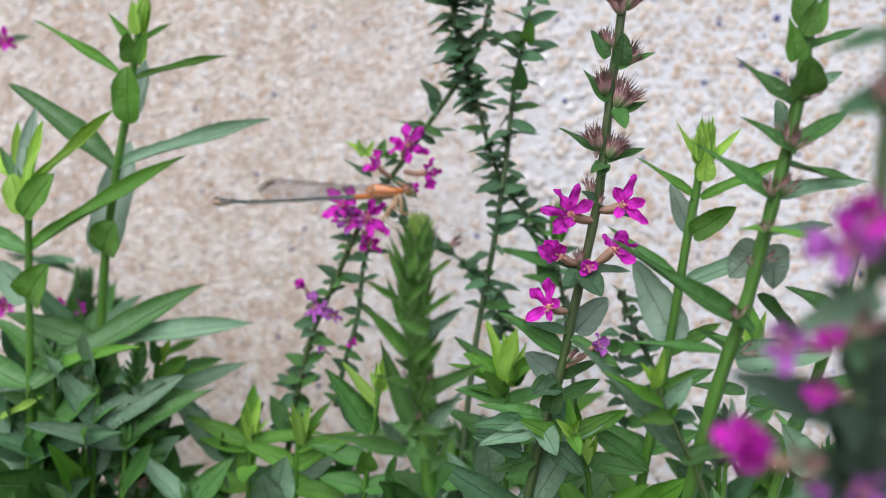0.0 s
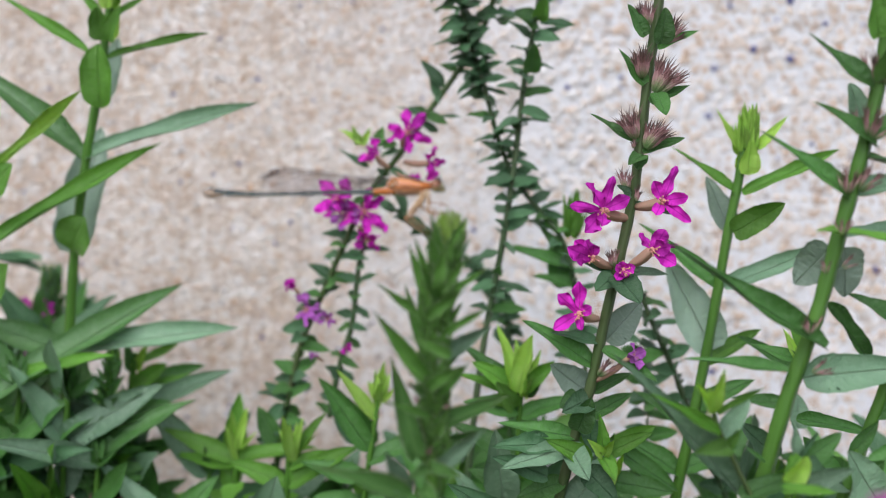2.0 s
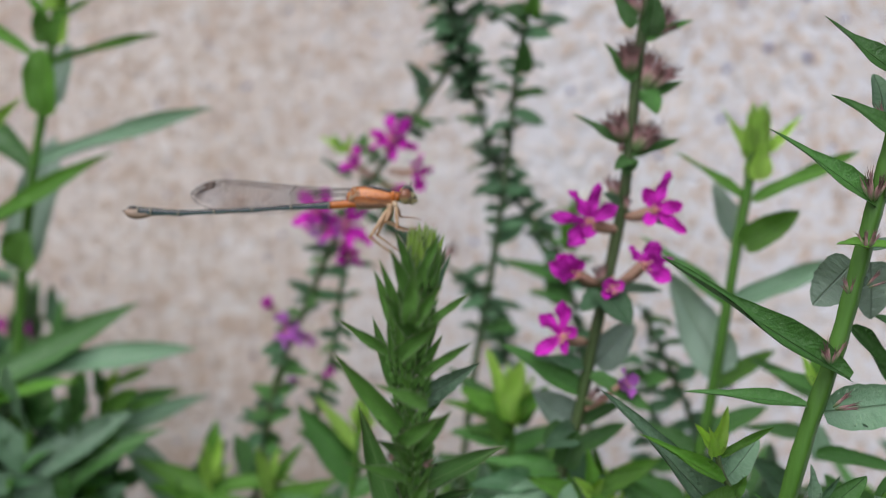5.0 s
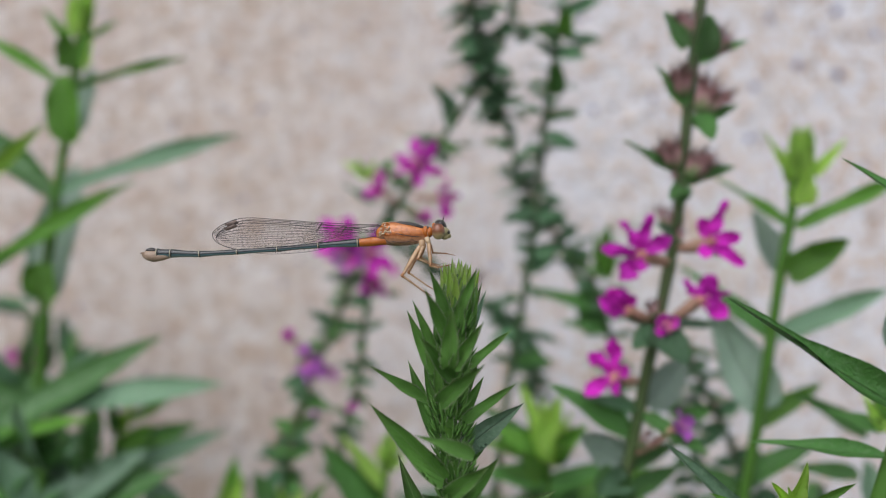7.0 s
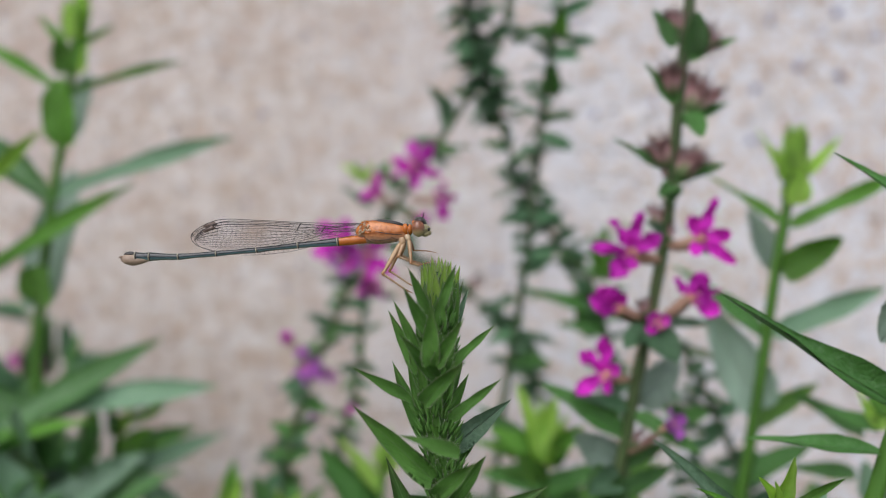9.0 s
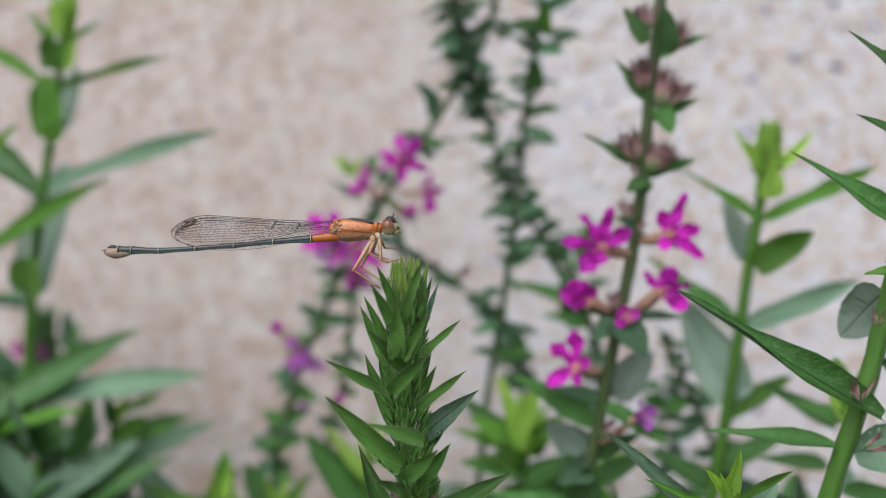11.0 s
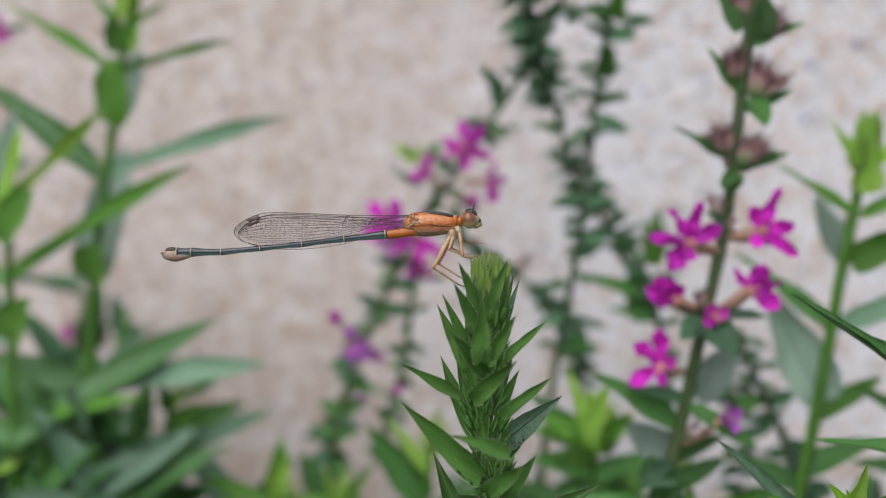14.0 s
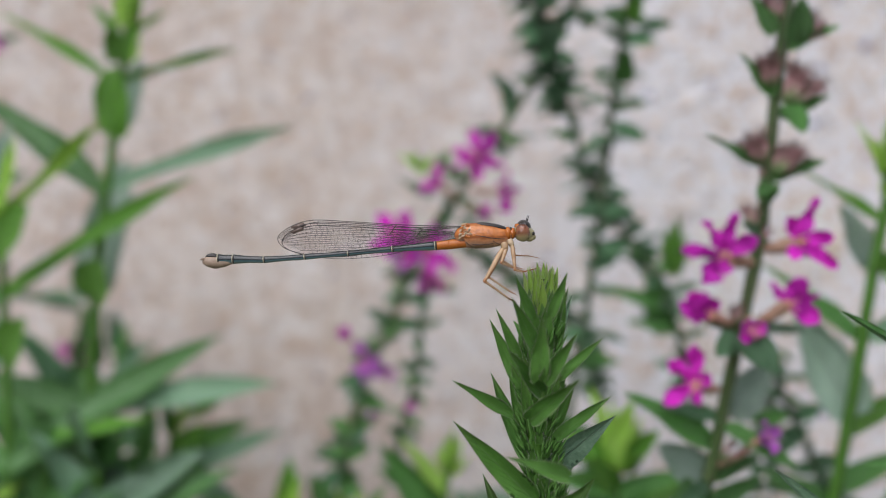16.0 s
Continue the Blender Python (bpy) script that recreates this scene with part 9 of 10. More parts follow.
fill_p = plant_at(2.8, 262, "leafy_loosestrife", "low leafy loosestrife shoot in the shade of the others", "plant")
fill_p_line = [(-1.1, 262, 0), (-0.4, 262, 120), (0.3, 262, 240), (0.9, 262, 360), (1.1, 262, 440), (1.3, 262, 500), (1.9, 262, 537.2), (2.3, 262, 553.3), (2.5, 262, 562.9)]
stem(fill_p, fill_p_line, 1.1, 0.6, STEM_GREEN)
low_pairs(fill_p, fill_p_line, 560, 60, 22, 40, 8.5, GREY, 315)
tip_tuft(fill_p, (2.5, 262, 562.9), 0, 9.3, 2.2, GREEN, 9, 415, 1.1)

fill_q = plant_at(50.6, 240, "leafy_loosestrife", "low leafy loosestrife shoot in the shade of the others", "plant")
fill_q_line = [(53.4, 240, 0), (54.1, 240, 120), (54.9, 240, 240), (55.7, 240, 360), (56, 240, 440), (56.2, 240, 500), (56.6, 240, 543.5), (56.8, 240, 558), (57, 240, 566.6)]
stem(fill_q, fill_q_line, 1, 0.6, STEM_GREEN)
low_pairs(fill_q, fill_q_line, 564, 60, 22, 40, 8.5, GREEN, 316)
tip_tuft(fill_q, (57, 240, 566.6), 0, 8.4, 2, GREEN, 9, 416, 1.1)

fill_r = plant_at(-82.6, 240, "leafy_loosestrife", "low leafy loosestrife shoot in the shade of the others", "plant")
fill_r_line = [(-82.2, 240, 0), (-81.6, 240, 120), (-81, 240, 240), (-80.6, 240, 360), (-80.7, 240, 440), (-80.6, 240, 500), (-80.1, 240, 540), (-79.5, 240, 556.9), (-79, 240, 571.5), (-78.6, 240, 580.2)]
stem(fill_r, fill_r_line, 1, 0.6, STEM_GREEN)
low_pairs(fill_r, fill_r_line, 577, 60, 22, 40, 8.5, GREEN, 317)
tip_tuft(fill_r, (-78.6, 240, 580.2), 0, 8.4, 2, GREEN, 9, 417, 1.1)

fill_s = plant_at(134.1, 240, "leafy_loosestrife", "low leafy loosestrife shoot in the shade of the others", "plant")
fill_s_line = [(133.8, 240, 0), (134.5, 240, 120), (135.4, 240, 240), (136.4, 240, 360), (136.9, 240, 440), (137.2, 240, 500), (137.3, 240, 540), (137.3, 240, 559.2), (137.3, 240, 573.4), (137.3, 240, 581.9)]
stem(fill_s, fill_s_line, 1, 0.6, STEM_GREEN)
low_pairs(fill_s, fill_s_line, 579, 60, 22, 40, 8.5, GREY, 318)
tip_tuft(fill_s, (137.3, 240, 581.9), 0, 8.4, 2, GREEN, 9, 418, 1.1)

fill_t = plant_at(-72.2, 262, "leafy_loosestrife", "low leafy loosestrife shoot in the shade of the others", "plant")
fill_t_line = [(-80.2, 262, 0), (-79.7, 262, 120), (-79.1, 262, 240), (-78.7, 262, 360), (-78.7, 262, 440), (-78.7, 262, 500), (-78.4, 262, 540), (-77.6, 262, 571.8), (-77, 262, 587.9), (-76.6, 262, 597.5)]
stem(fill_t, fill_t_line, 1.1, 0.6, STEM_GREEN)
low_pairs(fill_t, fill_t_line, 594, 60, 22, 40, 8.5, GREEN, 319)
tip_tuft(fill_t, (-76.6, 262, 597.5), 0, 9.3, 2.2, GREEN, 9, 419, 1.1)

fill_u = plant_at(-79.8, 258, "leafy_loosestrife", "low leafy loosestrife shoot in the shade of the others", "plant")
fill_u_line = [(-86, 258, 0), (-85.5, 258, 120), (-84.9, 258, 240), (-84.5, 258, 360), (-84.5, 258, 440), (-84.5, 258, 500), (-84.1, 258, 540), (-83.4, 258, 566.2), (-82.8, 258, 582.1), (-82.4, 258, 591.5)]
stem(fill_u, fill_u_line, 1.1, 0.6, STEM_GREEN)
low_pairs(fill_u, fill_u_line, 588, 60, 22, 40, 8.5, GREEN, 320)
tip_tuft(fill_u, (-82.4, 258, 591.5), 0, 9.2, 2.1, GREEN, 9, 420, 1.1)

fill_v = plant_at(-56.8, 250, "leafy_loosestrife", "low leafy loosestrife shoot in the shade of the others", "plant")
fill_v_line = [(-55.7, 250, 0), (-55.1, 250, 120), (-54.5, 250, 240), (-54.1, 250, 360), (-54, 250, 440), (-54, 250, 500), (-53.5, 250, 540), (-53, 250, 557.8), (-52.5, 250, 573), (-52.1, 250, 582.1)]
stem(fill_v, fill_v_line, 1, 0.6, STEM_GREEN)
low_pairs(fill_v, fill_v_line, 579, 60, 22, 40, 8.5, GREY, 321)
tip_tuft(fill_v, (-52.1, 250, 582.1), 0, 8.8, 2.1, GREEN, 9, 421, 1.1)

fill_w = plant_at(39.8, 268, "leafy_loosestrife", "low leafy loosestrife shoot in the shade of the others", "plant")
fill_w_line = [(33.2, 268, 0), (33.9, 268, 120), (34.7, 268, 240), (35.4, 268, 360), (35.6, 268, 440), (35.8, 268, 500), (36.3, 268, 546.3), (36.6, 268, 562.7), (36.9, 268, 572.5)]
stem(fill_w, fill_w_line, 1.1, 0.6, STEM_GREEN)
low_pairs(fill_w, fill_w_line, 569, 60, 22, 40, 8.5, GREEN, 322)
tip_tuft(fill_w, (36.9, 268, 572.5), 0, 9.6, 2.2, GREEN, 9, 422, 1.1)

fill_x = plant_at(18.9, 274, "leafy_loosestrife", "low leafy loosestrife shoot in the shade of the others", "plant")
fill_x_line = [(20.2, 274, 0), (20.9, 274, 120), (21.7, 274, 240), (22.3, 274, 360), (22.5, 274, 440), (22.7, 274, 500), (23.2, 274, 540), (23.6, 274, 556.9), (23.8, 274, 566.9)]
stem(fill_x, fill_x_line, 1.1, 0.7, STEM_GREEN)
low_pairs(fill_x, fill_x_line, 564, 60, 22, 40, 8.5, GREEN, 323)
tip_tuft(fill_x, (23.8, 274, 566.9), 0, 9.8, 2.3, GREEN, 9, 423, 1.1)

fill_y = plant_at(-72.4, 236, "leafy_loosestrife", "low leafy loosestrife shoot in the shade of the others", "plant")
fill_y_line = [(-76.8, 236, 0), (-76.2, 236, 120), (-75.6, 236, 240), (-75.2, 236, 360), (-75.3, 236, 440), (-75.1, 236, 500), (-74.2, 236, 544.1), (-73.6, 236, 558.6), (-73.2, 236, 567.2)]
stem(fill_y, fill_y_line, 1, 0.6, STEM_GREEN)
low_pairs(fill_y, fill_y_line, 564, 60, 22, 40, 8.5, GREY, 324)
tip_tuft(fill_y, (-73.2, 236, 567.2), 0, 8.3, 1.9, GREEN, 9, 424, 1.1)

fill_z = plant_at(-66.7, 236, "leafy_loosestrife", "low leafy loosestrife shoot in the shade of the others", "plant")
fill_z_line = [(-65.2, 236, 0), (-64.6, 236, 120), (-64, 236, 240), (-63.6, 236, 360), (-63.7, 236, 440), (-63.4, 236, 500), (-62.6, 236, 540.4), (-62, 236, 554.8), (-61.7, 236, 563.5)]
stem(fill_z, fill_z_line, 1, 0.6, STEM_GREEN)
low_pairs(fill_z, fill_z_line, 561, 60, 22, 40, 8.5, GREEN, 325)
tip_tuft(fill_z, (-61.7, 236, 563.5), 0, 8.3, 1.9, GREEN, 9, 425, 1.1)

fill_ab = plant_at(48.8, 262, "leafy_loosestrife", "low leafy loosestrife shoot in the shade of the others", "plant")
fill_ab_line = [(51.8, 262, 0), (52.5, 262, 120), (53.3, 262, 240), (54, 262, 360), (54.3, 262, 440), (54.5, 262, 500), (54.8, 262, 540), (55, 262, 552.7), (55.2, 262, 568.6), (55.4, 262, 578.1)]
stem(fill_ab, fill_ab_line, 1.1, 0.6, STEM_GREEN)
low_pairs(fill_ab, fill_ab_line, 575, 60, 22, 40, 8.5, GREEN, 326)
tip_tuft(fill_ab, (55.4, 262, 578.1), 0, 9.3, 2.2, GREEN, 9, 426, 1.1)

fill_bb = plant_at(120.8, 236, "leafy_loosestrife", "low leafy loosestrife shoot in the shade of the others", "plant")
fill_bb_line = [(113.3, 236, 0), (114.1, 236, 120), (115, 236, 240), (115.9, 236, 360), (116.4, 236, 440), (116.6, 236, 500), (116.8, 236, 549.9), (116.8, 236, 563.9), (116.9, 236, 572.3)]
stem(fill_bb, fill_bb_line, 1, 0.6, STEM_GREEN)
low_pairs(fill_bb, fill_bb_line, 570, 60, 22, 40, 8.5, GREY, 327)
tip_tuft(fill_bb, (116.9, 236, 572.3), 0, 8.3, 1.9, GREEN, 9, 427, 1.1)

fill_cb = plant_at(128, 236, "leafy_loosestrife", "low leafy loosestrife shoot in the shade of the others", "plant")
fill_cb_line = [(128.5, 236, 0), (129.2, 236, 120), (130.2, 236, 240), (131.1, 236, 360), (131.6, 236, 440), (131.9, 236, 500), (131.9, 236, 547.9), (131.9, 236, 561.9), (132, 236, 570.3)]
stem(fill_cb, fill_cb_line, 1, 0.6, STEM_GREEN)
low_pairs(fill_cb, fill_cb_line, 567, 60, 22, 40, 8.5, GREEN, 328)
tip_tuft(fill_cb, (132, 236, 570.3), 0, 8.3, 1.9, GREEN, 9, 428, 1.1)

fill_db = plant_at(98.7, 238, "leafy_loosestrife", "low leafy loosestrife shoot in the shade of the others", "plant")
fill_db_line = [(99.1, 238, 0), (99.9, 238, 120), (100.8, 238, 240), (101.6, 238, 360), (102.1, 238, 440), (102.3, 238, 500), (102.5, 238, 545.4), (102.6, 238, 559.6), (102.7, 238, 568.1)]
stem(fill_db, fill_db_line, 1, 0.6, STEM_GREEN)
low_pairs(fill_db, fill_db_line, 565, 60, 22, 40, 8.5, GREEN, 329)
tip_tuft(fill_db, (102.7, 238, 568.1), 0, 8.4, 1.9, GREEN, 9, 429, 1.1)


# ---------------------------------------------------------------- the damselfly
def fly_material(name, a, b, scale=900, rough=0.4, spec=0.5):
    return plain(name, a, b, scale, rough, spec, 0.6, 0.0001)


ORANGE = fly_material("chitin_orange", (0.36, 0.085, 0.015), (0.7, 0.24, 0.045), 1100, 0.26)
CREAM = fly_material("chitin_cream", (0.42, 0.26, 0.13), (0.82, 0.68, 0.47), 1200, 0.3)
STRAW = fly_material("chitin_straw", (0.24, 0.11, 0.04), (0.78, 0.57, 0.34), 900, 0.26)
JOINT = fly_material("chitin_brown_joint", (0.3, 0.12, 0.045), (0.52, 0.26, 0.11), 1800, 0.32)
BLACK = fly_material("chitin_black", (0.02, 0.018, 0.016), (0.05, 0.045, 0.04), 700, 0.3)
PALE = fly_material("chitin_pale_ring", (0.46, 0.42, 0.29), (0.6, 0.55, 0.4))
TAILTIP = fly_material("chitin_dull_brown", (0.22, 0.14, 0.09), (0.56, 0.43, 0.32), 1100)
FACE = fly_material("face_khaki", (0.24, 0.2, 0.08), (0.52, 0.46, 0.23), 1000, 0.3)


def thorax_material():
    """Glossy orange above, a paler band at mid-height, pinkish brown below and grey-pink underneath."""
    n = Nodes("thorax_orange")
    tc = n.node("ShaderNodeTexCoord")
    s2 = n.node("ShaderNodeSeparateXYZ")
    n.link(tc.outputs["Normal"], s2.inputs[0])
    at = tc.outputs["Object"]
    up = n.math("ADD", n.math("MULTIPLY_ADD", s2.outputs[2], 0.5, 0.5), n.math("MULTIPLY", n.math("SUBTRACT", n.noise(900.0, 4.0, at), 0.5), 0.22))
    shade = n.ramp(up, (0.06, (0.3, 0.2, 0.15)), (0.22, (0.52, 0.3, 0.19)), (0.38, (0.56, 0.24, 0.1)), (0.46, (0.34, 0.1, 0.03)), (0.53, (0.6, 0.19, 0.04)), (0.74, (0.68, 0.23, 0.045)), (0.92, (0.36, 0.11, 0.025)))
    shade = n.mix(n.math("MULTIPLY", n.math("SUBTRACT", n.noise(2600.0, 4.0, at), 0.45, clamp=True), 1.6, clamp=True), shade, (0.22, 0.065, 0.02))
    n.base(shade, 0.22, 0.8)
    n.bump(n.noise(2200.0, 4.0, at), 0.8, 0.00012)
    return n.mat


def teal_material():
    """Black-bronze along the top, blue-green down the flanks, pale along the underside."""
    n = Nodes("abdomen_teal")
    tc = n.node("ShaderNodeTexCoord")
    s2 = n.node("ShaderNodeSeparateXYZ")
    n.link(tc.outputs["Normal"], s2.inputs[0])
    at = tc.outputs["Object"]
    up = n.math("ADD", n.math("MULTIPLY_ADD", s2.outputs[2], 0.5, 0.5), n.math("MULTIPLY", n.math("SUBTRACT", n.noise(1500.0, 3.0, at), 0.5), 0.1))
    n.base(n.ramp(up, (0.03, (0.32, 0.32, 0.25)), (0.14, (0.17, 0.24, 0.23)), (0.32, (0.1, 0.19, 0.2)), (0.42, (0.05, 0.1, 0.11)), (0.47, (0.012, 0.018, 0.019)), (0.9, (0.016, 0.024, 0.024))), 0.25, 0.7)
    return n.mat


def eye_material():
    """A compound eye: rust-brown above, khaki below, with dark specks."""
    n = Nodes("compound_eye")
    tc = n.node("ShaderNodeTexCoord")
    at = tc.outputs["Object"]
    s2 = n.node("ShaderNodeSeparateXYZ")
    n.link(tc.outputs["Normal"], s2.inputs[0])
    up = n.math("MULTIPLY_ADD", s2.outputs[2], 0.5, 0.5)
    shade = n.ramp(up, (0.0, (0.42, 0.39, 0.19)), (0.34, (0.36, 0.27, 0.13)), (0.48, (0.24, 0.1, 0.05)), (0.7, (0.3, 0.1, 0.04)), (0.9, (0.07, 0.025, 0.015)))
    speck = n.node("ShaderNodeTexVoronoi", Scale=1900.0)
    n.link(at, speck.inputs["Vector"])
    shade = n.mix(n.math("SUBTRACT", 1.0, n.math("MULTIPLY", speck.outputs["Distance"], 3.4), clamp=True), shade, (0.05, 0.02, 0.015))
    n.base(shade, 0.18, 0.7)
    n.bump(n.noise(9000.0, 2.0, at), 0.3, 0.00005)
    return n.mat


def membrane_material():
    n = Nodes("wing_membrane")
    tr = n.node("ShaderNodeBsdfTransparent")
    tr.inputs["Color"].default_value = (0.99, 0.985, 0.988, 1)
    n.bsdf.inputs["Base Color"].default_value = (0.6, 0.5, 0.55, 1)
    n.bsdf.inputs["Roughness"].default_value = 0.25
    m = n.node("ShaderNodeMixShader", Fac=0.012)
    n.link(tr.outputs[0], m.inputs[1])
    n.link(n.bsdf.outputs[0], m.inputs[2])
    n.link(m.outputs[0], n.out.inputs["Surface"])
    return n.mat


TEAL, EYE_SHADE, MEMBRANE, THORAX = teal_material(), eye_material(), membrane_material(), thorax_material()
VEIN = fly_material("wing_vein_brown", (0.025, 0.018, 0.016), (0.06, 0.045, 0.04))
STIGMA = fly_material("wing_stigma_brown", (0.13, 0.09, 0.07), (0.2, 0.14, 0.11))


def fly_part(name, pieces, mat, parent, label=""):
    v, f = joined(*pieces)
    return child(name, mesh_of(name, [Vector(p) * MM for p in v], f, mat), parent, None, label)


def rounded(points, radii, flat=1.0, sides=14, per=4):
    """A rounded body along points; radii in millimetres, flat squeezes it from side to side."""
    line = smooth_line([Vector((*p, r)) for p, r in zip(points, radii)], per)
    v, f = tube([Vector(p[:3]) for p in line], [max(p[3], 0.01) for p in line], sides)
    y0 = points[0][1]
    return [Vector((p.x, y0 + (p.y - y0) * flat, p.z)) for p in v], f


# upper and lower edge of a fore and of a hind wing, from base to tip: along and up, in millimetres
WING_TOP = {True: ((-5.68, 1.09), (-8.5, 1.38), (-11.69, 1.77), (-15.77, 2.38), (-19.77, 2.84), (-21.5, 2.42), (-22.15, 2.1), (-22.55, 1.82), (-22.76, 1.58), (-22.81, 1.37)),
            False: ((-6.2, 0.5), (-8.5, 1), (-10.2, 1.36), (-13.4, 1.9), (-17, 2.42), (-19.5, 2.6), (-21.2, 2.12), (-21.9, 1.76), (-22.25, 1.44), (-22.4, 1.22), (-22.45, 1.05))}
WING_LOW = {True: ((-5.68, 0.75), (-8.5, 0.55), (-11, 0.1), (-14, -0.55), (-16.5, -0.8), (-19, -0.55), (-21.1, -0.02), (-22.3, 0.5), (-22.6, 0.82), (-22.76, 1.1), (-22.81, 1.37)),
            False: ((-6.2, 0.05), (-9.3, -0.32), (-12.4, -0.94), (-16, -1.03), (-18.7, -0.75), (-21, -0.12), (-21.95, 0.32), (-22.25, 0.58), (-22.4, 0.82), (-22.45, 1.05))}


def build_wing(parent, side, fore):
    edges = []
    for pts in (WING_LOW[fore], WING_TOP[fore]):
        line = smooth_line([Vector((x, z, 0)) for x, z in pts], 12)
        edges.append(([-p.x for p in line], [p.y for p in line]))
    x0, x1 = WING_TOP[fore][0][0], WING_TOP[fore][-1][0]
    off = side * (0.07 if fore else 0.13)

    def at(f, h):
        """The place at a share f of the wing's length and h of its width there."""
        x = x0 + (x1 - x0) * min(max(f, 0.0), 1.0)
        low, top = (float(np.interp(-x, *e)) for e in edges)
        return Vector((x, off + side * 0.12 * (1 - f) + 0.03 * math.sin(9 * h + 4 * f), low + (top - low) * h))

    n, m = 44, 8
    ease = [math.sin(i / n * math.pi / 2) for i in range(n + 1)]
    verts = [at(e, k / m) for e in ease for k in range(m + 1)]
    faces = [(i * (m + 1) + k, (i + 1) * (m + 1) + k, (i + 1) * (m + 1) + k + 1, i * (m + 1) + k + 1) for i in range(n) for k in range(m)]
    wing = fly_part("wing", [(verts, faces)], MEMBRANE, parent, "clear wing with brown veins")
    pieces = []
    near = 1.0 if side < 0 else 0.55

    def vein(points, r):
        pieces.append(tube(points, [r * near] * len(points), 5, 0, False))

    # rim, and the long veins that fan out from the wing's root
    vein([at(e, 1) for e in ease], 0.036)
    vein([at(e, 0) for e in ease], 0.023)
    r = random.Random(3 if fore else 4)
    node = 0.35 if fore else 0.19
    fan = ((0.8, 0.91, 0.0, 0.97, 0.027), (0.62, 0.84, 0.0, 0.99, 0.02), (0.58, 0.74, 0.06, 0.995, 0.016), (0.5, 0.63, 0.1, 0.99, 0.019), (0.45, 0.52, 0.16, 0.985, 0.015),
           (0.42, 0.41, 0.13, 0.97, 0.017), (0.38, 0.31, 0.18, 0.95, 0.014), (0.3, 0.21, 0.12, 0.9, 0.017), (0.2, 0.11, 0.2, 0.84, 0.013))
    lines = []
    for h0, h1, f0, f1, thick in fan:
        def height(f, h0=h0, h1=h1, f1=f1):
            k = min(1.0, f / 0.62)
            return h0 + (h1 - h0) * k * k * (3 - 2 * k) - 0.1 * max(0.0, (f - 0.78 * f1) / 0.22) ** 2 * (h1 < 0.5)
        lines.append((height, f0, f1))
        vein([at(f0 + (f1 - f0) * i / 30, max(0.0, height(f0 + (f1 - f0) * i / 30))) for i in range(31)], thick * 1.2)
    lines.insert(0, (lambda f: 1.0, 0.0, 1.0))
    lines.append((lambda f: 0.0, 0.0, 1.0))
    # cross veins
    for k, ((ha, a0, a1), (hb, b0, b1)) in enumerate(zip(lines, lines[1:])):
        f, end = max(a0, b0, 0.1) + 0.02 + r.uniform(0, 0.02), min(a1, b1) - 0.015
        while f < end:
            if not (k == 0 and node - 0.2 < f < node) and r.random() < (0.45 if f < node + 0.05 else 0.86):
                d = r.uniform(-0.004, 0.004)
                vein([at(f, max(0.0, ha(f))), at(f + d, max(0.0, hb(f + d)))], 0.0085)
            f += r.uniform(0.024, 0.036) * (1.25 if k < 2 else 1.0)
    vein([at(node, 1.0), at(node + 0.012, 0.86), at(node + 0.03, 0.64)], 0.05)
    vein([at(node + 0.03, 0.64), at(node + 0.042, 0.5)], 0.026)
    fly_part("venation", pieces, VEIN, wing)
    s0 = 0.84 if fore else 0.865
    q = [at(f, h) for f, h in ((s0, 0.86), (s0 + 0.062, 0.82), (s0 + 0.085, 0.985), (s0 + 0.018, 0.99))]
    q2 = [p + Vector((0, 0.03, 0)) for p in q]
    q = [p - Vector((0, 0.03, 0)) for p in q]
    fly_part("stigma", [(q + q2, [(0, 1, 2, 3), (7, 6, 5, 4), (0, 4, 5, 1), (1, 5, 6, 2), (2, 6, 7, 3), (3, 7, 4, 0)])], STIGMA, wing)
    return wing


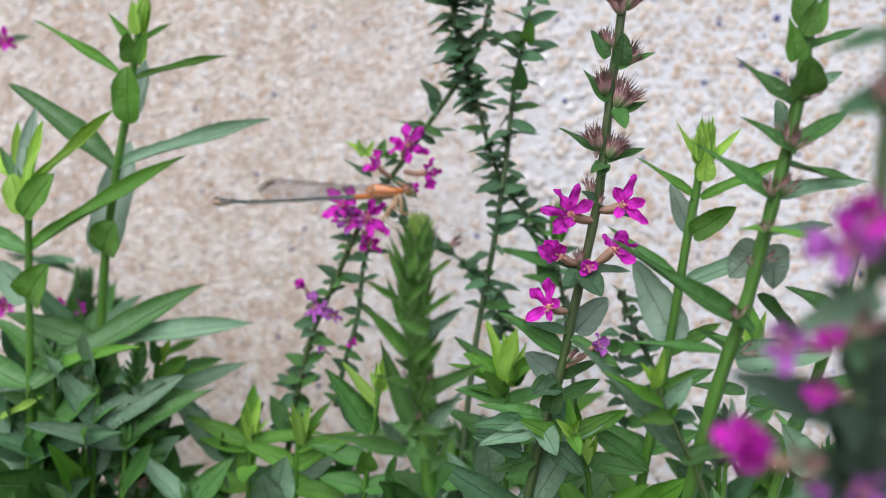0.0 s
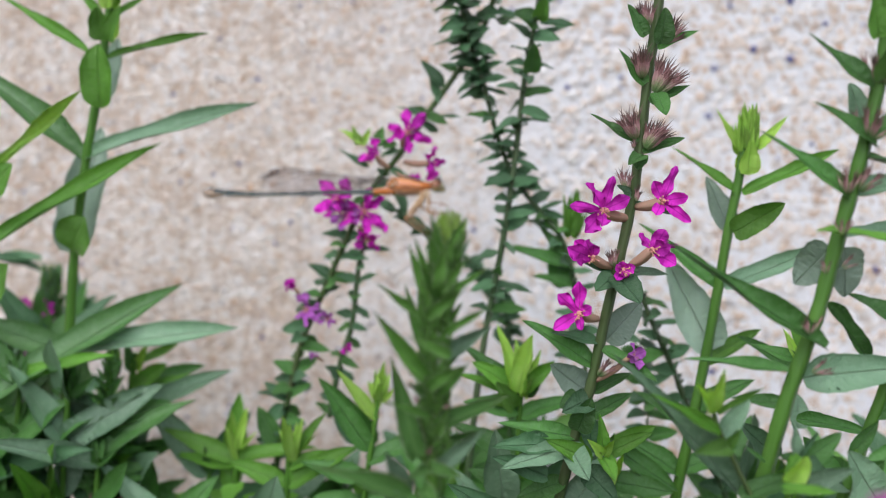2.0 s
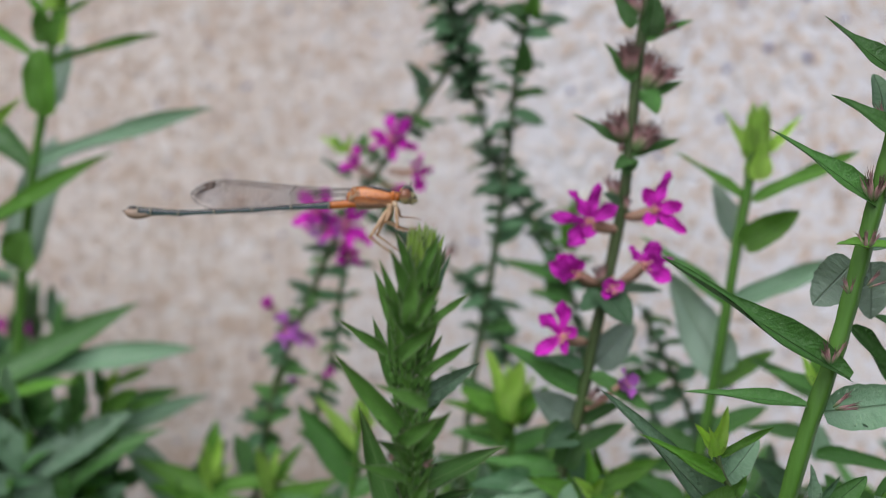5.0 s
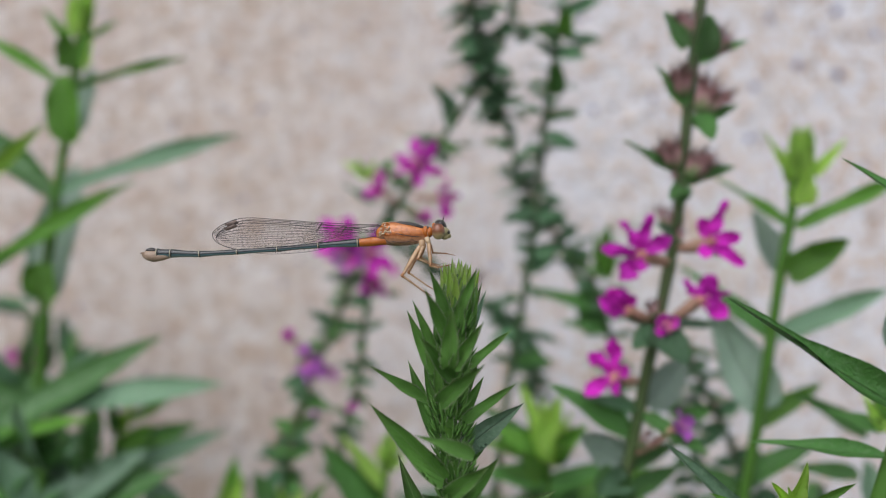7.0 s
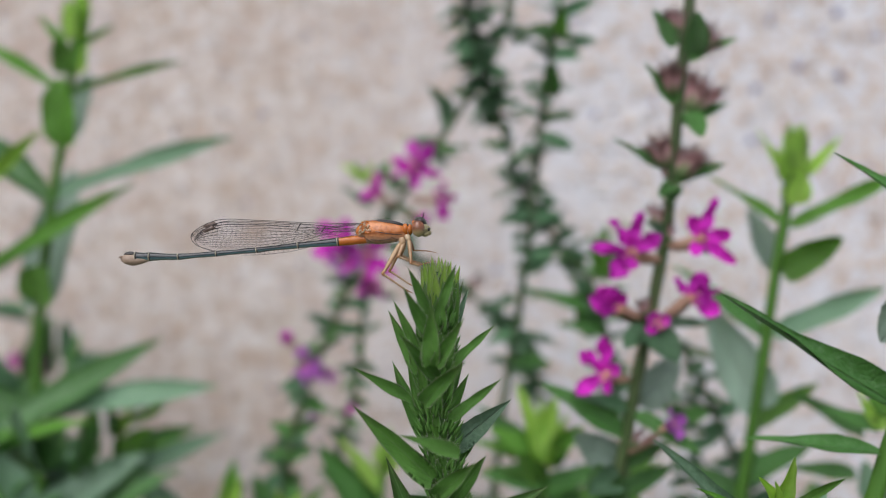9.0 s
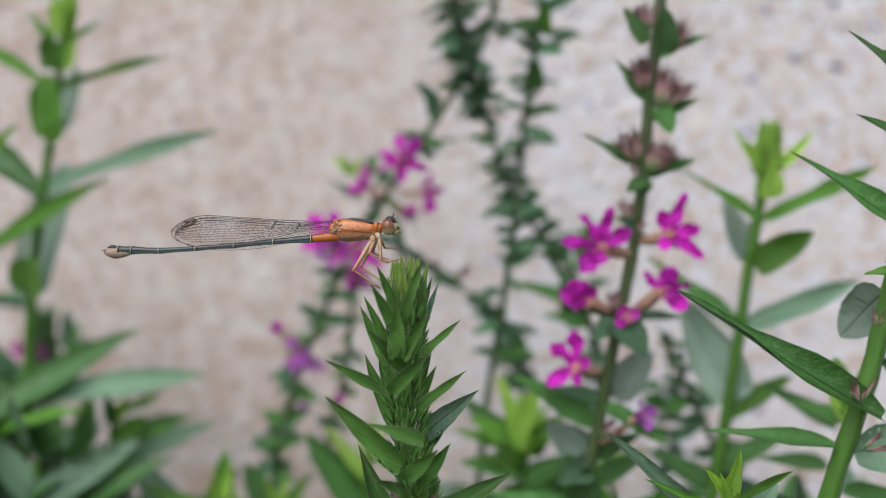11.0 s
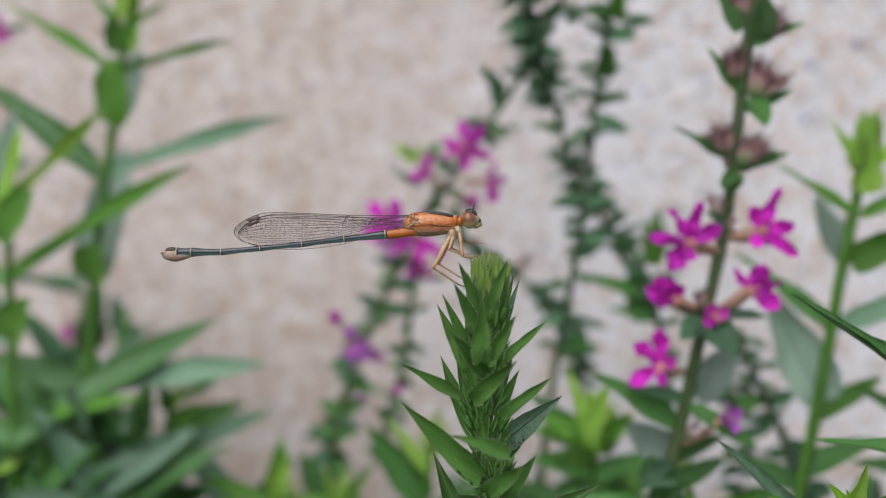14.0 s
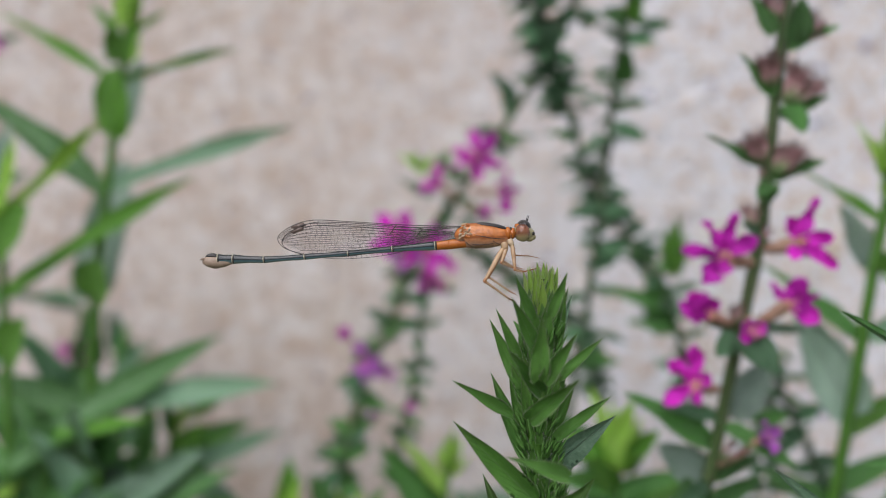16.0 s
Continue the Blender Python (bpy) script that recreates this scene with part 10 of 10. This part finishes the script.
def build_leg(parent, hip, knee, ankle, toe, thick, mat, seed=1):
    r = random.Random(seed)
    hip, knee, ankle, toe = (Vector(p) for p in (hip, knee, ankle, toe))
    leg = fly_part("leg", [rounded([hip, hip.lerp(knee, 0.25), hip.lerp(knee, 0.7), knee], [thick * 1.2, thick * 1.45, thick * 1.1, thick * 0.8], 1, 10)], mat, parent)
    fly_part("knee", [rounded([hip.lerp(knee, 0.9), knee, knee.lerp(ankle, 0.08)], [thick * 0.85, thick * 1.0, thick * 0.75], 1, 10)], JOINT, leg)
    fly_part("shin", [rounded([knee, knee.lerp(ankle, 0.5), ankle], [thick * 0.72, thick * 0.55, thick * 0.48], 1, 8)], mat, leg)
    fly_part("foot", [rounded([ankle, ankle.lerp(toe, 0.45), toe], [thick * 0.5, thick * 0.38, thick * 0.26], 1, 6),
                      tube([toe, toe + Vector((0.12, 0, -0.1))], [thick * 0.2, thick * 0.05], 5)], JOINT, leg)
    d = (knee - hip).normalized()
    side = d.cross(Vector((0, 1, 0))).normalized()
    stripe = [hip.lerp(knee, k) + side * thick * 0.7 - Vector((0, thick * 1.0, 0)) for k in (0.12, 0.5, 0.9)]
    fly_part("stripe", [tube(stripe, [thick * 0.25, thick * 0.36, thick * 0.2], 5)], JOINT, leg)
    pieces = []
    for a, b, n in ((hip, knee, 8), (knee, ankle, 9)):
        d = (b - a).normalized()
        side = d.cross(Vector((0, 1, 0))).normalized()
        for i in range(n):
            p = a.lerp(b, (i + 0.7) / n)
            for s in (-1, 1):
                e = (side * s + d * 0.75 + Vector((0, r.uniform(-0.6, 0.6), 0))).normalized()
                pieces.append(tube([p, p + e * thick * r.uniform(1.8, 2.6)], [thick * 0.13, thick * 0.03], 4))
    fly_part("bristle", pieces, JOINT, leg)["kind"] = "stuff"
    return leg


def build_damselfly():
    fly = tagged(new("damselfly"), "orange damselfly with teal tail and folded wings on the spike", "insect")
    fly.empty_display_size = 0.002
    # head: a broad core, the bulging eyes, a dark crown, the face and mouth
    head = fly_part("head", [rounded([(-0.74, 0, 0.02), (-0.5, 0, 0.06), (-0.05, 0, 0.04), (0.42, 0, -0.2), (0.72, 0, -0.42)], [0.3, 0.66, 0.78, 0.66, 0.34], 1.5, 18)], FACE, fly)
    for s in (-1, 1):
        v, f = blob((-0.14, s * 0.92, 0.05), 0.66, 0.6, 0.86, 12, 18)
        fly_part("eye", [(v, f)], EYE_SHADE, head, "rust-brown compound eye, khaki below")
        fly_part("antenna", [tube([Vector((0.32, s * 0.35, 0.78)), Vector((0.42, s * 0.5, 1.1)), Vector((0.6, s * 0.62, 1.6))], [0.085, 0.05, 0.012], 6)], BLACK, head)
        fly_part("nape_spot", [blob((-0.5, s * 0.62, 0.66), 0.22, 0.26, 0.24, 6, 10)], ORANGE, head, "orange spot behind the eye")
        fly_part("jaw", [blob((0.5, s * 0.42, -0.62), 0.36, 0.3, 0.26, 7, 10)], FACE, head)
        fly_part("mouth_mark", [blob((0.88, s * 0.4, -0.14), 0.16, 0.2, 0.18, 6, 8)], BLACK, head)
    fly_part("crown", [rounded([(-0.4, 0, 0.8), (-0.02, 0, 0.86), (0.34, 0, 0.66), (0.6, 0, 0.3)], [0.2, 0.36, 0.38, 0.2], 2.6, 14)], BLACK, head)
    fly_part("brow", [rounded([(0.62, 0, 0.2), (0.8, 0, -0.06), (0.86, 0, -0.3)], [0.2, 0.26, 0.22], 1.9, 12)], FACE, head)
    fly_part("lip", [rounded([(0.6, 0, -0.42), (0.86, 0, -0.5), (0.88, 0, -0.74)], [0.28, 0.3, 0.14], 1.6, 10)], FACE, head)
    # neck and thorax
    neck = fly_part("neck", [rounded([(-1.66, 0, 0.04), (-1.42, 0, 0.06), (-1.18, 0, 0.02), (-0.96, 0, 0.02), (-0.7, 0, 0)], [0.5, 0.62, 0.48, 0.54, 0.3], 1.05, 14)], ORANGE, fly)
    fly_part("collar", [rounded([(-1.32, 0, 0.42), (-1.18, 0, 0.44), (-1.0, 0, 0.4)], [0.12, 0.2, 0.12], 2.0, 10)], BLACK, neck)
    fly_part("collar", [rounded([(-1.26, 0, -0.12), (-1.2, 0, -0.12), (-1.14, 0, -0.12)], [0.42, 0.52, 0.42], 1.1, 14)], JOINT, neck)
    thorax = fly_part("thorax", [rounded([(-6.0, 0, -0.3), (-5.72, 0, 0.1), (-5.2, 0, 0.16), (-4.3, 0, 0.08), (-3.3, 0, -0.02), (-2.4, 0, -0.1), (-1.7, 0, -0.12), (-1.4, 0, -0.1)],
                                         [0.42, 0.86, 1.14, 1.21, 1.14, 0.98, 0.74, 0.46], 0.72, 24)], THORAX, fly)
    fly_part("back_stripe", [rounded([(-4.6, 0, 1.2), (-3.9, 0, 1.11), (-2.8, 0, 0.88), (-1.9, 0, 0.6), (-1.36, 0, 0.38)], [0.06, 0.23, 0.25, 0.22, 0.1], 1.9, 12)], BLACK, thorax, "black stripe along the back")
    for s in (-1, 1):
        for a, r0 in ((((-5.5, 0.62, 0.42), (-4.2, 0.86, 0.1), (-2.9, 0.8, -0.24), (-1.8, 0.55, -0.42)), 0.03), (((-4.9, 0.7, -0.62), (-4.3, 0.74, -0.72), (-3.5, 0.7, -0.78), (-2.9, 0.68, -0.72)), 0.026),
                      (((-2.9, 0.74, -0.5), (-2.6, 0.66, -0.74), (-2.3, 0.56, -0.86)), 0.026), (((-5.4, 0.66, -0.4), (-5.1, 0.68, -0.7), (-4.7, 0.56, -0.96)), 0.024), (((-4.9, 0.6, 0.78), (-3.6, 0.74, 0.5), (-2.2, 0.62, 0.16)), 0.018)):
            fly_part("suture", [tube(smooth_line([Vector((p[0], s * p[1], p[2])) for p in a], 5), [r0] * (5 * (len(a) - 1) + 1), 6)], BLACK, thorax)
        hinge = random.Random(17)
        for i in range(30):
            x, z = hinge.uniform(-6.0, -4.9), hinge.uniform(-0.05, 1.32)
            x = max(x, -5.95 + 0.45 * max(0.0, z - 0.4))
            a = hinge.uniform(-0.6, 1.2)
            e = Vector((0.17 * math.cos(a), hinge.uniform(-0.05, 0.1) * s, 0.17 * math.sin(a)))
            c = Vector((x, s * (0.72 + 0.16 * hinge.random()) * (1.0 if z < 1 else 0.8), z))
            fly_part("wing_hinge", [rounded([c - e, c, c + e], [0.03, hinge.uniform(0.06, 0.11), 0.03], 1, 7)], (CREAM, ORANGE, CREAM, STRAW, JOINT)[i % 5], thorax)
        fly_part("hip", [rounded([(-1.9, s * 0.35, -0.75), (-1.85, s * 0.45, -1.15), (-2.05, s * 0.5, -1.5)], [0.3, 0.32, 0.2], 1, 10)], STRAW, thorax)
        fly_part("hip", [rounded([(-1.35, s * 0.3, -0.5), (-1.25, s * 0.4, -0.85), (-1.15, s * 0.42, -1.2)], [0.26, 0.28, 0.17], 1, 10)], CREAM, thorax)
    hairs = random.Random(9)
    pieces = []
    for i in range(54):
        x0, s = hairs.uniform(-5.4, -1.9), hairs.uniform(-0.5, 0.5)
        p = Vector((x0, s, -1.02 + 0.05 * abs(x0 + 3.8)))
        pieces.append(tube([p, p + Vector((hairs.uniform(-0.14, 0.14), s * 0.3, -hairs.uniform(0.15, 0.4)))], [0.011, 0.003], 4))
        if i % 3 == 0:
            p = Vector((x0, s * 0.6, 1.2 + 0.28 * min(0.0, -4.6 - x0)))
            pieces.append(tube([p, p + Vector((hairs.uniform(-0.1, 0.1), s * 0.3, hairs.uniform(0.12, 0.24)))], [0.009, 0.003], 4))
    fly_part("hair", pieces, CREAM, thorax, "fine pale hairs")["kind"] = "stuff"
    # abdomen: waisted segments, each with a pale ring and a dark band behind it
    joints = [(-5.3, 0, -0.5), (-6.95, 0, -0.5), (-8.28, 0, -0.5), (-12.28, 0, -0.47), (-16.42, 0, -0.52), (-20.47, 0, -0.5), (-24.27, 0, -0.44), (-27.12, 0, -0.14), (-28.49, 0, -0.04)]
    thick = [0.42, 0.46, 0.42, 0.3, 0.27, 0.27, 0.31, 0.42, 0.48]
    for i in range(8):
        a, b = Vector(joints[i]), Vector(joints[i + 1])
        r0, r1 = thick[i], thick[i + 1]
        mid = r0 * 0.5 + r1 * 0.5 - (0.035 if i > 1 else 0)
        seg = fly_part("tail_segment", [rounded([a, a.lerp(b, 0.06), a.lerp(b, 0.5), a.lerp(b, 0.9), b], [r0 * 0.92, r0, mid, r1, r1 * 1.05], 0.9, 16)], ORANGE if i < 2 else TEAL, fly,
                       "orange foremost tail segment" if i < 2 else "")
        if i > 0:
            way = (b - a).normalized()
            fly_part("ring", [rounded([b - way * 0.01, b + way * 0.035, b + way * 0.08], [r1 * 1.02, r1 * 1.1, r1 * 1.0], 0.92, 16, 2)], PALE, seg)
            fly_part("band", [rounded([b - way * 0.16, b - way * 0.08, b - way * 0.01], [r1 * 0.98, r1 * 1.1, r1 * 1.06], 0.92, 16, 2)], BLACK, seg)
    tail = fly_part("tail_tip", [rounded([(-27.3, 0, -0.3), (-28.1, 0, -0.36), (-28.9, 0, -0.26), (-29.6, 0, -0.12), (-29.95, 0, 0.0)], [0.3, 0.46, 0.56, 0.46, 0.2], 0.85, 16)], TAILTIP, fly, "dull brown tail tip")
    fly_part("tail_cap", [rounded([(-28.5, 0, 0.18), (-28.9, 0, 0.3), (-29.4, 0, 0.32), (-29.66, 0, 0.24)], [0.18, 0.26, 0.22, 0.08], 1.0, 12)], BLACK, tail)
    fly_part("egg_layer", [rounded([(-28.0, 0, -0.66), (-28.9, 0, -0.72), (-29.75, 0, -0.42)], [0.1, 0.17, 0.06], 0.8, 10)], TAILTIP, tail)
    for s in (-1, 1):
        fly_part("tail_hook", [tube([Vector((-29.75, s * 0.2, 0.1)), Vector((-30.0, s * 0.24, 0.1)), Vector((-30.15, s * 0.2, 0.04))], [0.13, 0.1, 0.03], 7)], TAILTIP, tail)
        fly_part("tail_hook", [tube([Vector((-29.7, s * 0.15, -0.25)), Vector((-29.98, s * 0.18, -0.3))], [0.1, 0.03], 6)], TAILTIP, tail)
    for s in (-1, 1):
        for fore in (True, False):
            build_wing(fly, s, fore)
    build_leg(fly, (-2.1, -0.5, -1.35), (-4.02, -1.4, -4.08), (-1.86, -1.0, -5.96), (-1.36, -0.5, -6.28), 0.17, STRAW, 1)
    build_leg(fly, (-1.95, 0.5, -1.38), (-3.5, 1.4, -3.95), (-1.65, 1.3, -5.46), (-1.1, 0.8, -5.78), 0.15, STRAW, 2)
    build_leg(fly, (-1.7, -0.42, -1.2), (-2.35, -1.2, -2.56), (-1.4, -1.0, -3.04), (-0.42, -0.8, -3.5), 0.14, STRAW, 3)
    build_leg(fly, (-1.6, 0.4, -1.2), (-2.13, 1.3, -2.49), (-1.14, 1.2, -3.14), (-0.24, 0.9, -3.43), 0.13, STRAW, 4)
    build_leg(fly, (-1.15, -0.42, -1.0), (-1.14, -1.2, -3.3), (-0.45, -0.95, -3.58), (1.2, -0.6, -3.34), 0.145, STRAW, 5)
    build_leg(fly, (-1.12, 0.5, -1.05), (-0.84, 1.4, -2.12), (0.5, 1.5, -2.3), (1.39, 1.3, -2.56), 0.1, JOINT, 6)
    return fly


damselfly = build_damselfly()

PERCH_FOOT = perch.location.copy()
DAMSELFLY = [
    (0, 0.02710, 0.15232, 0.64063, -5.30, 2.51),
    (0.5, 0.02733, 0.15236, 0.64087, -5.02, 2.11),
    (1, 0.02753, 0.15112, 0.64077, -4.46, 1.67),
    (1.5, 0.02749, 0.15129, 0.64056, -4.84, 1.25),
    (2, 0.02817, 0.15117, 0.64054, -3.81, 0.87),
    (2.5, 0.02994, 0.15050, 0.64071, -2.88, 0.75),
    (3, 0.03412, 0.15406, 0.64114, -2.15, 1.24),
    (3.5, 0.02527, 0.14845, 0.64054, -5.44, 2.69),
    (4, 0.02773, 0.14635, 0.64020, -5.39, 3.06),
    (4.2, 0.03051, 0.14576, 0.63996, -4.95, 2.56),
    (6.3, 0.02935, 0.14979, 0.64180, -5.23, 2.42),
    (6.5, 0.02799, 0.14946, 0.64166, -5.37, 2.51),
    (7, 0.02856, 0.14970, 0.64106, -5.85, 2.74),
    (7.5, 0.02948, 0.15011, 0.64142, -5.13, 3.14),
    (8, 0.02857, 0.15032, 0.64130, -5.40, 3.21),
    (8.5, 0.02924, 0.15014, 0.64131, -5.20, 3.35),
    (9, 0.02826, 0.14893, 0.64079, -6.84, 3.31),
    (9.2, 0.02902, 0.15198, 0.64116, -5.59, 2.54),
    (11.3, 0.02970, 0.15028, 0.64085, -6.20, 4.56),
    (11.5, 0.02722, 0.15167, 0.64171, -6.85, 4.47),
    (12, 0.02990, 0.15072, 0.64117, -6.50, 4.37),
    (12.5, 0.02675, 0.15022, 0.64169, -8.03, 5.35),
    (13, 0.02661, 0.14807, 0.64098, -9.10, 6.19),
    (13.5, 0.02751, 0.14830, 0.64171, -7.98, 6.07),
    (14, 0.02669, 0.14750, 0.64141, -8.12, 5.97),
    (14.5, 0.02639, 0.14882, 0.64090, -8.04, 5.99),
    (15, 0.02555, 0.14935, 0.64138, -8.14, 5.85),
    (15.5, 0.02734, 0.14846, 0.64183, -6.97, 5.65),
    (16, 0.02759, 0.14983, 0.64199, -6.12, 5.16),
]
PERCH = [
    (0, -0.132, 0.179, -0.00067),
    (0.5, -0.112, 0.183, -0.00043),
    (1, -0.094, 0.072, -0.00053),
    (1.5, -0.097, 0.087, -0.00074),
    (2, -0.036, 0.076, -0.00076),
    (2.5, 0.122, 0.016, -0.00059),
    (3, 0.496, 0.335, -0.00016),
    (3.5, -0.296, -0.167, -0.00076),
    (4, -0.075, -0.356, -0.00110),
    (4.2, 0.173, -0.408, -0.00134),
    (6.3, 0.069, -0.047, 0.00049),
    (6.5, -0.052, -0.077, 0.00036),
    (7, -0.001, -0.056, -0.00024),
    (7.5, 0.081, -0.019, 0.00012),
    (8, 0.000, 0.000, 0.00000),
    (8.5, 0.059, -0.016, 0.00000),
    (9, -0.028, -0.124, -0.00051),
    (9.2, 0.039, 0.149, -0.00014),
    (11.3, 0.101, -0.004, -0.00045),
    (11.5, -0.121, 0.121, 0.00041),
    (12, 0.119, 0.036, -0.00013),
    (12.5, -0.164, -0.008, 0.00039),
    (13, -0.176, -0.202, -0.00032),
    (13.5, -0.096, -0.181, 0.00041),
    (14, -0.169, -0.253, 0.00011),
    (14.5, -0.195, -0.134, -0.00040),
    (15, -0.271, -0.086, 0.00008),
    (15.5, -0.111, -0.167, 0.00053),
    (16, -0.088, -0.044, 0.00069),
]
FLOWER_SWAY = [(0, -0.031), (0.5, -0.013), (1, 0.000), (1.5, -0.001), (2, 0.060), (2.5, 0.043), (3, -0.008), (3.5, 0.003), (4, 0.057), (4.2, -0.048), (6.3, 0.019), (6.5, 0.047), (7, 0.035), (7.5, 0.035), (8, 0.000), (8.5, 0.020), (9, 0.005), (11.3, -0.014), (11.5, -0.137), (12, 0.014), (12.5, 0.011), (13, 0.014), (13.5, -0.006), (14, -0.016), (14.5, 0.027), (15, 0.008), (15.5, -0.026), (16, 0.009)]
TALL_SWAY = [(0, 0.000), (0.5, 0.010), (1, -0.015), (1.5, 0.027), (2, -0.004), (2.5, -0.029), (3, -0.159), (3.5, -0.363), (4, -0.423), (6.5, -0.126), (7, -0.143), (7.5, -0.161), (8, -0.172), (8.5, -0.177), (9, -0.200), (11.3, -0.309), (11.5, -0.197), (12, -0.158), (12.5, -0.264), (13, -0.355), (13.5, -0.255), (14, -0.209), (14.5, -0.238), (15, -0.191), (15.5, -0.229), (16, -0.194)]
EDGE_SWAY = [(0, 0.000), (0.5, 0.030), (1, -0.044), (1.5, -0.016), (2, -0.056), (2.5, -0.093), (3, -0.140), (3.5, -0.312), (4, -0.391), (6.5, -0.232), (7, -0.201), (7.5, -0.155), (8, -0.132), (8.5, -0.167), (9, -0.189), (11.3, -0.527), (11.5, -0.353), (12, -0.132), (12.5, -0.275), (13, -0.375), (13.5, -0.135), (14, -0.048), (14.5, -0.156), (15, -0.083), (15.5, -0.080), (16, -0.095)]
PALE_SWAY = [(0, 0.000), (0.5, 0.022), (1, 0.040), (1.5, 0.051), (2, 0.145), (2.5, 0.078), (3, 0.056), (3.5, 0.081), (4, 0.093), (4.2, 0.134), (6.5, 0.078), (7, 0.048), (7.5, 0.094), (8, 0.087), (8.5, 0.008), (9, 0.032), (11.5, -0.016), (12, 0.089), (12.5, 0.143), (13, 0.085), (13.5, 0.116), (14, 0.117), (14.5, 0.113), (15, 0.101), (15.5, 0.106), (16, 0.096)]
STOUT_SWAY = [(0, -0.108), (0.5, -0.079), (1, -0.034), (1.5, -0.077), (2, -0.005), (2.5, 0.013), (3, 0.086), (3.5, -0.038), (4, -0.048), (4.2, 0.022), (6.3, 0.024), (8, -0.012), (9, 0.050), (11.3, 0.090), (11.5, 0.081), (12, 0.073), (16, 0.000)]


NOD = [(0, 0), (0.5, 0), (1, 0.2), (1.5, 2.4), (2, 5.2), (2.5, 5.4), (3, 5.6), (3.5, 4.9), (4, 3.6), (4.2, 3.4), (6.3, 2.3), (6.5, 2), (7, 0.4), (7.5, -0.8), (8, -1.3), (8.5, -1.6), (9, -1.7), (11.3, -2), (12, -2.1), (13, -2.1), (14, -1.8), (15, -1.9), (15.5, -1.4), (16, -0.6)]


def motions():
    """The wind rocks the perch, the damselfly on it and the stalks round it."""
    walk(focus_mark, [(t, pose(x, y, z)) for t, x, y, z in FOCUS])
    walk(damselfly, [(t, pose(x, y, z, 0, pitch, yaw)) for t, x, y, z, pitch, yaw in DAMSELFLY])
    walk(perch, [(t, Matrix.Translation(PERCH_FOOT + Vector((0, 0, lift))) @ pose(0, 0, 0, -back, over)) for t, over, back, lift in PERCH])
    tip = P(30.4, 150, 637) - PERCH_FOOT
    walk(spike, [(t, Matrix.Translation(tip) @ pose(0, 0, 0, 0, over) @ Matrix.Translation(-tip)) for t, over in NOD])
    for stalk, rows in ((main, FLOWER_SWAY), (right, STOUT_SWAY), (tall, TALL_SWAY), (edge, EDGE_SWAY), (pale, PALE_SWAY)):
        foot = stalk.location.copy()
        walk(stalk, [(t, Matrix.Translation(foot) @ pose(0, 0, 0, 0, over)) for t, over in rows])


motions()
